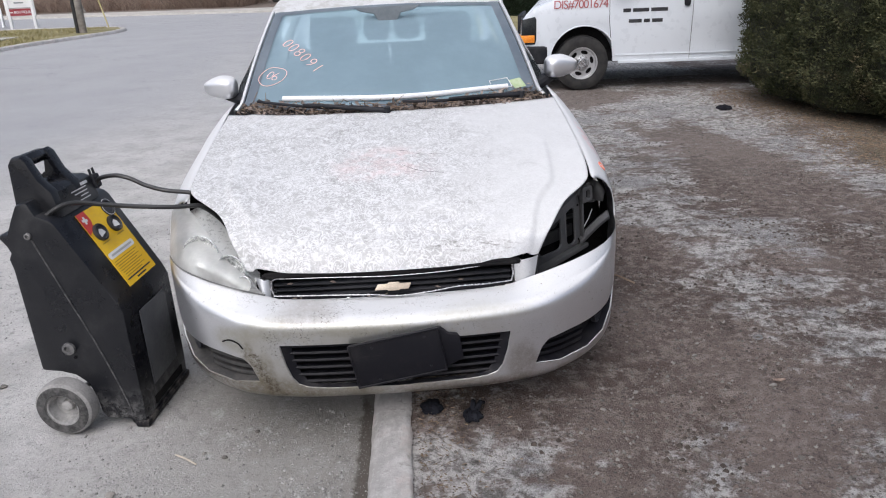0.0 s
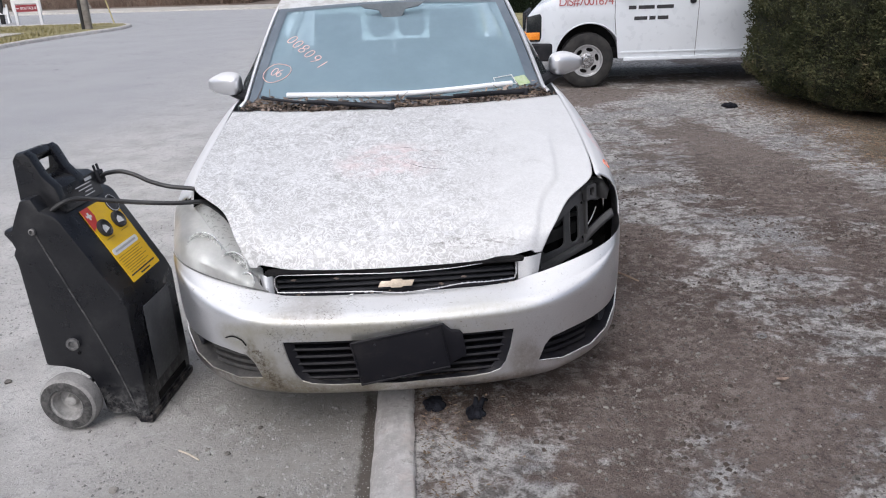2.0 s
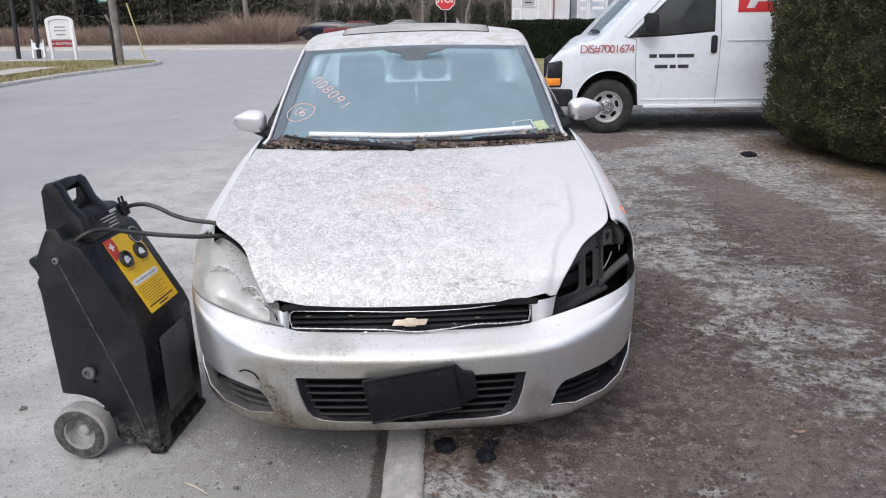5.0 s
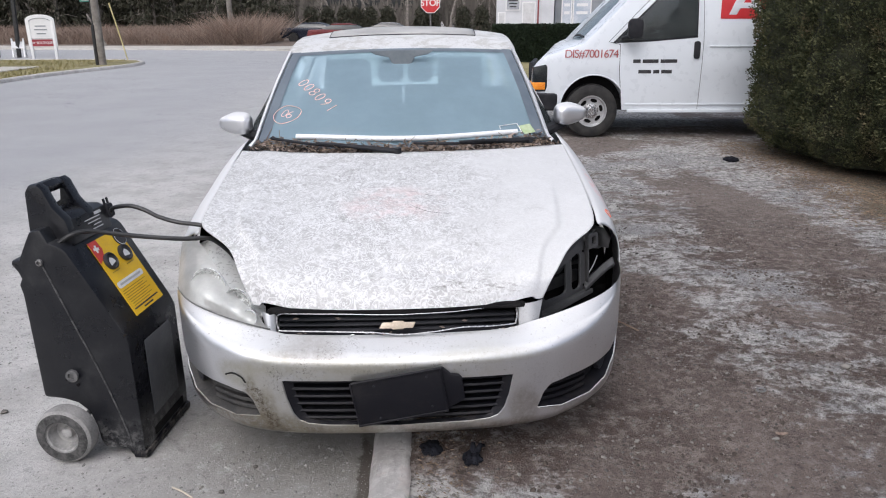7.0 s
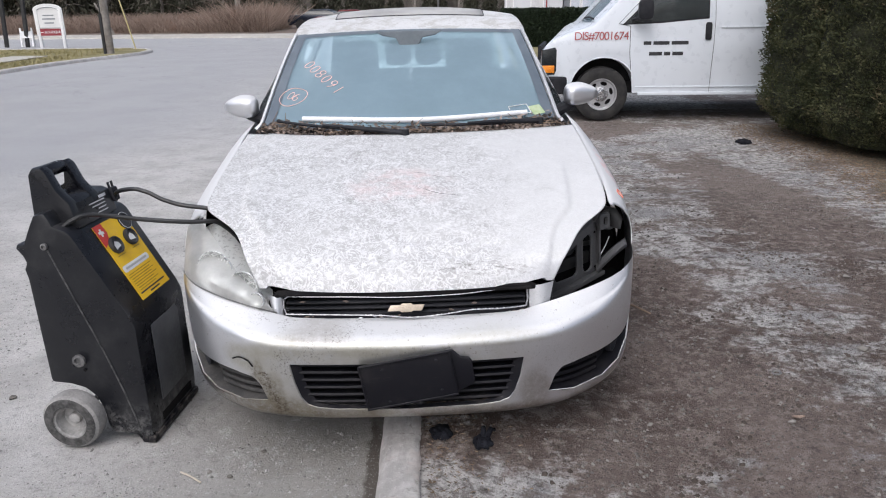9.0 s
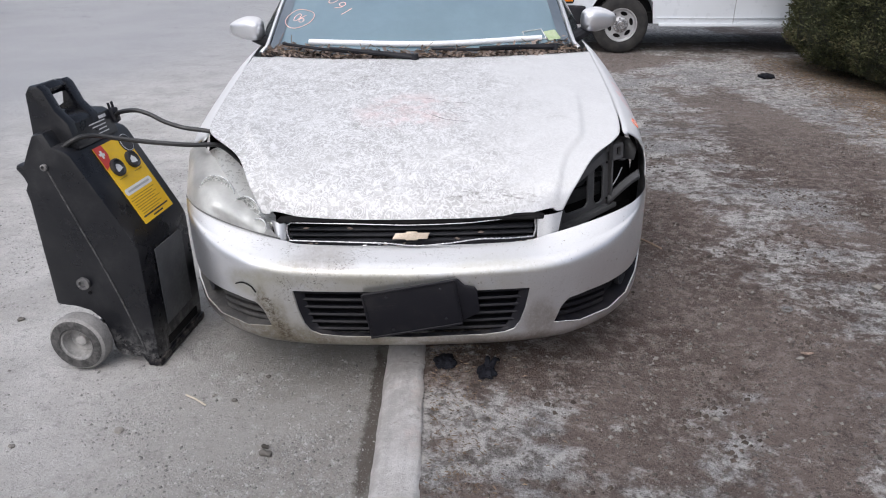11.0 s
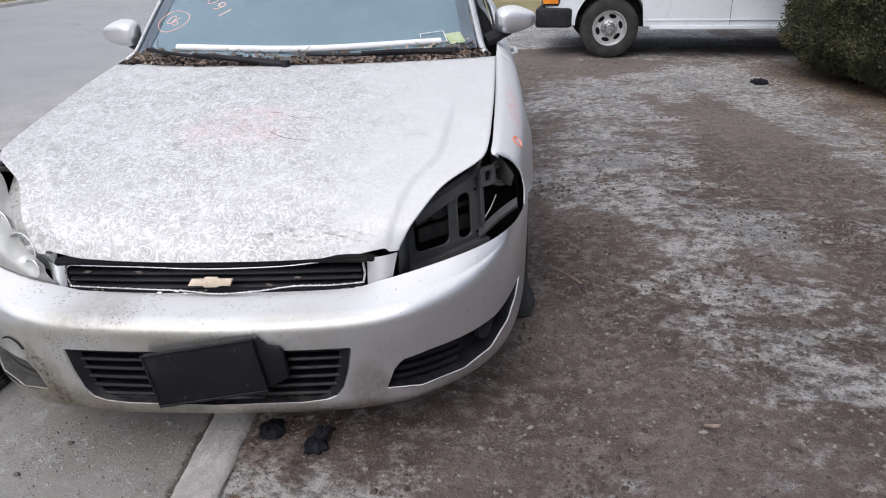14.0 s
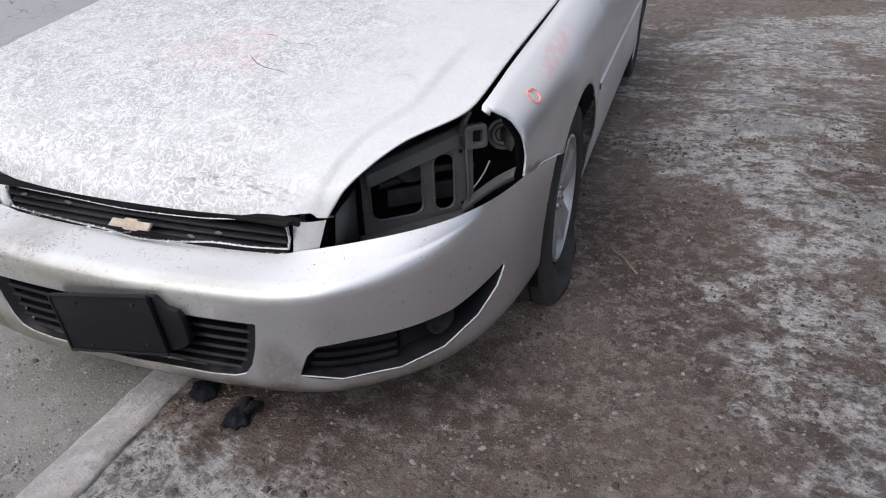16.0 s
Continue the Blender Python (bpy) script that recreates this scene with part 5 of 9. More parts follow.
        bm = bmesh.new()
        pts = [side_point(y, 0.545, s) + Vector((s * 0.004, 0, 0)) for y in np.linspace(1.56, 2.59, 20)]
        sheet(bm, [[p + Vector((s * d, 0, h)) for p in pts] for d, h in ((-0.004, 0.016), (0.006, 0.012), (0.006, -0.012), (-0.004, -0.016))])
        part("door_moulding", bm, PAINT, door, "silver rubbing strip")
        bm = bmesh.new()
        tube(bm, [side_point(2.34, 0.80, s), side_point(2.37, 0.805, s) + Vector((s * 0.035, 0, 0)), side_point(2.50, 0.81, s) + Vector((s * 0.035, 0, 0)), side_point(2.53, 0.81, s)], 0.011, 8)
        part("door_handle", bm, PAINT, door)
        bm = flank(bmesh.new(), 2.608, 3.62, 0.20, top, [ARCH_R], 0.03, s)
        door = part("door", bm, PAINT, car, "", 40, 0.004)
        bm = bmesh.new()
        pts = [side_point(y, 0.545, s) + Vector((s * 0.004, 0, 0)) for y in np.linspace(2.615, 3.42, 20)]
        sheet(bm, [[p + Vector((s * d, 0, h)) for p in pts] for d, h in ((-0.004, 0.016), (0.006, 0.012), (0.006, -0.012), (-0.004, -0.016))])
        part("door_moulding", bm, PAINT, door)
        bm = bmesh.new()
        tube(bm, [side_point(3.30, 0.81, s), side_point(3.33, 0.815, s) + Vector((s * 0.035, 0, 0)), side_point(3.46, 0.82, s) + Vector((s * 0.035, 0, 0)), side_point(3.49, 0.82, s)], 0.011, 8)
        part("door_handle", bm, PAINT, door)
        bm = flank(bmesh.new(), 3.628, 5.08, 0.22, top, [ARCH_R], 0.03, s)
        part("quarter_panel", bm, PAINT, car, "", 40, 0.004)
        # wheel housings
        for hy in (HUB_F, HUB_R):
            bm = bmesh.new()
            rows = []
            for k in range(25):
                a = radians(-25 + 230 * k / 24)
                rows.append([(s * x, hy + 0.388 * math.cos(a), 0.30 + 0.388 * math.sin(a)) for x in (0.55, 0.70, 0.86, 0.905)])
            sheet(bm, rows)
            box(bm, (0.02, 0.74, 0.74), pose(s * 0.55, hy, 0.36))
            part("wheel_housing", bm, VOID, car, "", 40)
    # tail: boot lid, rear bumper, floor pan
    bm = bmesh.new()
    rows = []
    for j in range(20):
        y = 4.02 + 1.06 * j / 19
        rows.append([(x * side_xt(y), y + 0.02 * (1 - x * x) * step(y, 4.8, 5.1), side_zt(y) + 0.035 * (1 - abs(x) ** 2.5)) for x in np.linspace(-1, 1, 25)])
    for dz in (0.12, 0.34, 0.55, 0.70):
        rows.append([(x * 0.72, 5.10 + 0.04 * (1 - x * x), 0.93 - dz) for x in np.linspace(-1, 1, 25)])
    sheet(bm, rows)
    part("boot_lid", bm, PAINT, car, "", 45)
    bm = bmesh.new()
    box(bm, (1.62, 4.0, 0.06), pose(0, 3.0, 0.20), 0.02)
    # unseen tray, added to deepen the shade on the ground under the nose
    box(bm, (0.92, 0.80, 0.03), pose(0, 0.58, 0.185), 0.01)
    part("floor_and_shade_tray", bm, VOID, car)

    # greenhouse
    ws_base = lambda u: Vector((u * 0.752, 1.29 + 0.235 * abs(u) ** 2.2, 0.945 + 0.012 * u * u))
    ws_top = lambda u: Vector((u * 0.632, 2.20 - 0.10 * u * u, 1.391 - 0.016 * u * u))

    def screen(u, v, out=0.0):
        a, b = ws_base(u), ws_top(u)
        p = a.lerp(b, v)
        p.z += 0.028 * math.sin(math.pi * v) * (1 - 0.3 * u * u)
        return p + Vector((0, -0.5, 0.86)) * out
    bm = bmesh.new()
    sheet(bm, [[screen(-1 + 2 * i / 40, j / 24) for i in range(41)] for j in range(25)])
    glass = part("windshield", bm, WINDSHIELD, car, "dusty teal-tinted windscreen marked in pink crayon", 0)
    glass.visible_shadow = False
    bm = bmesh.new()
    sheet(bm, [[screen(-1 + 2 * i / 40, 1 - f, 0.005) for i in range(41)] for f in (0.012, 0.03, 0.055)])
    for sg in (1, -1):
        sheet(bm, [[screen(sg * f, j / 24, 0.004) for j in range(25)] for f in (0.925, 0.96, 0.999)])
    sheet(bm, [[screen(-1 + 2 * i / 40, f, 0.005) for i in range(41)] for f in (0.0, 0.03)])
    part("windshield_band", bm, SCREEN_BAND, glass, "dark edge band of the windscreen", 0)
    # pillars
    for sg in (1, -1):
        bm = bmesh.new()
        rows = []
        for j in range(21):
            v = -0.06 + 1.06 * j / 20
            p = screen(sg, max(v, 0)) if v >= 0 else screen(sg, 0) + Vector((sg * 0.02, -0.06, -0.02)) * (-v / 0.06)
            rows.append([p + Vector((sg * dx, dy, dz)) for dx, dy, dz in ((0.004, -0.004, 0.003), (0.008, -0.002, 0.012), (0.020, 0.012, 0.013), (0.034, 0.045, -0.006), (0.038, 0.085, -0.03))])
        sheet(bm, rows)
        part("roof_pillar", bm, PAINT, car, "", 50, 0.003)
    # roof
    roof_half = smooth((2.05, 2.3, 2.8, 3.3, 3.5), (0.630, 0.645, 0.652, 0.635, 0.61))
    roof_mid = smooth((2.2, 2.4, 2.8, 3.2, 3.5), (1.390, 1.446, 1.503, 1.486, 1.415))

    def roof(u, v):
        y0, y1 = ws_top(u).y, 3.50 - 0.08 * u * u
        y = y0 + (y1 - y0) * v
        zc = roof_mid(2.2 + (3.5 - 2.2) * v)
        return Vector((u * roof_half(y), y, zc - (0.014 + 0.036 * step(v, 0.0, 0.45)) * abs(u) ** 2.2))
    bm = bmesh.new()
    rows = [[roof(-1 + 2 * i / 40, j / 30) for i in range(41)] for j in range(31)]
    rows = [[Vector((r[0].x - 0.035, r[0].y, r[0].z - 0.035))] + [Vector((r[0].x - 0.02, r[0].y, r[0].z - 0.012))] + r + [Vector((r[-1].x + 0.02, r[-1].y, r[-1].z - 0.012))] + [Vector((r[-1].x + 0.035, r[-1].y, r[-1].z - 0.035))] for r in rows]
    sheet(bm, rows)
    roof_ob = part("roof", bm, ROOF_PAINT, car, "silver roof covered with dirt", 50)
    bm = bmesh.new()
    sheet(bm, [[roof(-0.70 + 1.40 * i / 20, 0.22 + 0.36 * j / 10) + Vector((0, 0, 0.003)) for i in range(21)] for j in range(11)])
    part("sunroof", bm, plain("dusty_sunroof_glass", (0.32, 0.312, 0.30), (0.48, 0.47, 0.45), 0.5, 0, 4, 60, 0.05), roof_ob, "dusty grey sunroof panel", 0, 0.003)
    bm = bmesh.new()
    rim = [(-0.70, 0.22), (0.0, 0.215), (0.70, 0.22), (0.705, 0.40), (0.70, 0.58), (0.0, 0.58), (-0.70, 0.58), (-0.705, 0.40), (-0.70, 0.22)]
    tube(bm, [roof(a + (c - a) * i / 6, b + (d - b) * i / 6) + Vector((0, 0, 0.002)) for (a, b), (c, d) in zip(rim, rim[1:]) for i in range(6)] + [roof(-0.70, 0.22) + Vector((0, 0, 0.002))], 0.004, 6)
    part("sunroof_seal", bm, TRIM, roof_ob, "dark sunroof seal")
    # side glass, rear glass, frames
    for sg in (1, -1):
        for y0, y1 in ((1.78, 2.55), (2.63, 3.45)):
            bm = bmesh.new()
            rows = []
            for i in range(13):
                f = i / 12
                y = y0 + (y1 - y0) * f
                bot = Vector((sg * (side_xt(y) - 0.008), y, side_zt(y) + 0.003))
                topz = min(1.385, 0.955 + (y - 1.58) * 0.75) if y < 2.2 else (1.395 if y < 3.2 else 1.395 - (y - 3.2) * 0.25)
                k = (topz - bot.z) / 0.44
                topp = Vector((sg * (side_xt(y) - 0.008 - 0.20 * k), y, topz))
                rows.append([bot.lerp(topp, j / 6) + Vector((sg * 0.02 * math.sin(math.pi * j / 6), 0, 0)) for j in range(7)])
            sheet(bm, rows)
            w = part("side_window", bm, SIDE_GLASS, car, "", 0)
            w.visible_shadow = False
        for y in (2.59, 3.50):
            bm = bmesh.new()
            bot, topp = Vector((sg * (side_xt(y) - 0.006), y, side_zt(y))), Vector((sg * 0.645, y - 0.02, 1.40))
            rows = []
            for j in range(9):
                p = bot.lerp(topp, j / 8) + Vector((sg * 0.02 * math.sin(math.pi * j / 8), 0, 0))
                w = 0.045 if y < 3 else 0.09
                rows.append([p + Vector((-sg * 0.02, -w, 0)), p + Vector((sg * 0.002, -w, 0)), p + Vector((sg * 0.002, w, 0)), p + Vector((-sg * 0.02, w, 0))])
            sheet(bm, rows)
            part("roof_pillar", bm, TRIM if y < 3 else PAINT, car, "")
        # rear pillar sweeping to the boot
        bm = bmesh.new()
        rows = []
        for j in range(11):
            f = j / 10
            p = Vector((sg * (0.60 + 0.16 * f), 3.44 + 0.72 * f, 1.40 - 0.42 * f + 0.05 * math.sin(math.pi * f)))
            q = Vector((sg * (0.64 + 0.19 * f), 3.40 + 0.40 * f, 1.385 - 0.41 * f))
            rows.append([p, p.lerp(q, 0.5) + Vector((sg * 0.02, 0, 0.01)), q])
        sheet(bm, rows)
        part("roof_pillar", bm, PAINT, car, "")
    bm = bmesh.new()
    sheet(bm, [[Vector((u * (0.58 + 0.14 * j / 10), 3.50 - 0.08 * u * u + (0.60) * j / 10, 1.412 - 0.025 * u * u - 0.40 * j / 10 + 0.04 * math.sin(math.pi * j / 10))) for u in np.linspace(-1, 1, 17)] for j in range(11)])
    rg = part("rear_window", bm, REAR_GLASS, car, "", 0)
    rg.visible_shadow = False

    # cowl, wipers
    bm = bmesh.new()
    sheet(bm, [[Vector((u * 0.80, HOOD_MID(1).y + (HOOD_EDGE(1).y - HOOD_MID(1).y) * abs(u) ** 2.4 + d, z + (HOOD_EDGE(1).z - HOOD_MID(1).z) * abs(u) ** 2.6)) for u in np.linspace(-1, 1, 31)] for d, z in ((-0.03, 0.925), (0.0, 0.920), (0.05, 0.922), (0.13, 0.958))])
    part("cowl_panel", bm, TRIM, car, "black plastic cowl")
    for u0, u1 in ((-0.02, -0.88), (0.86, 0.08)):
        low = lambda u, v, up: screen(u, v, 0.0) + Vector((0, -0.045, 0.006 + up))
        bm = bmesh.new()
        pts = [low(u0 + (u1 - u0) * f, -0.050 + 0.045 * f, 0.030 + 0.016 * math.sin(math.pi * f) - 0.004 * f) for f in np.linspace(0, 0.62, 16)]
        tube(bm, pts, [0.014 - 0.007 * k / 15 for k in range(16)], 8)
        cyl(bm, 0.020, 0.017, 0.03, pose(*pts[0]), 14)
        wiper = part("wiper", bm, TRIM, car, "black wiper arm")
        bm = bmesh.new()
        tube(bm, [low(u0 + (u1 - u0) * f, -0.046 + 0.048 * f, 0.032) for f in np.linspace(0.10, 1.0, 18)], 0.0075, 6)
        part("wiper_blade", bm, TRIM, wiper)

    # mirrors
    for sg in (1, -1):
        mx, mz = (0.930, 1.046) if sg > 0 else (-0.916, 1.027)
        bm = bmesh.new()
        ball(bm, 1.0, Matrix.Identity(4), 5)
        for v in bm.verts:
            x, y, z = v.co
            q = lambda c, e: math.copysign(abs(c) ** e, c)
            x, y, z = q(x, 0.62), q(y, 0.8), q(z, 0.60)
            out = step(x, -0.2, 1.0)
            z *= 1 - 0.34 * out if z > 0 else 1 - 0.42 * out
            v.co = Vector((mx + sg * (0.096 * x), 1.775 + (0.085 * y if y < 0 else 0.018 * y) + 0.030 * x, mz + 0.061 * z - 0.004 * out))
        mir = part("mirror_housing", bm, MIRROR_PAINT, car, "silver door mirror", 50)
        bm = bmesh.new()
        tube(bm, [(sg * 0.795, 1.74, 0.955), (mx - sg * 0.06, 1.755, mz - 0.055), (mx - sg * 0.03, 1.765, mz - 0.045)], [0.034, 0.028, 0.026], 10)
        part("mirror_arm", bm, TRIM, mir)
        bm = bmesh.new()
        slab(bm, rounded(0.14, 0.095, 0.035, 5), 0.003, pose(mx, 1.796, mz, 90, 0, sg * 12))
        part("mirror_glass", bm, CHROME, mir)

    # wheels: both right ones stand on the dirt, the front one flat
    for x, y, z, flat in ((0.818, HUB_F, 0.288, 0.092), (-0.80, HUB_F, 0.290, 0.0), (0.80, HUB_R, 0.300, 0.0), (-0.80, HUB_R, 0.290, 0.0)):
        build_wheel(car, x, y, z, flat)

    # left headlamp: hazy lens over two bowls
    def lamp_low(f, back=0.0):
        s = 0.472 + (1.015 - 0.472) * f
        p = bumper_point(s, top_line(s))
        return Vector((p.x, p.y + back, p.z + 0.003))
    e_top = path3([Vector((0.486, 0.108, 0.582)), Vector((0.560, 0.152, 0.624)), Vector((0.662, 0.285, 0.684)), Vector((0.770, 0.435, 0.742)), Vector((0.818, 0.475, 0.764)), Vector((0.868, 0.495, 0.735))])

    def lens(f, g, back=0.0):
        a, b = lamp_low(f), e_top(f)
        p = a.lerp(b, g)
        out = Vector((0.45, -0.75, 0.35)).normalized()
        p = p + out * (0.055 * math.sin(math.pi * min(g * 0.9 + 0.05, 1)) * math.sin(math.pi * min(max(f * 0.9 + 0.08, 0), 1)) - back)
        return Vector((-p.x * (1 - 0.016 * step(p.x, 0.40, 0.75)), p.y, p.z))
    bm = bmesh.new()
    sheet(bm, [[lens(i / 30, j / 20) for i in range(31)] for j in range(21)])
    lamp = part("headlamp", bm, LENS, car, "hazed clear headlamp lens", 0)
    lamp.visible_shadow = False
    bm = bmesh.new()
    sheet(bm, [[lens(i / 20, j / 12, 0.085 + 0.04 * math.sin(math.pi * i / 20)) for i in range(21)] for j in range(13)])
    part("lamp_back", bm, plain("lamp_housing_grey", (0.62, 0.63, 0.62), (0.74, 0.75, 0.74), 0.35, 0.2), lamp)
    for f, g, r, deep in ((0.56, 0.47, 0.075, 0.040), (0.245, 0.64, 0.056, 0.034), (0.10, 0.50, 0.027, 0.016)):
        bm = bmesh.new()
        o = lens(f, g, 0.062 if r > 0.03 else 0.035)
        m = face_on(o, Vector((1, -0.35, 0)), (0, 0.15, 1))
        if (m @ Vector((0, 0, 1)) - o).y > 0:
            m = m @ pose(0, 0, 0, 180)
        lathe(bm, [(r, 0.024), (r * 0.97, 0.020), (r * 0.80, 0.024 - deep * 0.5), (r * 0.5, 0.024 - deep * 0.85), (r * 0.25, 0.024 - deep), (r * 0.24, 0.030 - deep), (r * 0.20, 0.024 - deep * 0.25), (0.001, 0.024 - deep * 0.2)], m, 36)
        part("reflector", bm, REFLECTOR, lamp, "chrome reflector bowl", 50)
        bm = bmesh.new()
        tube(bm, [m @ Vector((r * math.cos(t), r * math.sin(t), 0.025)) for t in np.linspace(0, 2 * math.pi, 40)], 0.0022, 6)
        part("bowl_rim", bm, REFLECTOR, lamp)
        if r > 0.06:
            for k in range(6):
                bm = bmesh.new()
                box(bm, (r * 0.055, r * 0.40, 0.004), m @ pose((k - 1.5) * r * 0.16, r * 0.42, 0.010, -20), 0.0015, 1)
                part("flute", bm, WHITE_PRINT, lamp)
    bm = bmesh.new()
    sheet(bm, [[lens(0.28 + 0.34 * i / 10, 0.06 + (0.12 + 0.05 * math.sin(math.pi * i / 10)) * j / 3, 0.030) for i in range(11)] for j in range(4)])
    part("lower_insert", bm, BRACKET, lamp, "dark grey insert under the bowls")
    bm = bmesh.new()
    sheet(bm, [[lens(0.94 + 0.05 * i / 4, 0.08 + 0.62 * j / 10, 0.012) for i in range(5)] for j in range(11)])
    part("side_marker", bm, plain("faded_amber", (0.66, 0.44, 0.20), (0.74, 0.54, 0.30), 0.5), lamp, "faded amber side marker")
    bm = bmesh.new()
    tube(bm, [lens(i / 30, 0.015, 0.0) for i in range(31)], 0.003, 6)
    part("lens_rim", bm, plain("grey_rim", (0.07, 0.07, 0.068), (0.14, 0.14, 0.135), 0.5), lamp)

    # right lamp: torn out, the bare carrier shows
    # near-black walls stand for the darkness inside both lamp spaces
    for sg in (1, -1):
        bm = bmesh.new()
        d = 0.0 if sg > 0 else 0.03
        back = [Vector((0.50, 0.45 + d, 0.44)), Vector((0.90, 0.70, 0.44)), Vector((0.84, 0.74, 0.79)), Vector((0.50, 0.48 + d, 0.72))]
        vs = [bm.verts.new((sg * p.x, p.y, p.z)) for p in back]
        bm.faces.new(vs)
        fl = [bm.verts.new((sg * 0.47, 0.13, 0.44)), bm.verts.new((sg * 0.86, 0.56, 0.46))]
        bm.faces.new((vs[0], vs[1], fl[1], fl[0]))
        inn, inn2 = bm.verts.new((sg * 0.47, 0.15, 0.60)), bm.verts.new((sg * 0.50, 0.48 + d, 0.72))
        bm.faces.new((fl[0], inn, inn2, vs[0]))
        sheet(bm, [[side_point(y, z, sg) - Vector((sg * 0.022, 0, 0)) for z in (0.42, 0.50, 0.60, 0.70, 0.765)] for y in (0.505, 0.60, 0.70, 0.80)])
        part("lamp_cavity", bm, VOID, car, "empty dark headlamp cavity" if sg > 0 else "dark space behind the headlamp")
    right = Vector((0.182, 0.152, 0)).normalized()
    m = face_on((0.640, 0.382, 0.592), right, (-0.04, 0.05, 1))
    bm = bmesh.new()
    slab(bm, [(-0.150, -0.105), (0.120, -0.082), (0.132, -0.060), (0.134, 0.098), (0.10, 0.106), (-0.06, 0.096), (-0.150, 0.086)], 0.006, m, 0.002, [rounded(0.134, 0.142, 0.026, 4, -0.058, 0.002), rounded(0.052, 0.146, 0.022, 4, 0.071, 0.004)])
    carrier = part("lamp_carrier", bm, LAMP_STEEL, car, "grey pressed-steel lamp carrier with two openings")
    for w, h, r, cx, cy in ((0.140, 0.148, 0.028, -0.058, 0.002), (0.058, 0.152, 0.024, 0.071, 0.004)):
        # turned-out lips round the openings
        bm = bmesh.new()
        ring = rounded(w, h, r, 4, cx, cy)
        tube(bm, [m @ Vector((a, b, 0.006)) for a, b in ring + ring[:2]], 0.0035, 6, False)
        part("opening_lip", bm, LAMP_STEEL, carrier)
    # the ledge along the top, leaning back, with its folded front edge
    a0, a1 = Vector((0.545, 0.268, 0.668)), Vector((0.730, 0.482, 0.728))
    fwd = Vector((0.10, -0.12, 0.0))
    bm = bmesh.new()
    sheet(bm, [[a0.lerp(a1, k / 12) + off for k in range(13)] for off in (Vector((0, 0.03, 0.010)), Vector((0, 0, 0.004)), fwd * 0.10 + Vector((0, 0, -0.006)), fwd * 0.13 + Vector((0, 0, -0.036)), Vector((0, 0.004, -0.044)))])
    part("upper_rail", bm, LAMP_STEEL, carrier, "folded steel ledge", 25, 0.003)
    bm = bmesh.new()
    slab(bm, [(-0.165, -0.128), (0.150, -0.098), (0.150, -0.080), (-0.165, -0.104)], 0.034, m, 0.004)
    part("lower_ledge", bm, LAMP_STEEL, carrier)
    bm = bmesh.new()
    sheet(bm, [[Vector((0.534, 0.235, 0.49)), Vector((0.532, 0.240, 0.635))], [Vector((0.512, 0.150, 0.50)), Vector((0.515, 0.165, 0.60))]])
    part("inner_plate", bm, LAMP_STEEL, carrier, "", 35, 0.003)
    # upright post with a folded flange beside the second opening
    bm = bmesh.new()
    box(bm, (0.016, 0.022, 0.190), m @ pose(0.142, 0.006, 0.004, 90), 0.004)
    box(bm, (0.006, 0.050, 0.180), pose(0.746, 0.470, 0.606, 0, -3, 20), 0.002)
    part("post", bm, LAMP_STEEL, carrier)
    for px, py in ((0.118, 0.080), (0.120, -0.062), (-0.135, 0.060)):
        bm = bmesh.new()
        cyl(bm, 0.005, 0.005, 0.003, m @ pose(px, py, 0.008), 10)
        part("bolt_hole", bm, VOID, carrier)
    # socket block with a square hole, and the stay that rises to the bonnet corner
    sock = face_on((0.766, 0.468, 0.712), right, (0, 0.1, 1))
    bm = bmesh.new()
    slab(bm, rounded(0.062, 0.062, 0.010, 3), 0.022, sock @ pose(0, 0, -0.010), 0.004, [rounded(0.026, 0.032, 0.004, 2, 0.004, 0.0)])
    part("mounting_block", bm, LAMP_STEEL, carrier)
    bm = bmesh.new()
    box(bm, (0.028, 0.034, 0.004), sock @ pose(0.004, 0, -0.006))
    part("socket_hole", bm, VOID, carrier)
    bm = bmesh.new()
    tube(bm, run([(0.735, 0.462, 0.716), (0.740, 0.458, 0.745), (0.752, 0.470, 0.775)], 8), [0.012, 0.011, 0.010, 0.010, 0.009, 0.009, 0.008, 0.008], 6)
    part("stay", bm, LAMP_STEEL, carrier)
    # the round neck in the wing's corner
    neck = look((0.812, 0.575, 0.684), (1.05, -0.6, 1.15))
    bm = bmesh.new()
    lathe(bm, [(0.042, 0.000), (0.040, 0.014), (0.032, 0.016), (0.028, 0.006), (0.020, 0.004), (0.017, -0.012), (0.001, -0.014)], neck @ pose(0, 0, 0, 180), 24)
    part("washer_neck", bm, LAMP_STEEL, carrier, "round grey neck in the wing's corner")
    bm = bmesh.new()
    sheet(bm, [[Vector((0.850, 0.520, 0.66)), Vector((0.862, 0.535, 0.70)), Vector((0.845, 0.545, 0.735))], [Vector((0.790, 0.60, 0.65)), Vector((0.79, 0.61, 0.70)), Vector((0.78, 0.60, 0.745))]])
    part("corner_plate", bm, LAMP_STEEL, carrier, "", 35, 0.003)
    # twisted flange that runs from the post's foot to the wing
    bm = bmesh.new()
    low = run([(0.742, 0.432, 0.520), (0.788, 0.448, 0.560), (0.830, 0.462, 0.592), (0.868, 0.480, 0.612)], 14)
    sheet(bm, [[p + Vector((0.0, 0.052, 0.004)) for p in low], [p + Vector((0, 0.025, 0.014)) for p in low], low, [p + Vector((0.002, -0.002, -0.012)) for p in low]])
    part("lower_flange", bm, LAMP_STEEL, carrier, "", 30, 0.002)
    # bright bar drawn in for the light on the lower flange's edge
    bm = bmesh.new()
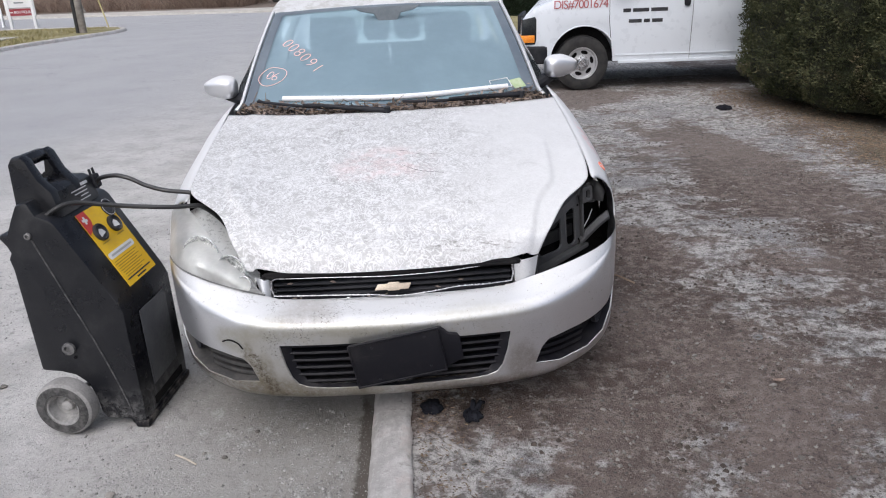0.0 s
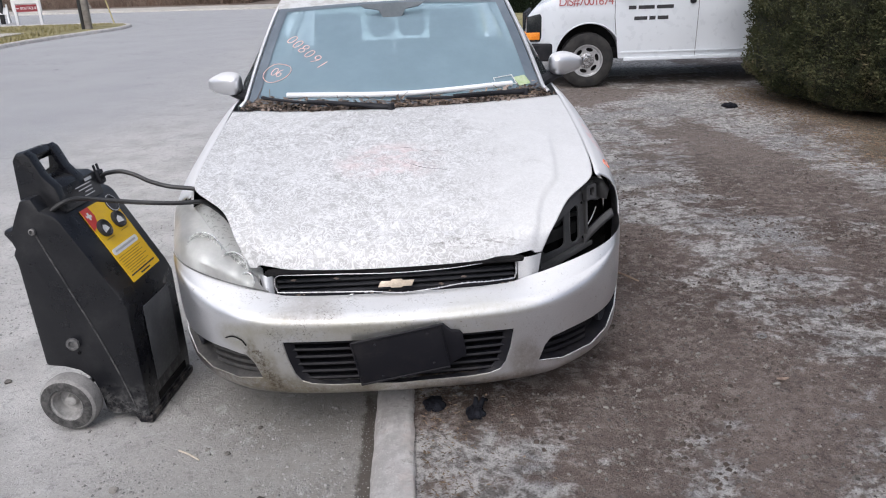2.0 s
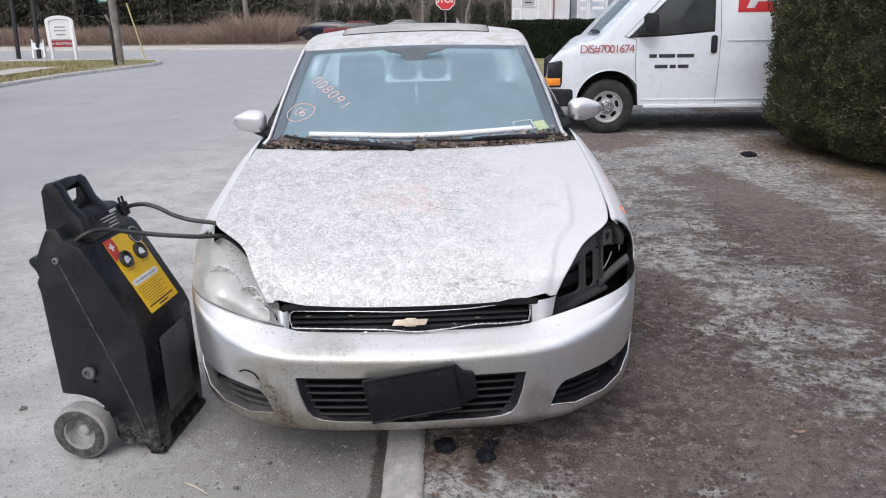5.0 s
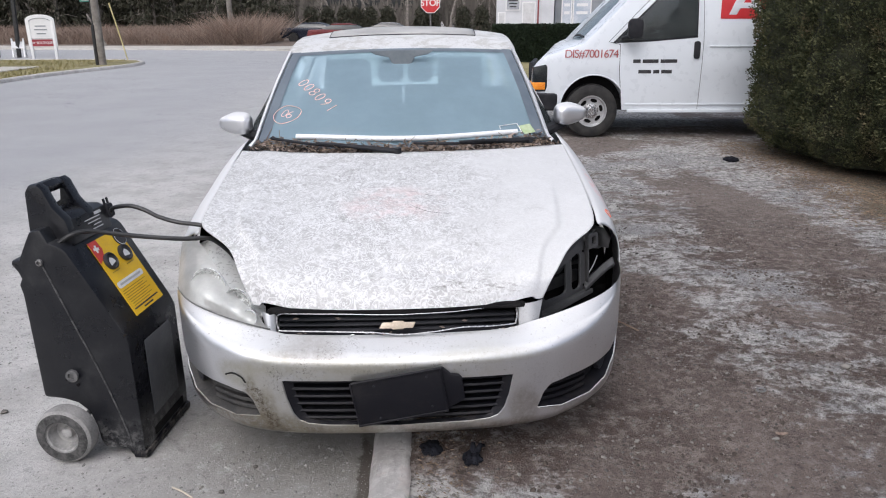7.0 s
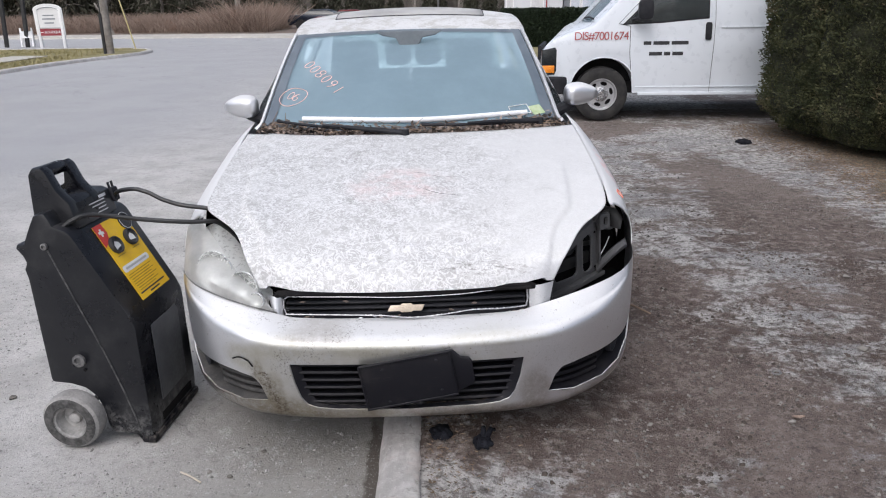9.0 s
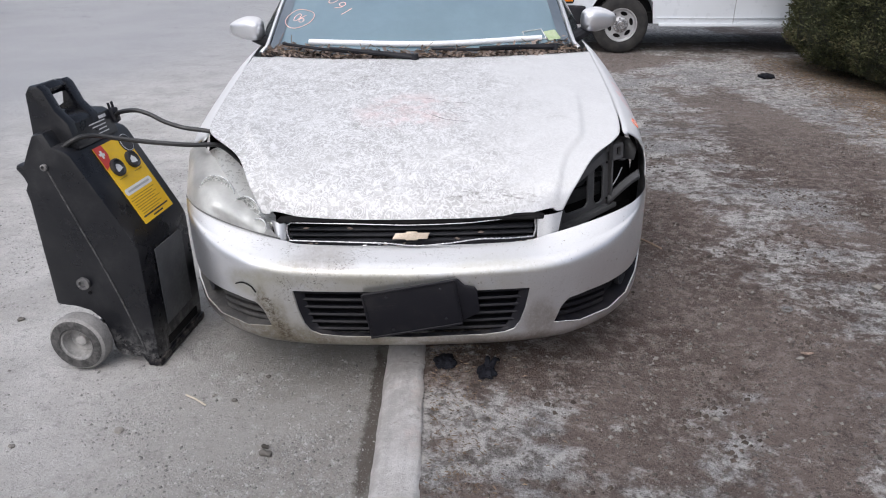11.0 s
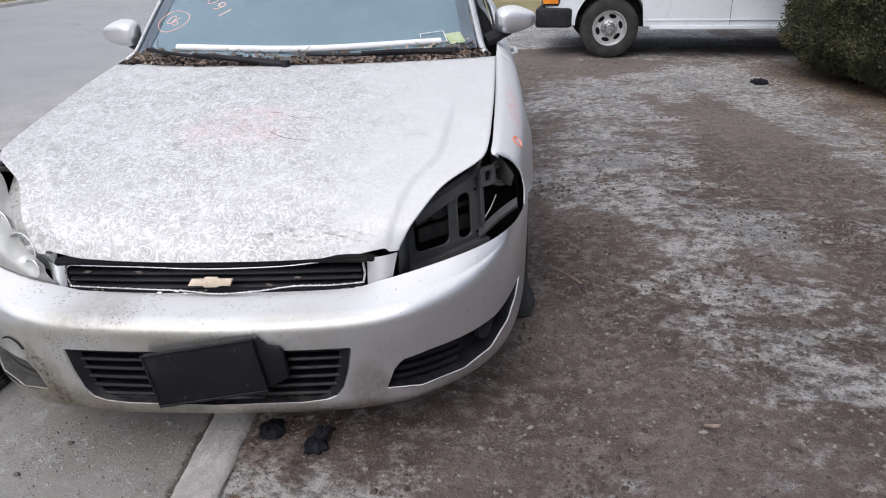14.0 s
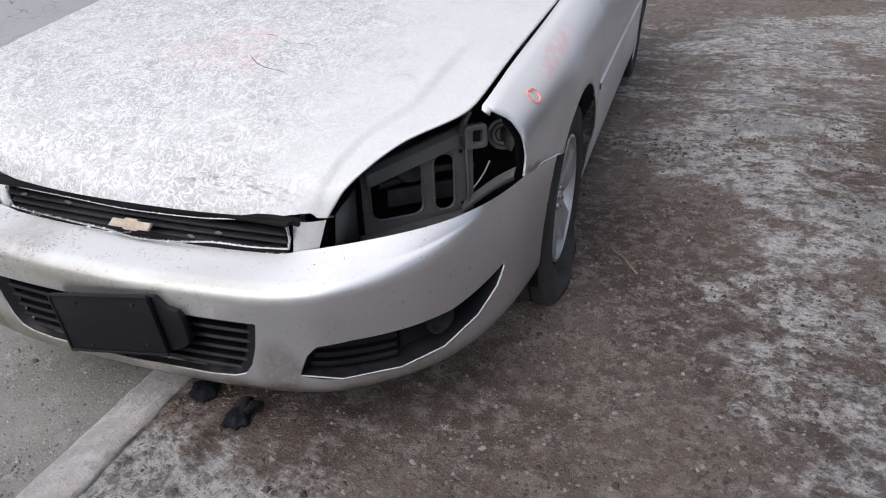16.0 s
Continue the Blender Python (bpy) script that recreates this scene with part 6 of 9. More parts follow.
    tube(bm, run([(0.748, 0.470, 0.545), (0.786, 0.486, 0.605), (0.800, 0.492, 0.640)], 10), 0.0022, 6)
    part("lit_flange_edge", bm, ALLOY, carrier, "thin bright line along the flange's lit edge")
    # what shows through the openings: a drum, a hose and a cross brace; the dimness in there is put into their colour
    inner = plain("dim_engine_parts", (0.018, 0.018, 0.019), (0.045, 0.044, 0.043), 0.7, 0, 14, 90, 0.1)
    bm = bmesh.new()
    cyl(bm, 0.060, 0.052, 0.05, pose(0.600, 0.430, 0.640, 75, 0, 35), 24)
    part("drum", bm, inner, carrier)
    bm = bmesh.new()
    tube(bm, run([(0.54, 0.36, 0.590), (0.60, 0.42, 0.598), (0.68, 0.48, 0.612), (0.74, 0.54, 0.60)], 14), 0.010, 7)
    part("hose", bm, inner, carrier)
    bm = bmesh.new()
    box(bm, (0.23, 0.012, 0.05), pose(0.640, 0.46, 0.545, 0, 0, 40), 0.004)
    part("cross_brace", bm, inner, carrier)

    # cabin: seats, dashboard, wheel, mirror, hanging tag
    def seat(x, y, w, front):
        bm = bmesh.new()
        box(bm, (w, 0.52, 0.16), pose(x, y, 0.50), 0.06, 3)
        s = part("seat", bm, SEAT, car, "grey cloth seat")
        bm = bmesh.new()
        box(bm, (w, 0.14, 0.66 if front else 0.56), pose(x, y + 0.30, 0.82 if front else 0.77, -16), 0.068, 4)
        for v in bm.verts:
            if front:
                v.co.x = x + (v.co.x - x) * (1 - 0.45 * step(v.co.z, 0.90, 1.15))
        part("backrest", bm, SEAT, s)
        for hx in ((x,) if front else (x - 0.125, x + 0.105)):
            bm = bmesh.new()
            box(bm, (0.30 if front else 0.20, 0.15, 0.22 if front else 0.17), pose(hx, y + (0.40 if front else 0.34), 1.20 if front else 1.165, -12), 0.074, 5)
            part("headrest", bm, SEAT, s)
    seat(-0.37, 2.25, 0.52, True)
    seat(0.37, 2.25, 0.52, True)
    seat(0.0, 3.20, 1.30, False)
    bm = bmesh.new()
    sheet(bm, [[Vector((u * 0.70, 1.36 + 0.20 * abs(u) ** 2 + d, z)) for u in np.linspace(-1, 1, 21)] for d, z in ((0.0, 0.93), (0.12, 0.955), (0.34, 0.965), (0.44, 0.93), (0.47, 0.80), (0.47, 0.6))])
    part("dashboard", bm, DASH, car, "dark dashboard")
    bm = bmesh.new()
    m = pose(0.37, 1.92, 0.985, 66)
    lathe(bm, [(0.186 + 0.014 * math.cos(a), 0.014 * math.sin(a)) for a in np.linspace(0, 2 * math.pi, 10, endpoint=False)], m, 36, True)
    tube(bm, [m @ Vector((-0.18, 0, 0)), m @ Vector((0, 0.0, -0.02)), m @ Vector((0.18, 0, 0))], 0.022, 8)
    cyl(bm, 0.06, 0.06, 0.04, m @ pose(0, 0, -0.01), 20)
    part("steering_wheel", bm, DASH, car, "dark steering wheel")
    bm = bmesh.new()
    slab(bm, [(-0.19, 0.034), (0.19, 0.034), (0.15, 0.010), (0.075, -0.004), (0.055, -0.040), (0.035, -0.050), (-0.035, -0.050), (-0.055, -0.040), (-0.075, -0.004), (-0.15, 0.010)], 0.03, face_on((0, 2.04, 1.352), (1, 0, 0), (0, 0.1, 1)), 0.008)
    part("cabin_mirror", bm, plain("grey_mirror_back", (0.12, 0.14, 0.155), (0.17, 0.19, 0.205), 0.7), car, "dark cabin mirror")
    bm = bmesh.new()
    tube(bm, [(-0.010, 2.02, 1.24), (-0.003, 2.02, 1.16), (0.0, 2.02, 1.06)], 0.003, 5)
    tube(bm, [(0.014, 2.02, 1.24), (0.005, 2.02, 1.16), (0.0, 2.02, 1.06)], 0.003, 5)
    part("hanging_cord", bm, WHITE_PRINT, car, "white cord hanging from the cabin mirror")

    # writing on the glass and the wing
    def on_glass(u, v, turn):
        p, px, py = screen(u, v, 0.004), screen(u + 0.05, v, 0.004), screen(u, v + 0.05, 0.004)
        return face_on(p, px - p, py - p) @ pose(0, 0, 0, 0, 0, turn)
    for k, ch in enumerate("008091"):
        words(ch, 0.102, CRAYON, glass, on_glass(-0.800 + 0.056 * k, 0.585 - 0.052 * k, -42), "crayon_digit", "pink crayon numeral", 1.0, 0.0006, -0.0030)
    words("06", 0.085, CRAYON, glass, on_glass(-0.845, 0.265, -15), "crayon_digit", "pink crayon numeral", 0.8, 0.0006, -0.0026)
    bm = bmesh.new()
    m = on_glass(-0.845, 0.265, 0)
    tube(bm, [m @ Vector(((0.076 + 0.004 * math.sin(2 * t)) * math.cos(t), (0.068 + 0.005 * math.sin(3 * t + 1)) * math.sin(t), 0)) for t in np.linspace(0, 2 * math.pi, 33)], 0.0017, 5)
    part("crayon_ring", bm, CRAYON, glass, "pink crayon ring")
    bm = bmesh.new()
    slab(bm, rounded(0.075, 0.062, 0.006, 2), 0.001, on_glass(0.885, 0.085, 4))
    part("sticker", bm, STICKER, glass, "faded green inspection sticker")
    bm = bmesh.new()
    m = on_glass(0.765, 0.105, 2)
    for p, q in (((-0.055, 0.028), (0.055, 0.030)), ((-0.055, -0.028), (0.02, -0.03)), ((-0.055, 0.028), (-0.058, 0.005)), ((0.055, 0.03), (0.05, -0.035)), ((0.02, -0.03), (0.05, -0.035))):
        tube(bm, [m @ Vector((*p, 0)), m @ Vector((*q, 0))], 0.0022, 5)
    part("sticker_remains", bm, WHITE_PRINT, glass, "torn white sticker remains")
    bm = bmesh.new()
    pts = []
    for t in np.linspace(0, 1, 24):
        ang = 7.4 * t + 0.6
        y, z = 0.64 + 0.020 * math.cos(ang) + 0.02 * t, 0.768 + 0.016 * math.sin(ang)
        pts.append(side_point(y, min(z, side_zt(y) - 0.004)) + Vector((0.002, 0, 0.002)))
    tube(bm, pts, 0.0026, 5)
    part("crayon_mark", bm, plain("orange_crayon", (0.80, 0.20, 0.11), (0.86, 0.36, 0.27), 0.8, 0, 60, 200), car, "orange crayon squiggle")
    # short dark scratch across the bonnet
    bm = bmesh.new()
    tube(bm, [hood_point(0.03 + 0.26 * t, 0.60 - 0.055 * t + 0.008 * math.sin(9 * t), 0.03) + Vector((0, 0, 0.001)) for t in np.linspace(0, 1, 18)], [0.0006 + 0.0022 * abs(math.sin(3.3 * k / 17 * math.pi)) for k in range(18)], 5)
    part("scratch", bm, plain("dark_scratch", (0.20, 0.195, 0.185), (0.38, 0.37, 0.36), 0.8, 0, 60, 200), car, "thin dark scratch")
    # scrape on the left of the bumper
    bm = bmesh.new()
    pts = [bumper_point(-s_of_x(0.60 - 0.075 * t), 0.404 + 0.012 * math.sin(math.pi * min(t * 1.15, 1)) - 0.02 * max(t - 0.85, 0) * 6) + Vector((0, -0.002, 0)) for t in np.linspace(0, 1, 14)]
    tube(bm, pts, 0.0028, 5)
    part("crack", bm, VOID, bumper, "dark curved crack")
    return car, screen


car, screen = build_car()

# ---- the black wheeled machine beside the car, with its two cables ----
def build_machine():
    base = pose(-0.993, 0.178, -0.052, 0, 0, -6.45)
    unit = thing("charger_cart", base, "scuffed black plastic wheeled charger with yellow label", "machine")
    W = 0.392
    # body: a side outline drawn in length and height, as wide as the cart
    prof = [(-0.365, 0.245), (-0.371, 0.66), (-0.378, 0.700), (-0.366, 0.724), (-0.374, 0.748), (-0.394, 0.776), (-0.392, 0.796), (-0.362, 0.792), (-0.352, 0.815), (-0.334, 0.850), (-0.306, 0.900), (-0.262, 0.912), (-0.240, 0.862), (-0.195, 0.846), (-0.178, 0.830), (-0.014, 0.530), (0.004, 0.485), (0.008, 0.10), (0.004, 0.012), (-0.010, 0.0), (-0.048, 0.002), (-0.060, 0.030), (-0.150, 0.036), (-0.168, 0.060), (-0.176, 0.130), (-0.195, 0.190), (-0.235, 0.225), (-0.29, 0.240)]
    bm = bmesh.new()
    slab(bm, prof, W, Matrix(((1, 0, 0, 0), (0, 0, 1, 0), (0, 1, 0, 0), (0, 0, 0, 1))), 0.015)
    part("body", bm, BLACK, unit, "scuffed black moulded shell")
    # neck with the hand hole
    bm = bmesh.new()
    neck = [(-0.345, 0.84), (-0.335, 1.030), (-0.318, 1.056), (-0.287, 1.058), (-0.268, 1.042), (-0.240, 0.975), (-0.214, 0.945), (-0.200, 0.930), (-0.176, 0.836)]
    up = Matrix(((1, 0, 0, 0), (0, 0, 1, 0), (0, 1, 0, 0), (0, 0, 0, 1)))
    slab(bm, neck, 0.048, pose(0, 0.058, 0) @ up, 0.013)
    far = [(-0.345, 0.84), (-0.338, 0.945), (-0.296, 0.972), (-0.290, 1.020), (-0.300, 1.050), (-0.287, 1.058), (-0.268, 1.042), (-0.240, 0.975), (-0.214, 0.945), (-0.200, 0.930), (-0.176, 0.836)]
    slab(bm, far, 0.048, pose(0, 0.196, 0) @ up, 0.008)
    slab(bm, [(-0.336, 1.014), (-0.318, 1.055), (-0.288, 1.057), (-0.270, 1.040), (-0.282, 1.012)], 0.12, pose(0, 0.092, 0) @ up, 0.012)
    slab(bm, [(-0.342, 0.84), (-0.336, 0.940), (-0.266, 0.958), (-0.216, 0.940), (-0.204, 0.930), (-0.178, 0.838)], 0.13, pose(0, 0.092, 0) @ up, 0.006)
    # the wider block below the grip that carries the small print
    slab(bm, [(-0.338, 0.84), (-0.330, 0.912), (-0.300, 0.934), (-0.222, 0.934), (-0.199, 0.922), (-0.174, 0.836)], 0.262, pose(0, 0.060, 0) @ up, 0.012)
    part("handle", bm, BLACK, unit, "moulded carrying handle")
    # sloping front: yellow label with two gauges
    p0, p1 = Vector((-0.178, 0, 0.830)), Vector((-0.014, 0, 0.530))
    down = (p1 - p0).normalized()
    nrm = Vector((-down.z, 0, down.x))
    if nrm.x < 0:
        nrm = -nrm

    def front(b, t, out=0.0):
        """A place on the slope: b across, t from its top to its foot."""
        return p0.lerp(p1, t) + Vector((0, b, 0)) + nrm * (0.002 + out)
    m = face_on(front(0.227, 0.50), (0, 1, 0), -down)
    if (m.to_3x3() @ Vector((0, 0, 1))).dot(nrm) < 0:
        m = m @ pose(0, 0, 0, 0, 180)
    bm = bmesh.new()
    slab(bm, [(-0.108, -0.160), (0.108, -0.160), (0.108, 0.095), (0.084, 0.098), (0.064, 0.112), (0.052, 0.134), (0.050, 0.160), (-0.108, 0.160)], 0.002, m)
    lab = part("label", bm, YELLOW, unit, "yellow printed instruction label")

    def bar(x, y, w, h, mat, name="print_bar", lift=0.0022, turn=0):
        b = bmesh.new()
        box(b, (w, h, 0.001), m @ pose(x, y, lift + 0.0005, 0, 0, turn))
        part(name, b, mat, lab)
    b = bmesh.new()
    slab(b, [(-0.108, 0.160), (-0.055, 0.160), (-0.050, 0.120), (-0.066, 0.088), (-0.108, 0.072)], 0.001, m @ pose(0, 0, 0.0022))
    part("red_field", b, LABEL_RED, lab)
    bar(-0.082, 0.128, 0.030, 0.010, WHITE_PRINT, "white_cross", 0.0034, -10)
    bar(-0.082, 0.128, 0.010, 0.030, WHITE_PRINT, "white_cross", 0.0036, -10)
    b = bmesh.new()
    slab(b, rounded(0.185, 0.026, 0.011, 3), 0.001, m @ pose(-0.008, -0.030, 0.0022))
    part("print_field", b, WHITE_PRINT, lab)
    bar(-0.008, -0.030, 0.150, 0.008, plain("grey_print", (0.35, 0.35, 0.35), (0.45, 0.45, 0.45), 0.7), "print_bar", 0.0034)
    faint = plain("faint_dark_print", (0.30, 0.18, 0.01), (0.38, 0.24, 0.02), 0.7)
    for k in range(8):
        bar(-0.014 * (k % 2) - 0.01, -0.056 - 0.0098 * k, (0.165, 0.15, 0.16, 0.14, 0.165, 0.13, 0.15, 0.12)[k], 0.0028, faint)
    bar(-0.004, -0.136, 0.18, 0.006, BLACK_PRINT)
    bar(0.0, -0.149, 0.07, 0.006, BLACK_PRINT)
    for x, dy in ((-0.054, 0.0), (0.052, 0.0)):
        bar(x, 0.022, 0.05, 0.003, faint)
        b = bmesh.new()
        lathe(b, [(0.034, 0.0), (0.034, 0.012), (0.029, 0.015), (0.026, 0.008), (0.001, 0.007)], m @ pose(x, 0.064, 0.002), 28)
        g = part("gauge", b, BLACK_PRINT, unit, "black gauge with pale face")
        b = bmesh.new()
        slab(b, [(-0.018, -0.012), (0.018, -0.012), (0.014, 0.006), (0.0, 0.016), (-0.014, 0.006)], 0.002, m @ pose(x, 0.062, 0.0100, 0, 0, 12 if x < 0 else -8))
        part("dial_face", b, WHITE_PRINT, g, "pale gauge face")
    b = bmesh.new()
    lathe(b, [(0.036, 0.0), (0.036, 0.006), (0.026, 0.007), (0.024, 0.003), (0.001, 0.003)], m @ pose(0.084, 0.128, 0.001), 28)
    ring = part("dial", b, BLACK_PRINT, unit, "black dial with white rim")
    b = bmesh.new()
    lathe(b, [(0.0345, 0.0064), (0.0325, 0.0070)], m @ pose(0.084, 0.128, 0.001), 28)
    part("dial_rim", b, WHITE_PRINT, ring)
    # small white lettering on the neck's front, unreadable
    q = face_on(Vector((-0.1845, 0.210, 0.882)), (0, 1, 0), (-0.29, 0, 1))
    if (q.to_3x3() @ Vector((0, 0, 1))).x < 0:
        q = q @ pose(0, 0, 0, 0, 180)
    for k, (x, w) in enumerate(((0.040, 0.045), (-0.005, 0.10), (0.0, 0.085), (0.015, 0.05), (0.01, 0.07))):
        b = bmesh.new()
        box(b, (w, 0.004 if k else 0.011, 0.001), q @ pose(x, 0.030 - 0.013 * k, 0.0035))
        part("print_bar", b, plain("worn_white_print", (0.4, 0.4, 0.4), (0.6, 0.6, 0.6), 0.7), unit)
    # grey panel and slot in the front foot
    fr = face_on((0.0085, 0.204, 0.290), (0, 1, 0), (0.0, 0, 1))
    b = bmesh.new()
    slab(b, [(-0.106, -0.160), (0.106, -0.155), (0.108, 0.140), (0.090, 0.160), (-0.106, 0.160)], 0.004, fr, 0.0015)
    part("front_panel", b, GREY_PANEL, unit, "dull grey front panel")
    b = bmesh.new()
    box(b, (0.012, 0.25, 0.034), pose(0.0035, 0.215, 0.062))
    part("foot_slot", b, VOID, unit, "dark slot in the foot")
    b = bmesh.new()
    box(b, (0.055, 0.395, 0.028), pose(-0.012, 0.192, 0.014), 0.008)
    part("foot_rail", b, BLACK_LOW, unit, "dusty grey-black foot rail")
    # seam down the side, bolts
    b = bmesh.new()
    tube(b, run([(-0.272, -0.001, 0.775), (-0.195, -0.001, 0.56), (-0.130, -0.001, 0.38), (-0.075, -0.001, 0.20), (-0.040, -0.001, 0.06)], 16), 0.0032, 6)
    # the seam's mottled grey also stands for light along its ridge
    part("mould_seam", b, plain("scuffed_lit_seam", (0.016, 0.016, 0.018), (0.10, 0.098, 0.096), 0.6, 0, 30, 120), unit)
    for x, z, r, y in ((-0.232, 0.345, 0.024, -0.001), (-0.280, 0.790, 0.012, 0.003)):
        b = bmesh.new()
        lathe(b, [(r, 0.0), (r, 0.012), (r * 0.6, 0.014), (r * 0.5, 0.006), (0.001, 0.006)], pose(x, y, z, 90), 20)
        part("bolt", b, BRACKET, unit, "dull metal bolt")
    b = bmesh.new()
    cyl(b, 0.006, 0.006, 0.006, pose(-0.218, -0.001, 0.305, 90), 12)
    part("drain_hole", b, VOID, unit)
    # wheels
    for y, sg in ((-0.030, -1), (W + 0.030, 1)):
        mm = pose(-0.276, y, 0.114, 90 if sg < 0 else -90)
        b = bmesh.new()
        lathe(b, [(0.062, 0.024), (0.066, 0.036), (0.099, 0.036), (0.109, 0.027), (0.113, 0.0), (0.109, -0.027), (0.099, -0.036), (0.062, -0.036)], mm, 40)
        w = part("wheel", b, GREY_RUBBER, unit, "dusty grey rubber wheel")
        b = bmesh.new()
        lathe(b, [(0.063, 0.034), (0.058, 0.030), (0.050, -0.012), (0.024, -0.016), (0.021, 0.006), (0.015, 0.010), (0.001, 0.010)], mm, 32)
        part("hub", b, plain("dusty_pale_hub", (0.19, 0.186, 0.18), (0.36, 0.352, 0.34), 0.7, 0, 18, 90), w, "dusty pale hub")
        b = bmesh.new()
        lathe(b, [(0.066, 0.0362), (0.068, 0.0376), (0.096, 0.0376), (0.100, 0.0362)], mm, 40)
        part("wheel_lettering_band", b, plain("scuffed_dark_rubber", (0.018, 0.018, 0.018), (0.10, 0.097, 0.094), 0.85, 0, 30, 110, 0.3), w, "dark worn band")
    b = bmesh.new()
    tube(b, [(-0.276, -0.02, 0.114), (-0.276, W + 0.02, 0.114)], 0.012, 10)
    part("axle", b, BRACKET, unit)
    # plug tucked into the shoulder
    b = bmesh.new()
    box(b, (0.030, 0.040, 0.055), pose(-0.195, 0.335, 0.895, 0, -10), 0.008)
    plug = part("plug", b, TRIM, unit, "black mains plug")
    for dy in (-0.012, 0.012):
        b = bmesh.new()
        box(b, (0.006, 0.008, 0.024), pose(-0.201, 0.335 + dy, 0.932, 0, -10))
        part("plug_prong", b, TRIM, plug)
    return base


MACHINE = build_machine()


def cable(points, r, label):
    bm = bmesh.new()
    tube(bm, run(points, 48), r, 8)
    solo("cable", bm, plain("black_cable", (0.012, 0.012, 0.013), (0.028, 0.028, 0.028), 0.5), label, "cable", "charger cables")


mp = lambda a, b, z: MACHINE @ Vector((a, b, z))
cable([mp(-0.188, 0.335, 0.870), (-1.132, 0.521, 0.848), (-1.106, 0.511, 0.861), (-1.045, 0.493, 0.870), (-0.998, 0.483, 0.860), (-0.934, 0.474, 0.830), (-0.856, 0.464, 0.809), (-0.772, 0.455, 0.800), (-0.715, 0.455, 0.770), (-0.69, 0.47, 0.72)], 0.0085, "black cable arching from the cart to the car")
cable([mp(-0.225, 0.040, 0.850), (-1.175, 0.250, 0.822), (-1.151, 0.270, 0.830), (-1.122, 0.295, 0.827), (-1.052, 0.320, 0.810), (-0.939, 0.345, 0.788), (-0.809, 0.370, 0.771), (-0.731, 0.398, 0.764), (-0.69, 0.43, 0.725), (-0.66, 0.45, 0.68)], 0.0085, "black cable running from the cart under the bonnet")

# ---- the white van, front to the left, parked across the yard ----
def build_van():
    O = pose(1.575, 7.70, -0.085, 0, 0, -3.0)
    van = thing("van", O, "white panel van with red lettering, parked on dirt", "van")
    WID = 2.0

    def lean(z):
        return min(max((z - 1.05) / 1.05, 0.0), 1.0)

    def arch(cx, r, n=14):
        return [(cx + r * math.cos(math.pi * k / n), 0.435 + r * math.sin(math.pi * k / n)) for k in range(n + 1)]
    prof = [(0.02, 0.62), (0.0, 0.80), (0.02, 0.98), (0.07, 1.05), (0.20, 1.135), (0.42, 1.22), (0.68, 1.29), (0.98, 1.60), (1.27, 1.89), (1.42, 1.99), (1.66, 2.06), (2.2, 2.10), (5.3, 2.11), (5.58, 2.08), (5.66, 1.9), (5.68, 0.95), (5.67, 0.45)]
    prof += [(4.72, 0.40)] + arch(4.29, 0.43)[1:-1] + [(3.86, 0.40)] + [(1.27, 0.40)] + arch(0.83, 0.44)[1:-1] + [(0.39, 0.42), (0.05, 0.45)]
    bm = bmesh.new()
    up = Matrix(((1, 0, 0, 0), (0, 0, 1, 0), (0, 1, 0, 0), (0, 0, 0, 1)))
    slab(bm, prof, WID, up, 0.035)
    # cuts where the flank begins to lean and where the nose narrows
    for co, no in (((0, 0, 1.05), (0, 0, 1)), ((0.6, 0, 0), (1, 0, 0)), ((0.4, 0, 0), (1, 0, 0)), ((0.2, 0, 0), (1, 0, 0))):
        bmesh.ops.bisect_plane(bm, geom=bm.verts[:] + bm.edges[:] + bm.faces[:], plane_co=co, plane_no=no)
    for v in bm.verts:
        k = lean(v.co.z)
        f = 1 - 0.10 * k - 0.07 * step(v.co.x, 0.6, 0.0)
        v.co.y = WID / 2 + (v.co.y - WID / 2) * f
        if v.co.x < 0.7:
            v.co.x += 0.30 * step(v.co.y, 0.3, 2.0) * step(v.co.x, 0.7, 0.0)
    part("body", bm, VAN_WHITE, van, "white painted steel body", 30)

    def side(z):
        return 0.10 * lean(z) * WID / 2

    def skin(outline, name, mat, out=0.004, depth=0.006, parent=van, label="", bevel=0.002):
        """A plate that lies on the near flank, following its lean."""
        b = bmesh.new()
        slab(b, outline, depth, up, bevel)
        bmesh.ops.bisect_plane(b, geom=b.verts[:] + b.edges[:] + b.faces[:], plane_co=(0, 0, 1.05), plane_no=(0, 0, 1))
        for v in b.verts:
            v.co.y = side(v.co.z) + (depth - v.co.y) - depth - out
        return part(name, b, mat, parent, label)
    door = skin([(1.225, 0.415), (2.245, 0.415), (2.255, 1.35), (2.215, 1.98), (1.72, 1.98), (1.58, 1.90), (1.01, 1.315), (1.16, 1.28), (1.165, 0.95)], "door", VAN_WHITE, 0.001, 0.010, van, "white cab door", 0.004)
    skin([(1.219, 0.409), (2.251, 0.409), (2.261, 1.35), (2.221, 1.986), (1.72, 1.986), (1.575, 1.905), (1.00, 1.312), (1.154, 1.275), (1.159, 0.95)], "door_gap", TRIM, 0.0005, 0.006)
    skin([(1.10, 1.315), (1.55, 1.335), (2.155, 1.385), (2.135, 1.90), (1.74, 1.90), (1.66, 1.865)], "door_window", VAN_GLASS, 0.0115, 0.004, door, "dark tinted door window")
    skin([(1.05, 1.295), (1.55, 1.312), (2.175, 1.362), (2.155, 1.92), (1.73, 1.92), (1.64, 1.88)], "window_rubber", TRIM, 0.0095, 0.003, door)
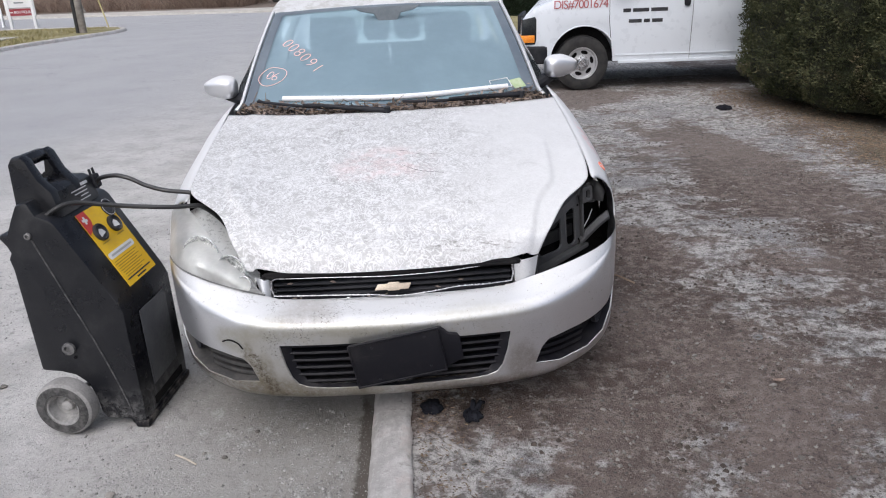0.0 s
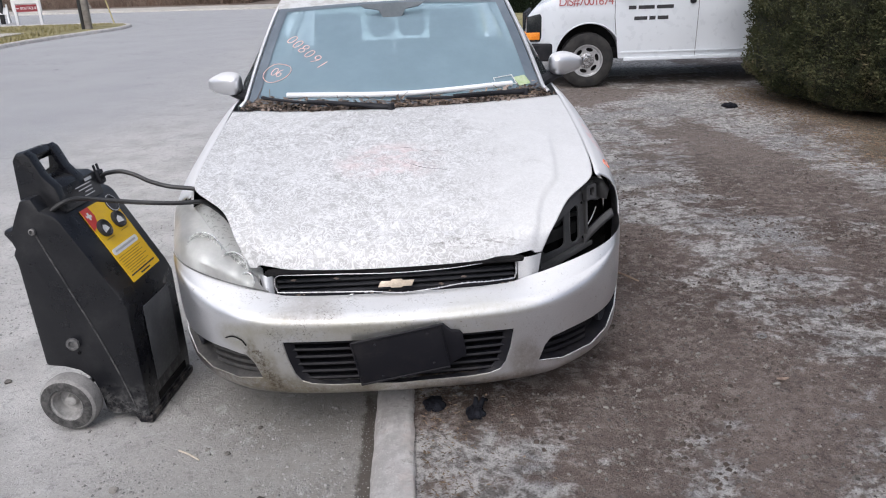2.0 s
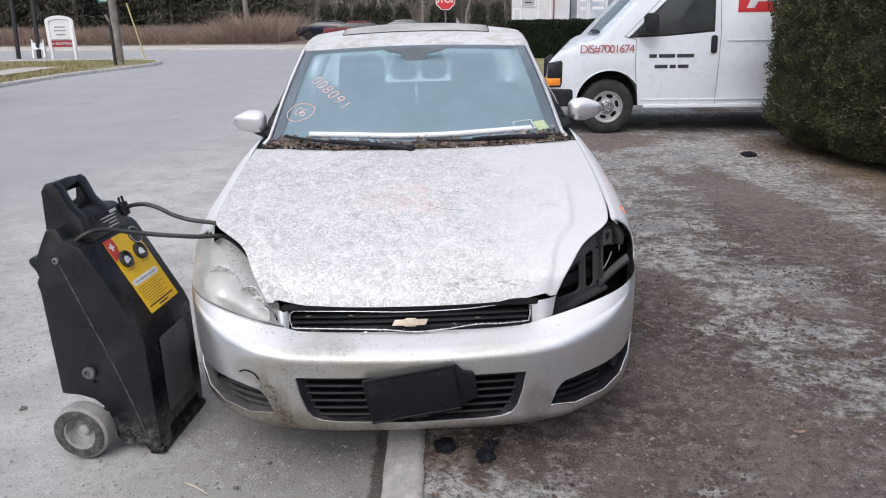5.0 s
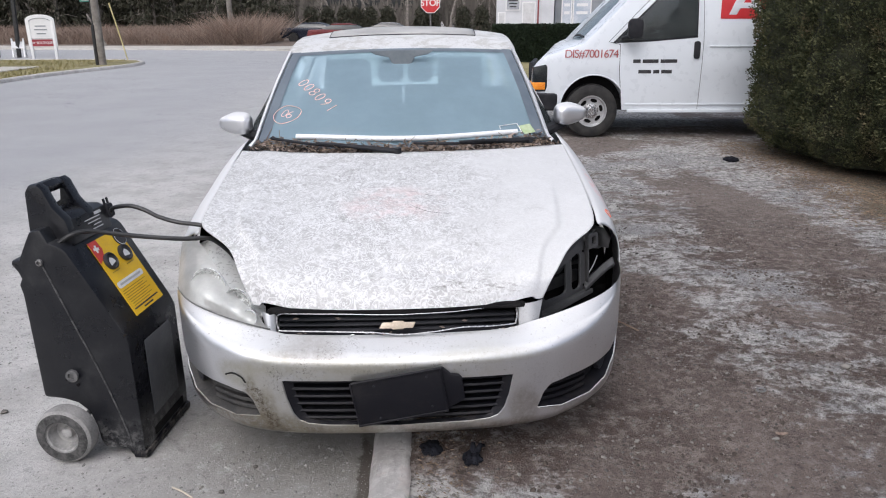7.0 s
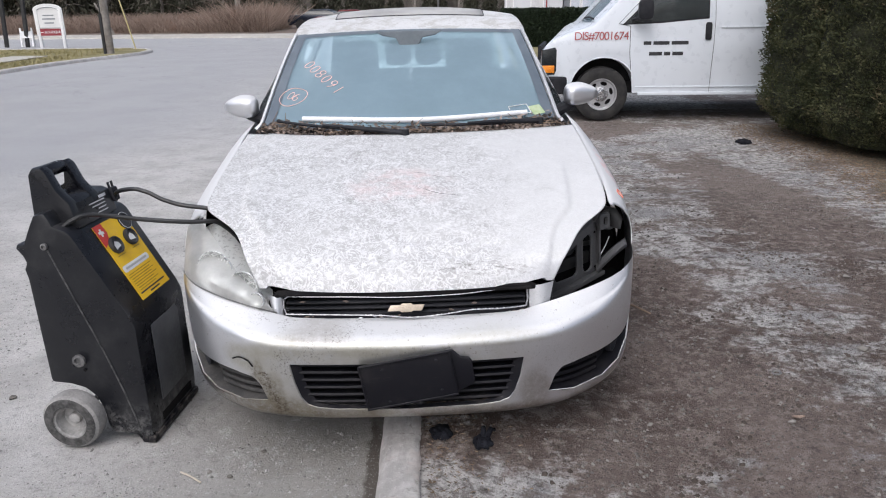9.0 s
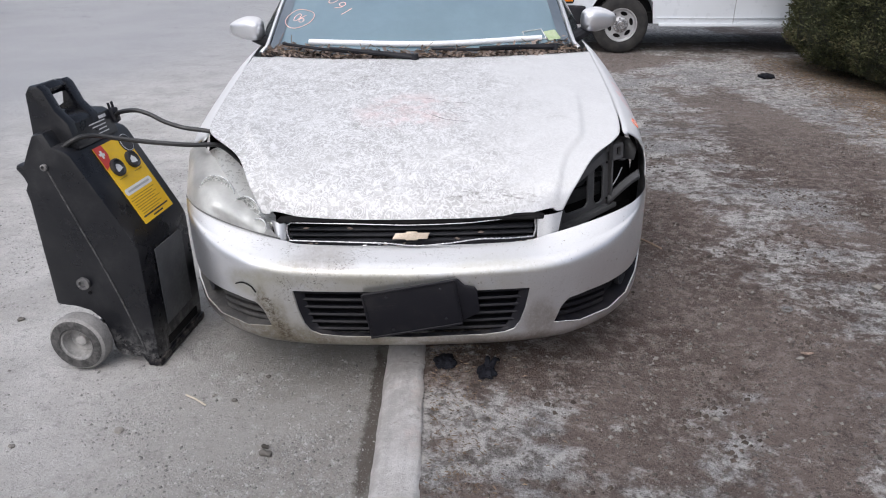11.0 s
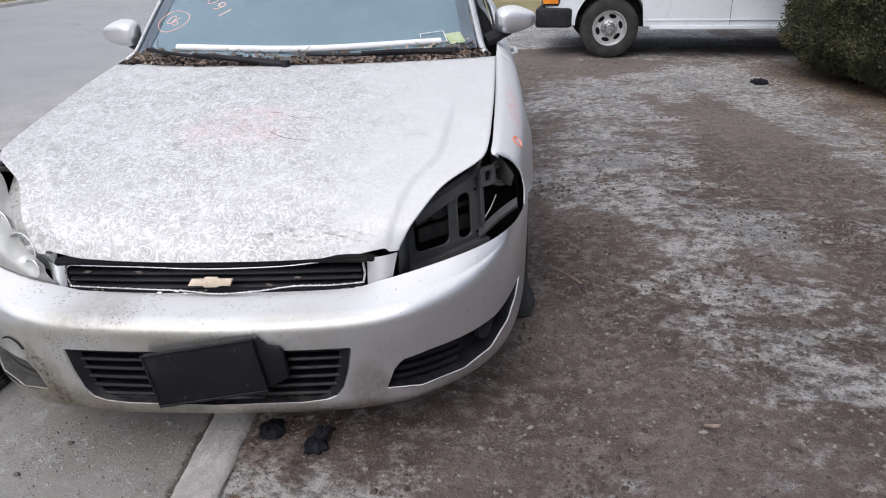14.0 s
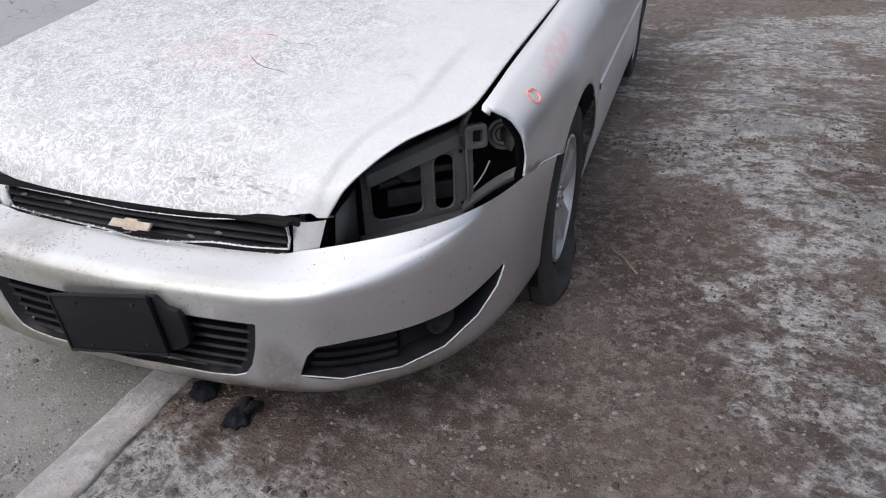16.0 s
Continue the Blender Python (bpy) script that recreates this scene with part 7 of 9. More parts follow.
    skin([(x + 2.172, z + 1.205) for x, z in rounded(0.080, 0.225, 0.03, 3)], "door_handle", TRIM, 0.012, 0.02, door, "black door handle")
    b = bmesh.new()
    slab(b, rounded(0.19, 0.25, 0.06, 4), 0.10, pose(1.29, -0.16, 1.485, 90, 0, 0), 0.025)
    mir = part("mirror", b, TRIM, van, "black door mirror")
    b = bmesh.new()
    tube(b, [(1.18, 0.06, 1.35), (1.22, -0.10, 1.38), (1.29, -0.20, 1.40)], 0.028, 8)
    part("mirror_arm", b, TRIM, mir)
    # lower crease line and sill
    skin([(1.25, 0.485), (3.80, 0.485), (3.80, 0.500), (1.25, 0.500)], "body_crease", VAN_WHITE, 0.008, 0.012)
    skin([(2.34, 1.245), (5.5, 1.245), (5.5, 1.262), (2.34, 1.262)], "body_crease", VAN_WHITE, 0.006, 0.010)
    skin([(1.30, 0.385), (3.86, 0.385), (3.86, 0.425), (1.30, 0.425)], "sill", VAN_WHITE, -0.004, 0.03)
    # arch lip
    b = bmesh.new()
    tube(b, [(0.83 + 0.45 * math.cos(a), 0.0, 0.435 + 0.45 * math.sin(a)) for a in np.linspace(0.0, math.pi, 24)], 0.009, 8)
    part("arch_lip", b, VAN_WHITE, van)
    b = bmesh.new()
    slab(b, [(0.39, 0.40), (1.27, 0.40)] + arch(0.83, 0.44)[1:-1], 0.9, pose(0, 0.25, 0) @ up)
    part("wheel_housing", b, VOID, van)
    b = bmesh.new()
    box(b, (5.0, 1.7, 0.14), pose(2.9, 1.0, 0.47))
    part("chassis", b, VOID, van)
    # windscreen
    b = bmesh.new()
    vs = [Vector((0.72 + 0.10 * ((y - 1.0) / 0.85) ** 2, y, 1.305)) for y in (0.14, 0.4, 0.7, 1.0, 1.3, 1.6, 1.86)], [Vector((1.32 + 0.10 * ((y - 1.0) / 0.85) ** 2, y, 1.905)) for y in (0.20, 0.44, 0.72, 1.0, 1.28, 1.56, 1.80)]
    rows = [[a.lerp(c, j / 6) + Vector((-0.035, 0, 0.02 + 0.012 * math.sin(math.pi * j / 6))) for a, c in zip(*vs)] for j in range(7)]
    sheet(b, rows)
    part("windscreen", b, VAN_GLASS, van, "sloping van windscreen", 0)
    b = bmesh.new()
    tube(b, [(0.70, 0.25, 1.37), (0.72, 0.7, 1.385), (0.70, 1.0, 1.37)], 0.014, 6)
    part("wiper", b, TRIM, van)
    # nose: lamp stack, grille, bumper
    b = bmesh.new()
    slab(b, [(0.0, 0.66), (0.19, 0.66), (0.21, 0.72), (0.21, 0.98), (0.19, 1.02), (0.02, 0.985)], 0.36, pose(-0.006, 0.045, 0) @ up, 0.012)
    lamp = part("headlamp", b, DARK_GLASS, van, "dark headlamp cluster")
    b = bmesh.new()
    box(b, (0.19, 0.30, 0.10), pose(0.085, 0.19, 0.735), 0.012)
    part("indicator", b, AMBER, lamp, "amber indicator lens")
    b = bmesh.new()
    box(b, (0.05, 1.2, 0.36), pose(0.10, 1.0, 0.84, 0, 0, -9), 0.015)
    part("grille", b, TRIM, van, "dark front grille")
    b = bmesh.new()
    box(b, (0.46, 1.98, 0.24), pose(0.13, 1.0, 0.52), 0.05, 3)
    for v in b.verts:
        v.co.x += 0.26 * step(v.co.y, 0.3, 2.0)
    part("bumper", b, TRIM, van, "dark grey front bumper")
    # lettering: red number on the wing, two unreadable black lines on the door, red panel on the flank
    flat = Matrix(((1, 0, 0, 0), (0, 0, -1, 0), (0, 1, 0, 0), (0, 0, 0, 1)))
    red = plain("faded_red_lettering", (0.33, 0.075, 0.08), (0.40, 0.11, 0.11), 0.6, 0, 8, 60, 0.02)
    words("DIS#7001674", 0.150, red, van, pose(0.78, -0.004, 1.155) @ flat, "lettering", "faded red lettering", 0.86)
    for z, x0, bits in ((1.062, 1.335, (0.10, 0.21, 0.22)), (0.925, 1.415, (0.17, 0.08, 0.14))):
        x = x0
        for w in bits:
            b = bmesh.new()
            box(b, (w, 0.003, 0.046), pose(x + w / 2, -0.0125, z))
            part("lettering_bar", b, BLACK_PRINT, van, "")
            x += w + 0.028
    z0 = 1.60
    skin([(2.455, z0), (3.9, z0), (3.9, 2.0), (2.455, 2.0)], "red_panel", SIGN_RED, 0.003, 0.003, van, "red painted panel with white shapes")
    skin([(2.56, z0 + 0.05), (2.66, z0 + 0.05), (2.84, 1.98), (2.70, 1.98)], "white_shape", VAN_WHITE, 0.006, 0.003)
    skin([(2.93, z0 + 0.05), (3.03, z0 + 0.05), (2.86, 1.98), (2.74, 1.98)], "white_shape", VAN_WHITE, 0.006, 0.003)
    skin([(2.64, z0 + 0.13), (2.96, z0 + 0.13), (2.94, z0 + 0.20), (2.66, z0 + 0.20)], "white_shape", VAN_WHITE, 0.007, 0.003)
    skin([(x + 2.98, z + 1.28) for x, z in rounded(0.07, 0.09, 0.02, 3)], "red_shape", SIGN_RED, 0.012, 0.003)
    # wheels
    for x, y in ((0.82, 0.13), (4.29, 0.13), (0.82, 1.87), (4.29, 1.87)):
        sg = -1 if y < 1 else 1
        m = pose(x, y, 0.395, 90 if sg < 0 else -90)
        b = bmesh.new()
        lathe(b, [(0.205, -0.10), (0.26, -0.115), (0.32, -0.112), (0.355, -0.09), (0.363, -0.04), (0.363, 0.04), (0.355, 0.09), (0.32, 0.112), (0.26, 0.115), (0.205, 0.10)], m, 48)
        w = part("tyre", b, RUBBER, van, "black van tyre")
        b = bmesh.new()
        lathe(b, [(0.208, 0.098), (0.212, 0.106), (0.198, 0.104), (0.190, 0.075), (0.178, 0.040)], m, 44)
        holes = []
        for k in range(6):
            a = 2 * math.pi * (k + 0.25) / 6
            holes.append([(0.143 * math.cos(a) + 0.026 * math.cos(a) * math.cos(t) - 0.050 * math.sin(a) * math.sin(t), 0.143 * math.sin(a) + 0.026 * math.sin(a) * math.cos(t) + 0.050 * math.cos(a) * math.sin(t)) for t in np.linspace(0, 2 * math.pi, 12, endpoint=False)])
        slab(b, [(0.186 * math.cos(t), 0.186 * math.sin(t)) for t in np.linspace(0, 2 * math.pi, 40, endpoint=False)], 0.012, m @ pose(0, 0, 0.050), 0, holes)
        r = part("rim", b, ALLOY, w, "silver steel rim with six long slots")
        b = bmesh.new()
        lathe(b, [(0.19, 0.0), (0.185, 0.02), (0.001, 0.022)], m, 24)
        part("brake_drum", b, VOID, w)
        b = bmesh.new()
        lathe(b, [(0.105, 0.060), (0.095, 0.078), (0.070, 0.082), (0.060, 0.11), (0.045, 0.125), (0.001, 0.127)], m, 30)
        for k in range(8):
            a = 2 * math.pi * k / 8 + 0.2
            cyl(b, 0.013, 0.012, 0.03, m @ pose(0.082 * math.cos(a), 0.082 * math.sin(a), 0.090), 6)
        part("hub_cap", b, CHROME, w, "bright hub with wheel nuts")
    return van


build_van()

# ---- planting ----
def leaves(rng, n, place, size, flat=0.0, spike=False):
    """Many small bent leaf sprays; place(rng) gives a point and an outward direction."""
    vs, fs = [], []
    for _ in range(n):
        p, out = place(rng)
        d = Vector((rng.gauss(0, 1), rng.gauss(0, 1), rng.gauss(0, 0.8))).normalized()
        d = (d + out * 0.9 + Vector((0, 0, flat))).normalized()
        side = d.cross(Vector((rng.gauss(0, 1), rng.gauss(0, 1), rng.gauss(0, 1)))).normalized()
        s = size * rng.uniform(0.55, 1.35)
        k = len(vs)
        w = 0.20 if spike else 0.36
        vs += [p, p + d * s * 0.55 + side * s * w, p + d * s, p + d * s * 0.55 - side * s * w]
        fs.append((k, k + 1, k + 2, k + 3))
    me = bpy.data.meshes.new("leaves")
    me.from_pydata([tuple(v) for v in vs], [], fs)
    return me


def child(name, me, mat, parent, label=""):
    me.materials.clear()
    me.materials.append(mat)
    ob = new(name, me)
    ob.parent = parent
    return tagged(ob, label)


def build_hedge():
    """The tall conifer hedge at the yard's edge: a row of upright bushes grown together."""
    rng = random.Random(11)
    spots = [(5.00, 6.15, 0.90, 2.9), (5.12, 5.35, 0.90, 2.8), (5.42, 4.50, 0.90, 2.8), (6.1, 6.3, 1.0, 3.0), (6.3, 5.2, 1.0, 2.9), (7.4, 5.7, 1.1, 3.0), (5.8, 3.6, 0.95, 2.8), (6.9, 4.1, 1.1, 2.9)]
    for i, (x, y, r, h) in enumerate(spots):
        gz = dirt_height(x, y)
        t = thing("hedge_bush", pose(x, y, gz), "dense dark green conifer hedge bush with brown patches", "bush", "conifer hedge")
        bm = bmesh.new()
        tube(bm, [(0, 0, -0.05), (0.03, 0.02, 0.4), (0.0, 0.0, 1.2), (0, 0, h * 0.8)], [0.09, 0.075, 0.06, 0.02], 8)
        for k in range(7):
            a = k * 2.4
            z0 = 0.15 + 0.22 * k
            tube(bm, [(0, 0, z0), (0.4 * r * math.cos(a), 0.4 * r * math.sin(a), z0 + 0.12), (0.75 * r * math.cos(a), 0.75 * r * math.sin(a), z0 + 0.2)], [0.03, 0.02, 0.008], 5)
        part("trunk", bm, BARK, t)

        def radius(z, a):
            k = z / h
            base = r * (0.80 + 0.35 * step(k, 0.0, 0.16)) * (1 - step(k, 0.78, 1.15) * 0.7)
            return base * (1 + 0.13 * noise.noise(Vector((math.cos(a) * 1.7 + i * 5, math.sin(a) * 1.7, z * 1.6))) + 0.08 * noise.noise(Vector((math.cos(a) * 5 + i, math.sin(a) * 5, z * 5))))
        # dark ragged core; its colour stands for the shade deep in the hedge
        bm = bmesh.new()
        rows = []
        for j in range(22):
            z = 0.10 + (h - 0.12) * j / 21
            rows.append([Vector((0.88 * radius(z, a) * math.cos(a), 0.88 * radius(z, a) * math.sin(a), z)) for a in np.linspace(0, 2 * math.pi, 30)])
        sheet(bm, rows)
        part("dark_core", bm, HEDGE_SHADE, t, "", 0)

        def place(g):
            z = 0.07 + 0.10 * g.random() + (h - 0.14) * g.random() ** 0.95
            a = g.uniform(0, 2 * math.pi)
            knot = noise.noise(Vector((math.cos(a) * r * 7 + i, math.sin(a) * r * 7, z * 6)))
            if knot < -0.12 and g.random() < 0.75:
                z, a = 0.14 + (h - 0.14) * g.random(), g.uniform(0, 2 * math.pi)
                knot = noise.noise(Vector((math.cos(a) * r * 7 + i, math.sin(a) * r * 7, z * 6)))
            rr = radius(z, a) * (g.uniform(0.86, 0.98) + 0.06 * knot)
            o = Vector((math.cos(a), math.sin(a), 0.25))
            return Vector((rr * math.cos(a), rr * math.sin(a), z)), o
        near = i in (0, 1, 2)
        child("crown", leaves(rng, 95000 if near else 6000, place, 0.034 if near else 0.10, 0.35, True), HEDGE_LEAF, t)


build_hedge()


def build_box_hedge():
    rng = random.Random(12)
    t = thing("clipped_hedge", pose(4.95, 25.0, -0.20), "low clipped dark green hedge before the building", "hedge")
    bm = bmesh.new()
    box(bm, (4.5, 0.9, 1.26), pose(0, 0, 0.76), 0.10)
    part("dark_core", bm, BOX_LEAF, t)

    def place(g):
        f = g.random()
        x = g.uniform(-2.3, 2.3)
        if f < 0.55:
            return Vector((x, -0.47 + g.uniform(-0.03, 0.03), 0.14 + 1.28 * g.random())), Vector((0, -1, 0.2))
        if f < 0.8:
            return Vector((x, g.uniform(-0.47, 0.47), 1.32 + 0.12 * g.random() ** 0.6 + 0.03 * noise.noise(Vector((x * 3, 0, 0))))), Vector((0, 0, 1))
        return Vector((-2.28, g.uniform(-0.47, 0.47), 0.14 + 1.28 * g.random())), Vector((-1, 0, 0.2))
    child("crown", leaves(rng, 13000, place, 0.07, 0.2), BOX_LEAF, t)


build_box_hedge()


def evergreen(rng, h, w):
    t = thing("evergreen_tree", pose(0, 0, 0), "tall dark evergreen tree beyond the junction", "tree", "evergreen row")
    bm = bmesh.new()
    tube(bm, [(0, 0, -0.1), (0.05, 0, h * 0.4), (0, 0, h)], [0.20, 0.13, 0.03], 7)
    for k in range(16):
        a, z = k * 2.399, 0.6 + (h - 1.2) * k / 16
        rr = w * (1 - z / h) ** 0.6
        tube(bm, [(0, 0, z), (rr * 0.5 * math.cos(a), rr * 0.5 * math.sin(a), z + 0.1), (rr * math.cos(a), rr * math.sin(a), z - 0.05)], [0.05, 0.03, 0.01], 4)
    part("trunk", bm, BARK, t)
    lobes = [(rng.uniform(0, 6.28), rng.uniform(0.3, h * 0.96)) for _ in range(90)]

    def place(g):
        a, z = g.choice(lobes)
        rr = w * (1 - z / h) ** 0.55 * (0.45 + 0.55 * g.random())
        c = Vector((rr * math.cos(a), rr * math.sin(a), z))
        return c + Vector((g.gauss(0, 0.22), g.gauss(0, 0.22), g.gauss(0, 0.20))), Vector((math.cos(a), math.sin(a), -0.1))
    child("crown", leaves(rng, 4200, place, 0.30, -1.3, True), FIR_LEAF, t)
    return t


def bare_tree(rng, h):
    t = thing("bare_tree", pose(0, 0, 0), "leafless grey winter tree beyond the junction", "tree", "bare winter trees")
    bm = bmesh.new()

    def grow(p, d, length, r, level):
        pts, q = [p], p
        dirn = d
        for _ in range(3):
            dirn = (dirn + Vector((rng.gauss(0, 0.12), rng.gauss(0, 0.12), 0.06))).normalized()
            q = q + dirn * length / 3
            pts.append(q)
        tube(bm, pts, [r, r * 0.85, r * 0.7, r * 0.55], 6 if level < 2 else 4, False)
        if level == 4:
            return
        for k in range(3 if level < 3 else 2):
            a = rng.uniform(0, 6.28)
            side = Vector((math.cos(a), math.sin(a), rng.uniform(-0.1, 0.5)))
            grow(pts[rng.choice((2, 3, 3))], (dirn * 0.9 + side * 0.75).normalized(), length * rng.uniform(0.55, 0.75), r * 0.5, level + 1)
    grow(Vector((0, 0, -0.1)), Vector((0, 0, 1)), h * 0.42, h * 0.016, 0)
    part("trunk", bm, BARK, t, "", 0)
    return t


def build_woods():
    rng = random.Random(21)
    firs = [evergreen(random.Random(30 + k), (8.5, 10.0, 7.5)[k], (1.7, 2.0, 1.5)[k]) for k in range(3)]
    for k in range(38):
        x = -60 + k * 1.28 + rng.uniform(-0.5, 0.5)
        y = 60 + rng.uniform(-1.5, 5)
        m = pose(x, y, -0.06, 0, 0, rng.uniform(0, 360)) @ Matrix.Scale(rng.uniform(0.8, 1.25), 4)
        if k < 3:
            firs[k].matrix_basis = m
        else:
            src = firs[k % 3]
            c = copy_thing(src, m)
            c.scale = [rng.uniform(0.8, 1.25)] * 3
    small = evergreen(random.Random(77), 2.4, 0.6)
    small.matrix_basis = pose(-8.0, 76, -0.06)
    tagged(small, "young dark evergreen at the wood's edge")
    for k in range(11):
        copy_thing(small, pose(-12.5 + k * 2.4 + rng.uniform(-0.9, 0.9), 77 + rng.uniform(-1, 3), -0.06, 0, 0, rng.uniform(0, 360)))
    trees = [bare_tree(random.Random(50 + k), (10, 12, 9)[k]) for k in range(3)]
    for k in range(44):
        x = -34 + k * 1.5 + rng.uniform(-0.7, 0.7)
        y = (78 if x > -12 else 66) + rng.uniform(0, 14)
        m = pose(x, y, -0.06, 0, 0, rng.uniform(0, 360))
        if k < 3:
            trees[k].matrix_basis = m
        else:
            copy_thing(trees[k % 3], m)
    # the far wood behind, one ragged mass of bare stems and dark crowns
    vs, fs = [], []
    for _ in range(14000):
        x, y = rng.uniform(-110, 70), rng.uniform(90, 115)
        z = abs(rng.gauss(0, 1.3 if -15 < x < -1 else 3.2))
        a, hh, w = rng.uniform(-0.25, 0.25), rng.uniform(0.6, 1.4) if -15 < x < -1 else rng.uniform(1.0, 3.6), rng.uniform(0.05, 0.35)
        i = len(vs)
        vs += [(x - w, y, z), (x + w, y, z), (x + a * hh, y, z + hh)]
        fs.append((i, i + 1, i + 2))
    me = bpy.data.meshes.new("far_wood")
    me.from_pydata(vs, [], fs)
    me.materials.append(leaf_material("far_wood", (0.08, 0.07, 0.062), (0.15, 0.135, 0.118), (0.06, 0.06, 0.046)))
    tagged(new("far_wood", me), "grey-brown far winter wood", "woods", kind="stuff")
    # dry brush between road and wood
    vs, fs = [], []
    for _ in range(75000):
        x = rng.uniform(-60, -9.2)
        y = rng.uniform(40.6, 48) + 0.2 * max(-11 - x, 0)
        top = 1.12 + 0.4 * noise.noise(Vector((x * 0.35, y * 0.3, 0))) + 0.8 * math.exp(-(((x + 10.6) / 2.2) ** 2))
        h = top * rng.uniform(0.3, 1.0)
        a, w = rng.uniform(0, 6.28), rng.uniform(0.007, 0.018)
        lean = Vector((rng.gauss(0, 0.5), rng.gauss(0, 0.5), 1)) * h
        i = len(vs)
        dx, dy = w * math.cos(a), w * math.sin(a)
        vs += [(x - dx, y - dy, -0.08), (x + dx, y + dy, -0.08), (x + lean.x * 0.84 + dx * 0.8, y + lean.y * 0.84, h * 0.7), (x + lean.x * 1.2, y + lean.y * 1.2, h)]
        fs.append((i, i + 1, i + 2, i + 3))
    me = bpy.data.meshes.new("dry_brush")
    me.from_pydata(vs, [], fs)
    me.materials.append(BRUSH)
    tagged(new("dry_brush", me), "tall reddish-brown dry winter brush", "brush", kind="stuff")


build_woods()


# ---- street furniture across the junction ----
def build_sign():
    s = thing("boutique_sign", pose(-15.73, 29.3, -0.18, 0, 0, 8), "white arched shop sign on two posts in grass", "sign")
    for x in (-0.46, 0.46):
        bm = bmesh.new()
        box(bm, (0.11, 0.11, 1.72), pose(x, 0, 0.82), 0.01)
        part("post", bm, WHITE_WALL, s, "white post")
    bm = bmesh.new()
    out = [(-0.56, 0.62), (0.56, 0.62), (0.56, 1.66)] + [(0.56 * math.cos(t), 1.66 + 0.22 * math.sin(t)) for t in np.linspace(0.15, math.pi - 0.15, 14)] + [(-0.56, 1.66)]
    slab(bm, out, 0.06, face_on((0, 0.03, 0), (1, 0, 0), (0, 0, 1)), 0.01)
    board = part("board", bm, WHITE_WALL, s, "white arched board")
    bm = bmesh.new()
    tube(bm, [(x, -0.045, z) for x, z in [(-0.42, 0.92), (0.42, 0.92), (0.42, 1.58)] + [(0.42 * math.cos(t), 1.58 + 0.16 * math.sin(t)) for t in np.linspace(0.2, math.pi - 0.2, 10)] + [(-0.42, 1.58), (-0.42, 0.92)]], 0.010, 5)
    part("border_line", bm, GREY_SIDING, board)
    bm = bmesh.new()
    box(bm, (0.80, 0.03, 0.27), pose(0, -0.045, 0.755))
    part("red_band", bm, plain("dark_red_band", (0.24, 0.03, 0.04), (0.30, 0.045, 0.055), 0.6), s, "dark red lower band")
    words("BOUTIQUE", 0.138, WHITE_PRINT, s, pose(0.08, -0.062, 0.755) @ Matrix(((1, 0, 0, 0), (0, 0, -1, 0), (0, 1, 0, 0), (0, 0, 0, 1))), "lettering", "white lettering", 0.88)
    bm = bmesh.new()
    box(bm, (0.12, 0.006, 0.03), pose(-0.34, -0.063, 0.755))
    part("arrow", bm, WHITE_PRINT, s)
    for z, w in ((1.42, 0.42), (1.28, 0.5), (1.12, 0.36)):
        bm = bmesh.new()
        box(bm, (w, 0.006, 0.05), pose(0, -0.033, z))
        part("lettering_bar", bm, GREY_SIDING, board)


build_sign()


def pole(name, label, points, radii, mat, cat="pole"):
    bm = bmesh.new()
    tube(bm, points, radii, 12)
    return solo(name, bm, mat, label, cat)


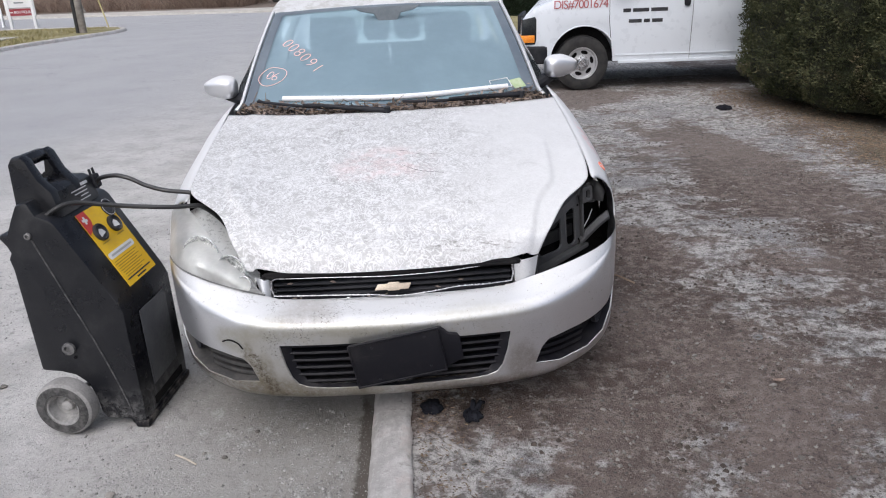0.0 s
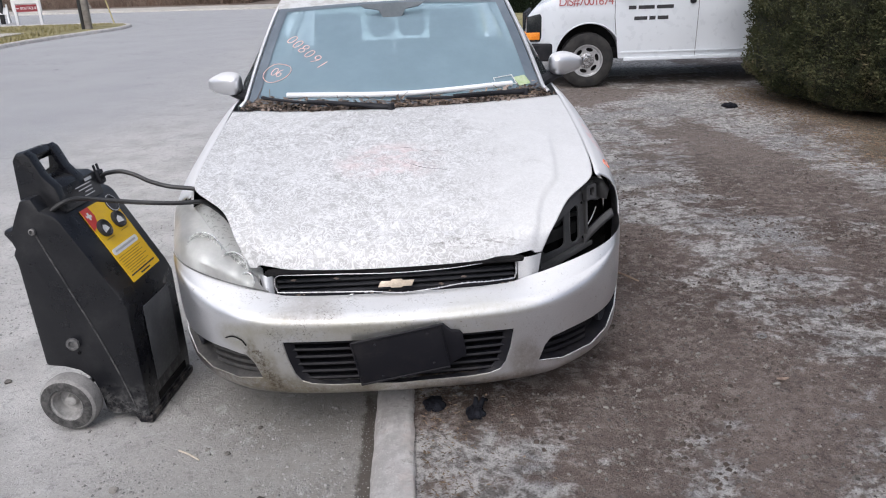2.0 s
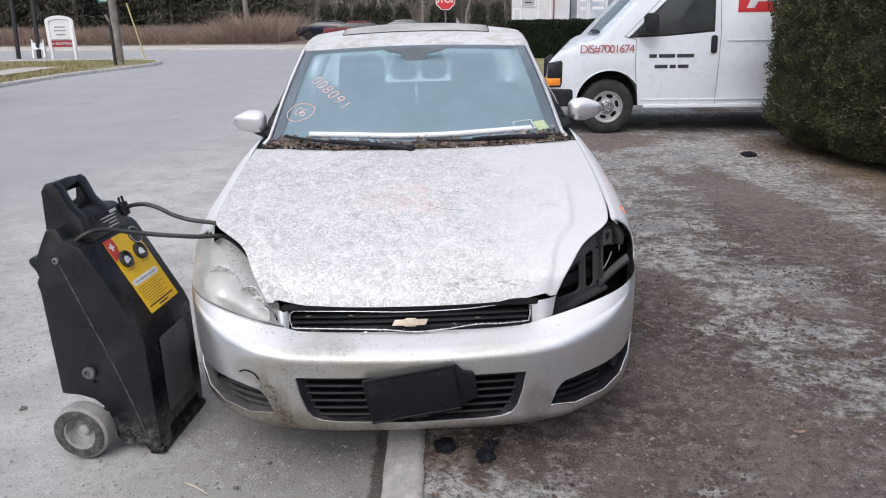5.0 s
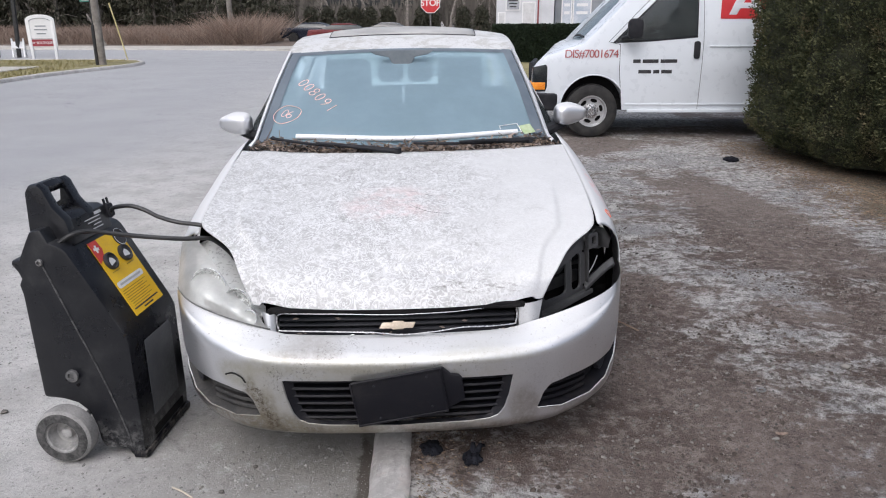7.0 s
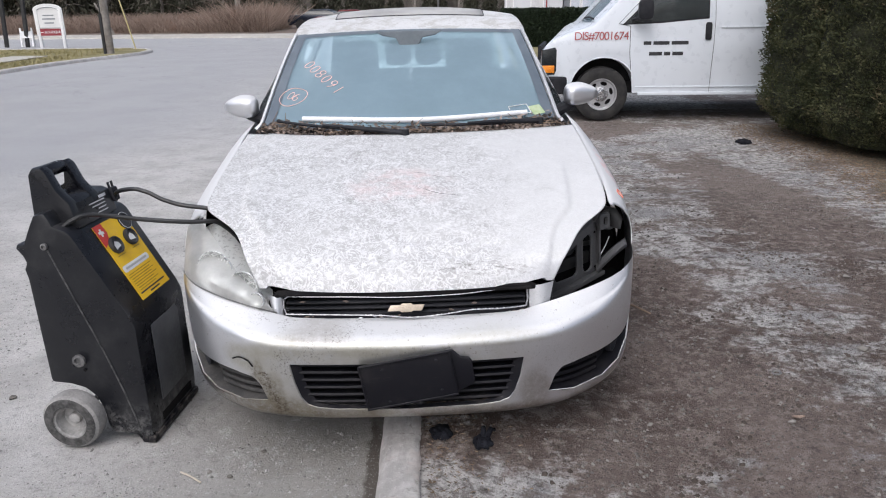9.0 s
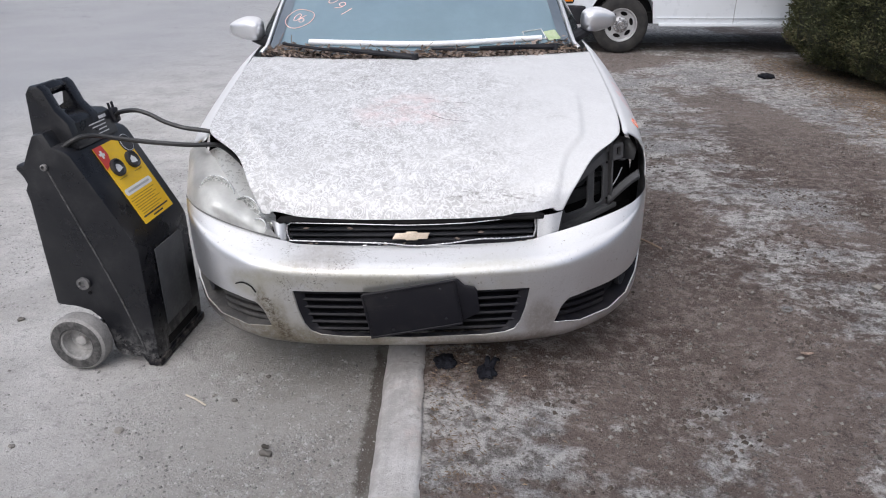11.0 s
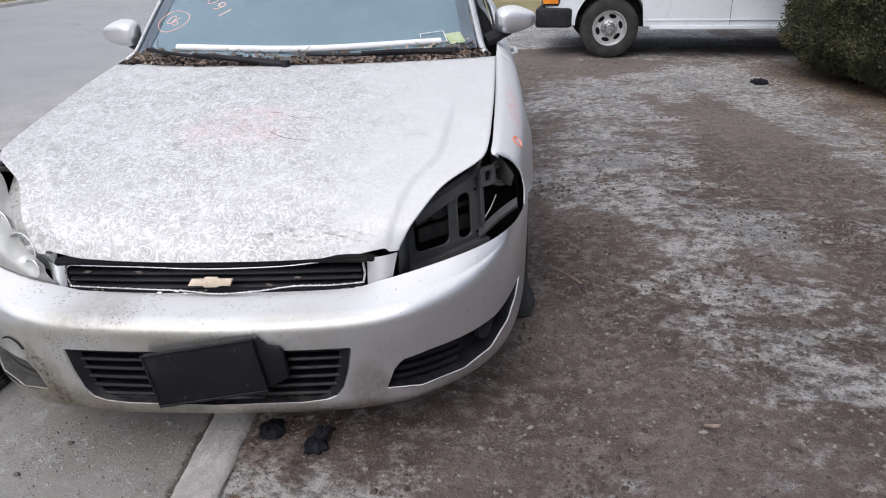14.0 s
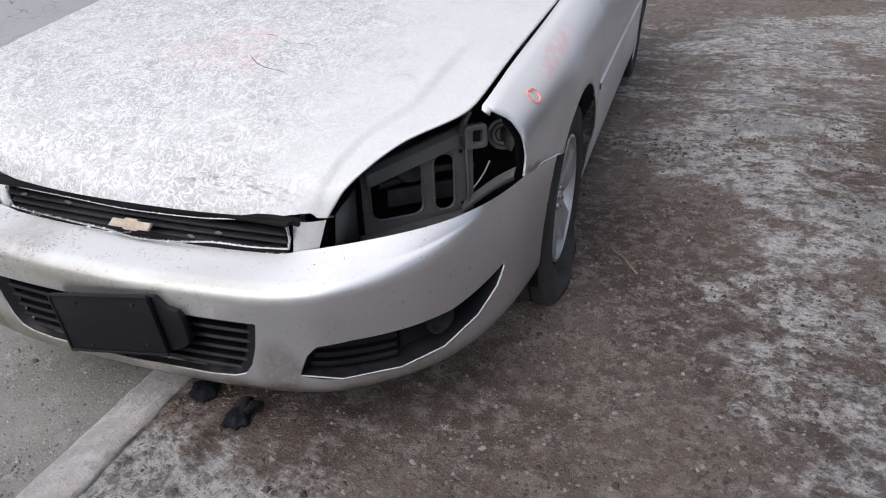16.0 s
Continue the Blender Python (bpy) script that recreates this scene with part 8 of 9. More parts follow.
def build_poles():
    u = thing("utility_pole", pose(-11.27, 24.3, -0.04), "grey weathered leaning wooden utility pole", "pole")
    bm = bmesh.new()
    tube(bm, [(0, 0, -0.13), (0.01, 0, 1.2), (0.02, 0, 2.7), (0.05, 0, 9.5)], [0.135, 0.13, 0.125, 0.10], 12)
    part("shaft", bm, POLE_WOOD, u)
    bm = bmesh.new()
    tube(bm, [(-0.135, -0.10, -0.1), (-0.13, -0.10, 0.9), (-0.12, -0.10, 1.35)], 0.06, 8)
    part("conduit", bm, POLE_BLACK, u, "black conduit at the pole's foot")
    pole("utility_pole", "thin pale pole leaning beside the first", [(-11.55, 24.7, -0.1), (-11.47, 24.7, 1.0), (-11.36, 24.7, 2.7), (-11.1, 24.7, 8.0)], [0.055, 0.055, 0.05, 0.045], POLE_WOOD)
    pole("utility_pole", "tall wooden utility pole at the brush edge", [(-11.85, 45.0, -0.1), (-11.9, 45.0, 3.0), (-12.1, 45.0, 10.0)], [0.17, 0.165, 0.13], POLE_WOOD)
    pole("guy_wire_guard", "yellow plastic guard on a slanting guy wire", [(-11.43, 27.05, -0.12), (-11.62, 26.98, 1.0), (-11.82, 26.9, 2.1)], [0.022, 0.026, 0.026], WIRE_YELLOW, "cable guard")
    pole("leaning_stake", "pale leaning wooden stake in the brush", [(-18.1, 41.2, -0.05), (-19.0, 41.2, 1.75)], [0.06, 0.05], POLE_WOOD, "stake")
    # black double-post sign
    s = thing("post_sign", pose(-18.92, 31.5, -0.10, 0, 3.5, 0), "white sign board on two tall black posts", "sign")
    for x, dx in ((0.0, 0.0), (0.93, 0.0)):
        bm = bmesh.new()
        box(bm, (0.14, 0.14, 4.0), pose(x, dx, 1.98), 0.01)
        part("post", bm, POLE_BLACK, s, "black steel post")
    bm = bmesh.new()
    box(bm, (0.80, 0.12, 0.9), pose(0.46, -0.02, 3.62), 0.01)
    b = part("board", bm, WHITE_WALL, s, "white letter board")
    for k in range(3):
        bm = bmesh.new()
        box(bm, (0.62 - 0.1 * k, 0.006, 0.07), pose(0.46, -0.083, 3.80 - 0.22 * k))
        part("lettering_bar", bm, BLACK_PRINT, b)
    # street-name sign
    s = thing("street_sign", pose(-13.95, 30.1, -0.10), "green street name blades on a thin dark post", "sign")
    bm = bmesh.new()
    tube(bm, [(0, 0, -0.05), (0.05, 0, 2.75)], 0.045, 8)
    part("post", bm, POLE_BLACK, s)
    for z, yaw in ((2.58, 8), (2.38, 50)):
        bm = bmesh.new()
        box(bm, (0.52, 0.02, 0.17), pose(-0.12, 0, z, 0, 0, yaw), 0.004)
        blade = part("name_blade", bm, SIGN_GREEN, s, "green name blade")
        bm = bmesh.new()
        box(bm, (0.36, 0.026, 0.06), pose(-0.12, 0, z, 0, 0, yaw))
        part("lettering_bar", bm, WHITE_PRINT, blade)
    # stop sign at the near corner
    s = thing("stop_sign", pose(0.39, 27.2, -0.165, 0, 0, 4), "red octagonal stop sign on a steel post", "sign")
    bm = bmesh.new()
    box(bm, (0.06, 0.03, 2.55), pose(0, 0.03, 1.25))
    part("post", bm, BRACKET, s, "grey steel post")
    f = face_on((0, 0, 2.21), (1, 0, 0), (0, 0, 1))
    bm = bmesh.new()
    slab(bm, [(0.405 * math.cos(radians(22.5 + 45 * k)), 0.405 * math.sin(radians(22.5 + 45 * k))) for k in range(8)], 0.004, f)
    part("border", bm, WHITE_PRINT, s, "white rim")
    bm = bmesh.new()
    slab(bm, [(0.375 * math.cos(radians(22.5 + 45 * k)), 0.375 * math.sin(radians(22.5 + 45 * k))) for k in range(8)], 0.004, f @ pose(0, 0, 0.005))
    plate = part("plate", bm, SIGN_RED, s, "red octagon")
    words("STOP", 0.335, WHITE_PRINT, s, f @ pose(0, 0, 0.0105), "lettering", "white lettering", 0.95, 0.001, 0.006)
    # small A-board by the black posts
    s = thing("a_board", pose(-18.0, 31.6, -0.10, 0, 0, 20), "white folding a-board standing on the grass", "sign")
    for sg in (1, -1):
        for x in (-0.28, 0.28):
            bm = bmesh.new()
            box(bm, (0.06, 0.03, 0.85), pose(x * 0.8, sg * 0.18, 0.40, sg * 22))
            part("leg", bm, WHITE_WALL, s)
        bm = bmesh.new()
        box(bm, (0.5, 0.02, 0.30), pose(0, sg * 0.13, 0.52, sg * 22))
        part("panel", bm, WHITE_WALL, s)


build_poles()


def build_building():
    h = thing("roadside_building", pose(4.2, 40.0, -0.06, 0, 0, -6), "low white and grey-sided shop building", "building")
    bm = bmesh.new()
    box(bm, (3.2, 8.0, 3.15), pose(1.6, 4.0, 1.57))
    part("wall", bm, SHOP_WALL, h, "white painted wall")
    bm = bmesh.new()
    box(bm, (10.0, 7.0, 4.6), pose(8.3, 4.2, 2.3))
    part("wall", bm, GREY_SIDING, h, "grey horizontal siding wall")
    for k in range(24):
        bm = bmesh.new()
        slab(bm, [(0, 0), (0.030, 0.0), (0.0, 0.18)], 10.0, pose(3.3, 0.70, 0.15 + 0.18 * k) @ Matrix(((0, 0, 1, 0), (-1, 0, 0, 0), (0, 1, 0, 0), (0, 0, 0, 1))))
        part("siding_board", bm, GREY_SIDING, h)
    bm = bmesh.new()
    box(bm, (3.3, 8.2, 0.12), pose(1.6, 4.0, 3.2))
    part("roof", bm, SHOP_WALL, h)
    bm = bmesh.new()
    box(bm, (10.3, 7.3, 0.2), pose(8.3, 4.2, 4.7))
    part("roof", bm, POLE_BLACK, h)
    for x, w, z0, z1, mat, nm, lab in ((0.30, 0.32, 0.9, 1.75, SHOP_WALL, "window", "small shaded window"), (1.80, 0.62, 0.1, 2.30, VAN_WHITE, "door", "white door"), (0.92, 0.70, 1.95, 2.55, GREY_PANEL, "notice", "pale notice board with dark lines")):
        bm = bmesh.new()
        box(bm, (w + 0.12, 0.06, z1 - z0 + 0.12), pose(x, -0.02, (z0 + z1) / 2))
        fr = part(nm + "_frame" if nm != "notice" else "notice", bm, WHITE_PRINT, h, lab)
        bm = bmesh.new()
        box(bm, (w, 0.04, z1 - z0), pose(x, -0.045, (z0 + z1) / 2))
        part("panel", bm, plain("pale_panel", (0.5, 0.5, 0.5), (0.6, 0.6, 0.6), 0.7) if nm != "notice" else plain("faded_notice", (0.26, 0.28, 0.30), (0.42, 0.44, 0.46), 0.7, 0, 6, 30), fr)
    bm = bmesh.new()
    tube(bm, [(2.32, -0.05, 0), (2.32, -0.05, 3.1)], 0.04, 8)
    part("downpipe", bm, plain("dull_red_pipe", (0.22, 0.04, 0.04), (0.30, 0.06, 0.055), 0.6), h, "dull red downpipe")
    bm = bmesh.new()
    for k in range(3):
        box(bm, (0.54 - 0.08 * k, 0.008, 0.07), pose(0.92, -0.068, 2.42 - 0.16 * k))
    part("lettering_bar", bm, BLACK_PRINT, h)
    # roof terrace rail
    bm = bmesh.new()
    for k in range(8):
        box(bm, (0.05, 0.05, 0.6), pose(0.2 + 0.4 * k, 0.3, 3.5))
    box(bm, (3.0, 0.06, 0.06), pose(1.6, 0.3, 3.8))
    part("roof_rail", bm, POLE_BLACK, h)
    for x, w in ((3.95, 0.46), (4.80, 0.90)):
        bm = bmesh.new()
        box(bm, (w + 0.14, 0.08, 2.3), pose(x, 0.66, 2.1))
        fr = part("window_frame", bm, WHITE_PRINT, h, "white window frame")
        bm = bmesh.new()
        box(bm, (w, 0.04, 2.15), pose(x, 0.615, 2.1))
        part("pane", bm, plain("papered_glass", (0.36, 0.42, 0.50), (0.55, 0.58, 0.63), 0.25, 0, 1.2, 20), fr)
        for k in range(3):
            bm = bmesh.new()
            box(bm, (w * 0.7, 0.01, 0.16), pose(x, 0.59, 2.6 - 0.42 * k))
            part("poster_bar", bm, WHITE_PRINT, fr)


build_building()


def parked_car(m, paint, label):
    """A saloon seen far off."""
    c = thing("parked_car", m @ Matrix.Diagonal((1, 1, 0.92, 1)), label, "car", "cars beyond the junction")
    bm = bmesh.new()
    up = Matrix(((1, 0, 0, 0), (0, 0, 1, 0), (0, 1, 0, 0), (0, 0, 0, 1)))
    prof = [(0.0, 0.35), (0.02, 0.62), (0.35, 0.78), (1.1, 0.90), (3.6, 0.98), (4.35, 0.94), (4.45, 0.6), (4.42, 0.3)] + [(3.95, 0.28)] + [(3.6 + 0.35 * math.cos(t), 0.32 + 0.35 * math.sin(t)) for t in np.linspace(0.1, 3.04, 9)] + [(3.25, 0.24), (1.25, 0.24)] + [(0.9 + 0.35 * math.cos(t), 0.32 + 0.35 * math.sin(t)) for t in np.linspace(0.1, 3.04, 9)] + [(0.5, 0.28)]
    slab(bm, prof, 1.75, up, 0.05)
    part("body", bm, paint, c)
    bm = bmesh.new()
    slab(bm, [(1.05, 0.90), (1.75, 1.22), (2.2, 1.30), (3.0, 1.28), (3.75, 0.98)], 1.5, pose(0, 0.125, 0) @ up, 0.06)
    for v in bm.verts:
        v.co.y = 0.875 + (v.co.y - 0.875) * (1 - 0.22 * step(v.co.z, 0.9, 1.3))
    part("cabin", bm, DARK_GLASS, c, "dark windows")
    bm = bmesh.new()
    slab(bm, [(1.70, 1.22), (2.2, 1.325), (3.05, 1.30), (3.2, 1.22)], 1.22, pose(0, 0.265, 0) @ up, 0.03)
    part("roof", bm, paint, c)
    for x in (0.9, 3.6):
        for y, r in ((0.05, 90), (1.70, -90)):
            bm = bmesh.new()
            lathe(bm, [(0.001, 0.10), (0.19, 0.10), (0.20, 0.08), (0.31, 0.09), (0.32, 0.05), (0.32, -0.08), (0.2, -0.1)], pose(x, y, 0.32, r), 24)
            part("wheel", bm, RUBBER, c)
    bm = bmesh.new()
    box(bm, (0.10, 0.35, 0.12), pose(0.06, 0.25, 0.66), 0.02)
    part("headlamp", bm, CHROME, c)


def pickup():
    """An old pickup drawn up at the far kerb, tail towards the junction."""
    paint = plain("dusty_tan_grey_paint", (0.17, 0.165, 0.15), (0.26, 0.25, 0.23), 0.4, 0.4, 2, 40, 0.03)
    t = thing("pickup_truck", pose(-9.78, 13.25, -0.10, 0, 0, -90), "dusty grey-brown pickup truck parked at the kerb", "truck")
    up = Matrix(((1, 0, 0, 0), (0, 0, 1, 0), (0, 1, 0, 0), (0, 0, 0, 1)))
    wheel_arch = lambda cx: [(cx - 0.44 * math.cos(a), 0.42 + 0.44 * math.sin(a)) for a in np.linspace(0.0, math.pi, 12)]
    bm = bmesh.new()
    slab(bm, [(0.10, 0.52)] + wheel_arch(1.0) + [(1.5, 0.46), (3.5, 0.46)] + wheel_arch(4.3) + [(5.15, 0.50), (5.20, 0.85), (5.0, 1.02), (3.9, 1.12), (0.12, 1.16), (0.08, 1.10)], 1.62, pose(0, -1.62, 0) @ up, 0.04)
    part("body", bm, paint, t)
    bm = bmesh.new()
    slab(bm, [(2.05, 1.10), (2.12, 1.62), (2.25, 1.70), (3.15, 1.70), (3.85, 1.12)], 1.44, pose(0, -1.53, 0) @ up, 0.06)
    part("cab", bm, DARK_GLASS, t, "dark cab windows")
    bm = bmesh.new()
    slab(bm, [(2.06, 1.60), (2.2, 1.72), (3.15, 1.72), (3.30, 1.60)], 1.46, pose(0, -1.54, 0) @ up, 0.03)
    part("cab_roof", bm, paint, t)
    bm = bmesh.new()
    box(bm, (0.16, 1.66, 0.24), pose(0.03, -0.81, 0.58), 0.03)
    bumper = part("rear_bumper", bm, plain("dull_bumper_grey", (0.20, 0.20, 0.20), (0.32, 0.32, 0.32), 0.4, 0.5), t, "dull grey step bumper")
    bm = bmesh.new()
    box(bm, (0.05, 0.10, 0.14), pose(-0.05, -0.06, 0.60), 0.01)
    part("bumper_end", bm, TRIM, bumper)
    for x in (1.0, 4.3):
        for y, r in ((-0.10, -90), (-1.52, 90)):
            bm = bmesh.new()
            lathe(bm, [(0.20, 0.10), (0.30, 0.115), (0.365, 0.09), (0.375, 0.0), (0.365, -0.09), (0.30, -0.115), (0.20, -0.10)], pose(x, y, 0.375, r), 36)
            w = part("tyre", bm, RUBBER, t)
            bm = bmesh.new()
            lathe(bm, [(0.205, 0.098), (0.19, 0.07), (0.12, 0.055), (0.06, 0.09), (0.001, 0.092)], pose(x, y, 0.375, r), 28)
            part("rim", bm, ALLOY, w, "pale steel rim")


pickup()
navy = plain("dark_blue_paint", (0.015, 0.02, 0.035), (0.03, 0.035, 0.05), 0.25, 0.3)
maroon = plain("dark_red_paint", (0.10, 0.012, 0.014), (0.15, 0.02, 0.02), 0.3, 0.2)
parked_car(pose(-4.3, 46.5, 0.0, 0, 0, 172), navy, "dark blue car parked beyond the junction")
parked_car(pose(-1.9, 40.5, 0.0, 0, 0, 184), maroon, "dark red car parked beyond the junction")
parked_car(pose(0.2, 52.0, -0.06, 0, 0, 176), plain("grey_car_paint", (0.22, 0.22, 0.23), (0.3, 0.3, 0.31), 0.3, 0.4), "grey car parked beyond the junction")

# ---- small things ----
def build_small():
    # the white tube on the windscreen
    bm = bmesh.new()
    a, b = CAR @ screen(-0.72, 0.060, 0.018), CAR @ screen(0.80, 0.055, 0.018)
    c = CAR @ screen(0.04, 0.058, 0.020)
    tube(bm, run([a, c, b], 24), 0.0135, 12)
    solo("white_tube", bm, WHITE_TUBE, "white plastic tube lying on the windscreen foot", "tube")
    # leaf litter in the cowl
    rng = random.Random(5)
    vs, fs = [], []
    for _ in range(1500):
        u = rng.uniform(-0.98, 0.98)
        if rng.random() > 0.75 + 0.25 * noise.noise(Vector((u * 5, 1, 0))):
            continue
        t = rng.random()
        e, h = hood_point(u, 1.0), screen(u, 0.03, 0.004)
        p = CAR @ (e.lerp(h, t) + Vector((0, rng.gauss(0, 0.006), 0.001 + abs(rng.gauss(0, 0.008)) - 0.014 * math.sin(math.pi * t))))
        s = rng.uniform(0.006, 0.022)
        d = Vector((rng.gauss(0, 1), rng.gauss(0, 1), rng.gauss(0, 0.55))).normalized()
        w = d.cross(Vector((rng.gauss(0, 1), rng.gauss(0, 1), 1.2))).normalized()
        k = len(vs)
        curl = Vector((0, 0, rng.uniform(-0.3, 0.5) * s))
        vs += [p - d * s, p + w * s * 0.5 + curl, p + d * s + curl * 0.5, p - w * s * 0.5]
        fs.append((k, k + 1, k + 2, k + 3))
    me = bpy.data.meshes.new("leaf_litter")
    me.from_pydata([tuple(v) for v in vs], [], fs)
    me.materials.append(LITTER)
    tagged(new("leaf_litter", me), "brown dead leaves heaped in the car's cowl", "leaves", kind="stuff")
    bm = bmesh.new()
    for _ in range(80):
        u = rng.uniform(-0.95, 0.95)
        p = CAR @ (hood_point(u, 1.0).lerp(screen(u, 0.03), rng.random()) + Vector((0, 0, 0.012)))
        d = Vector((rng.gauss(0, 1), rng.gauss(0, 0.35), rng.gauss(0.15, 0.3))).normalized() * rng.uniform(0.02, 0.07)
        tube(bm, [p - d, p + Vector((0, 0, 0.004)), p + d], 0.0014, 4)
    me = mesh_from(bm, "twigs", TWIG)
    tagged(new("twigs", me), "thin dry twigs among the cowl leaves", "twigs", kind="stuff")

    # two crumpled dark cloths under the bumper
    def cloth(name, x, y, r, seed, label, flatness=0.55, tail=False):
        b = bmesh.new()
        ball(b, r, Matrix.Diagonal((1.0, 1.25, flatness, 1)), 4)
        for v in b.verts:
            p = v.co.normalized()
            v.co *= 1 + 0.40 * noise.noise(p * 1.7 + Vector((seed, 0, 0))) + 0.22 * abs(noise.noise(p * 4.0 + Vector((seed, 3, 0)))) - 0.25 * abs(noise.noise(p * 9 + Vector((seed, 5, 0))))
            v.co.z = max(v.co.z, -r * flatness * 0.55)
        z = dirt_height(x, y) + r * flatness * 0.50
        if tail:
            for k, (dx, dy, bend) in enumerate(((0.040, 0.050, 0.030), (0.006, 0.056, 0.032))):
                tube(b, [(dx * 0.35, dy * 0.35, 0.006), (dx * 0.8, dy * 0.8, bend), (dx * 1.15, dy * 1.1, bend * 0.5)], [0.013, 0.009, 0.006], 7)
        solo(name, b, GLOVE, label, "cloth", "dark cloths", m=pose(x, y, z), sharp=0)
    cloth("crumpled_glove", 0.262, 0.0, 0.032, 2.0, "crumpled black glove lying on the dirt", 0.55, True)
    cloth("crumpled_glove", 0.112, 0.070, 0.036, 7.0, "crumpled black rag lying beside the kerb", 0.5)
    cloth("crumpled_glove", 3.67, 5.95, 0.085, 12.0, "small dark lump lying on the dirt yard", 0.35)

    # twigs, a leaf, a washer, a dry stalk
    def stick(name, pts, r, mat, label, cat="twig"):
        b = bmesh.new()
        tube(b, pts, r, 6)
        solo(name, b, mat, label, cat)
    g = lambda x, y, dz=0.006: (x, y, dirt_height(x, y) + dz)
    stick("twig", [g(1.085, 1.235, 0.012), g(1.13, 1.19), g(1.185, 1.10)], 0.0045, TWIG, "thin dry twig lying on the dirt")
    stick("dry_stalk", [(-0.823, -0.018, -0.048), (-0.78, -0.045, -0.046), (-0.733, -0.08, -0.048)], 0.0032, plain("straw", (0.42, 0.37, 0.29), (0.55, 0.50, 0.41), 0.9), "pale dry stalk lying on the road")
    bm = bmesh.new()
    tube(bm, [Vector(g(1.507 + 0.016 * math.cos(t), 0.416 + 0.016 * math.sin(t), 0.003)) for t in np.linspace(0, 2 * math.pi, 20)], 0.005, 6)
    solo("washer", bm, BRACKET, "rusty dark ring lying in the dirt", "ring")
    bm = bmesh.new()
    p = Vector(g(1.429, 0.071, 0.008))
    sheet(bm, [[p + Vector((0.024 * (i - 3) / 3, 0.011 * (j - 1) * (1 - ((i - 3) / 3.4) ** 2), 0.005 * abs(j - 1) + 0.005 * ((i - 3) / 3) ** 2)) for i in range(7)] for j in range(3)])
    solo("dead_leaf", bm, plain("dry_leaf", (0.13, 0.09, 0.07), (0.28, 0.21, 0.165), 0.9, 0, 60, 200), "curled pale brown leaf on the dirt", "leaf", m=pose(0, 0, 0))

    # loose stones: named ones, then grit
    def pebble(x, y, r, z=None, label="small pale stone lying on the dirt"):
        b = bmesh.new()
        ball(b, r * 0.8, Matrix.Diagonal((1.2, 0.85, 0.7, 1)), 2)
        for v in b.verts:
            v.co *= 1 + 0.75 * noise.noise(v.co * (1.1 / r) + Vector((x * 9, y * 7, 0)))
        zz = dirt_height(x, y) if z is None else z
        solo("stone", b, STONE, label, "stone", "loose stones", m=pose(x, y, zz + r * 0.35))
    for x, y, r in ((1.96, 0.59, 0.022), (1.204, 0.327, 0.011), (1.40, 0.055, 0.014), (1.9, 0.75, 0.016), (0.9, 0.12, 0.011), (1.0, -0.25, 0.012), (0.75, 0.02, 0.010), (1.62, 0.9, 0.015), (2.15, 0.3, 0.018), (1.30, -0.35, 0.012), (2.4, 1.5, 0.02)):
        pebble(x, y, r)
    for x, y, r in ((-0.46, -0.337, 0.020), (-0.47, -0.30, 0.013), (-1.725, 0.531, 0.018), (-0.98, -0.22, 0.016), (-1.55, -0.1, 0.014), (-0.72, -0.02, 0.009), (-0.64, -0.05, 0.012), (-1.3, -0.3, 0.012), (-0.55, 0.1, 0.01)):
        pebble(x, y, r, -0.053, "small grey stone lying on the road")
    rng = random.Random(9)
    vs, fs = [], []

    def grit(x, y, z, r):
        k = len(vs)
        a = rng.uniform(0, 6.28)
        ring = [(x + r * rng.uniform(0.7, 1.2) * math.cos(a + t), y + r * rng.uniform(0.7, 1.2) * math.sin(a + t)) for t in (0, 1.5, 3.1, 4.6)]
        for px, py in ring:
            vs.append((px, py, z - 0.001))
        vs.append((x + rng.uniform(-0.3, 0.3) * r, y + rng.uniform(-0.3, 0.3) * r, z + r * rng.uniform(0.5, 0.9)))
        for j in range(4):
            fs.append((k + j, k + (j + 1) % 4, k + 4))
    for _ in range(21000):
        x, y = 0.06 + 3.4 * rng.random(), -0.9 + 4.2 * rng.random() ** 1.2
        if rng.random() > 0.55 + 0.9 * noise.noise(Vector((x * 1.6, y * 1.6, 4))):
            continue
        grit(x, y, dirt_height(x, y), rng.choice((0.0022, 0.003, 0.003, 0.004, 0.0055, 0.008, 0.010)))
    for _ in range(2500):
        x, y = 1.0 + 4.5 * rng.random(), 2.0 + 5.5 * rng.random()
        grit(x, y, dirt_height(x, y), rng.choice((0.005, 0.007, 0.010, 0.015)))
    # dark crumbs of damp soil
    stones, soil_from = len(fs), len(vs)
    for _ in range(9500):
        x, y = 0.06 + 3.0 * rng.random(), -0.9 + 4.0 * rng.random()
        if noise.noise(Vector((x * 2.1, y * 2.1, 14))) < 0.05:
            continue
        grit(x, y, dirt_height(x, y) - 0.001, rng.choice((0.004, 0.006, 0.008, 0.011, 0.015)))
    crumbs_v, crumbs_f = vs[soil_from:], [tuple(i - soil_from for i in f) for f in fs[stones:]]
    del vs[soil_from:], fs[stones:]
    me = bpy.data.meshes.new("soil_crumbs")
    me.from_pydata(crumbs_v, [], crumbs_f)
    me.materials.append(leaf_material("damp_soil", (0.045, 0.036, 0.030), (0.13, 0.105, 0.09), (0.06, 0.048, 0.04), 0.95))
    tagged(new("soil_crumbs", me), "dark damp crumbs of soil on dirt", "soil", kind="stuff")
    me = bpy.data.meshes.new("grit")
    me.from_pydata(vs, [], fs)
    me.materials.append(STONE)
    tagged(new("grit", me), "loose grey grit and small gravel", "gravel", kind="stuff")
    vs, fs = [], []
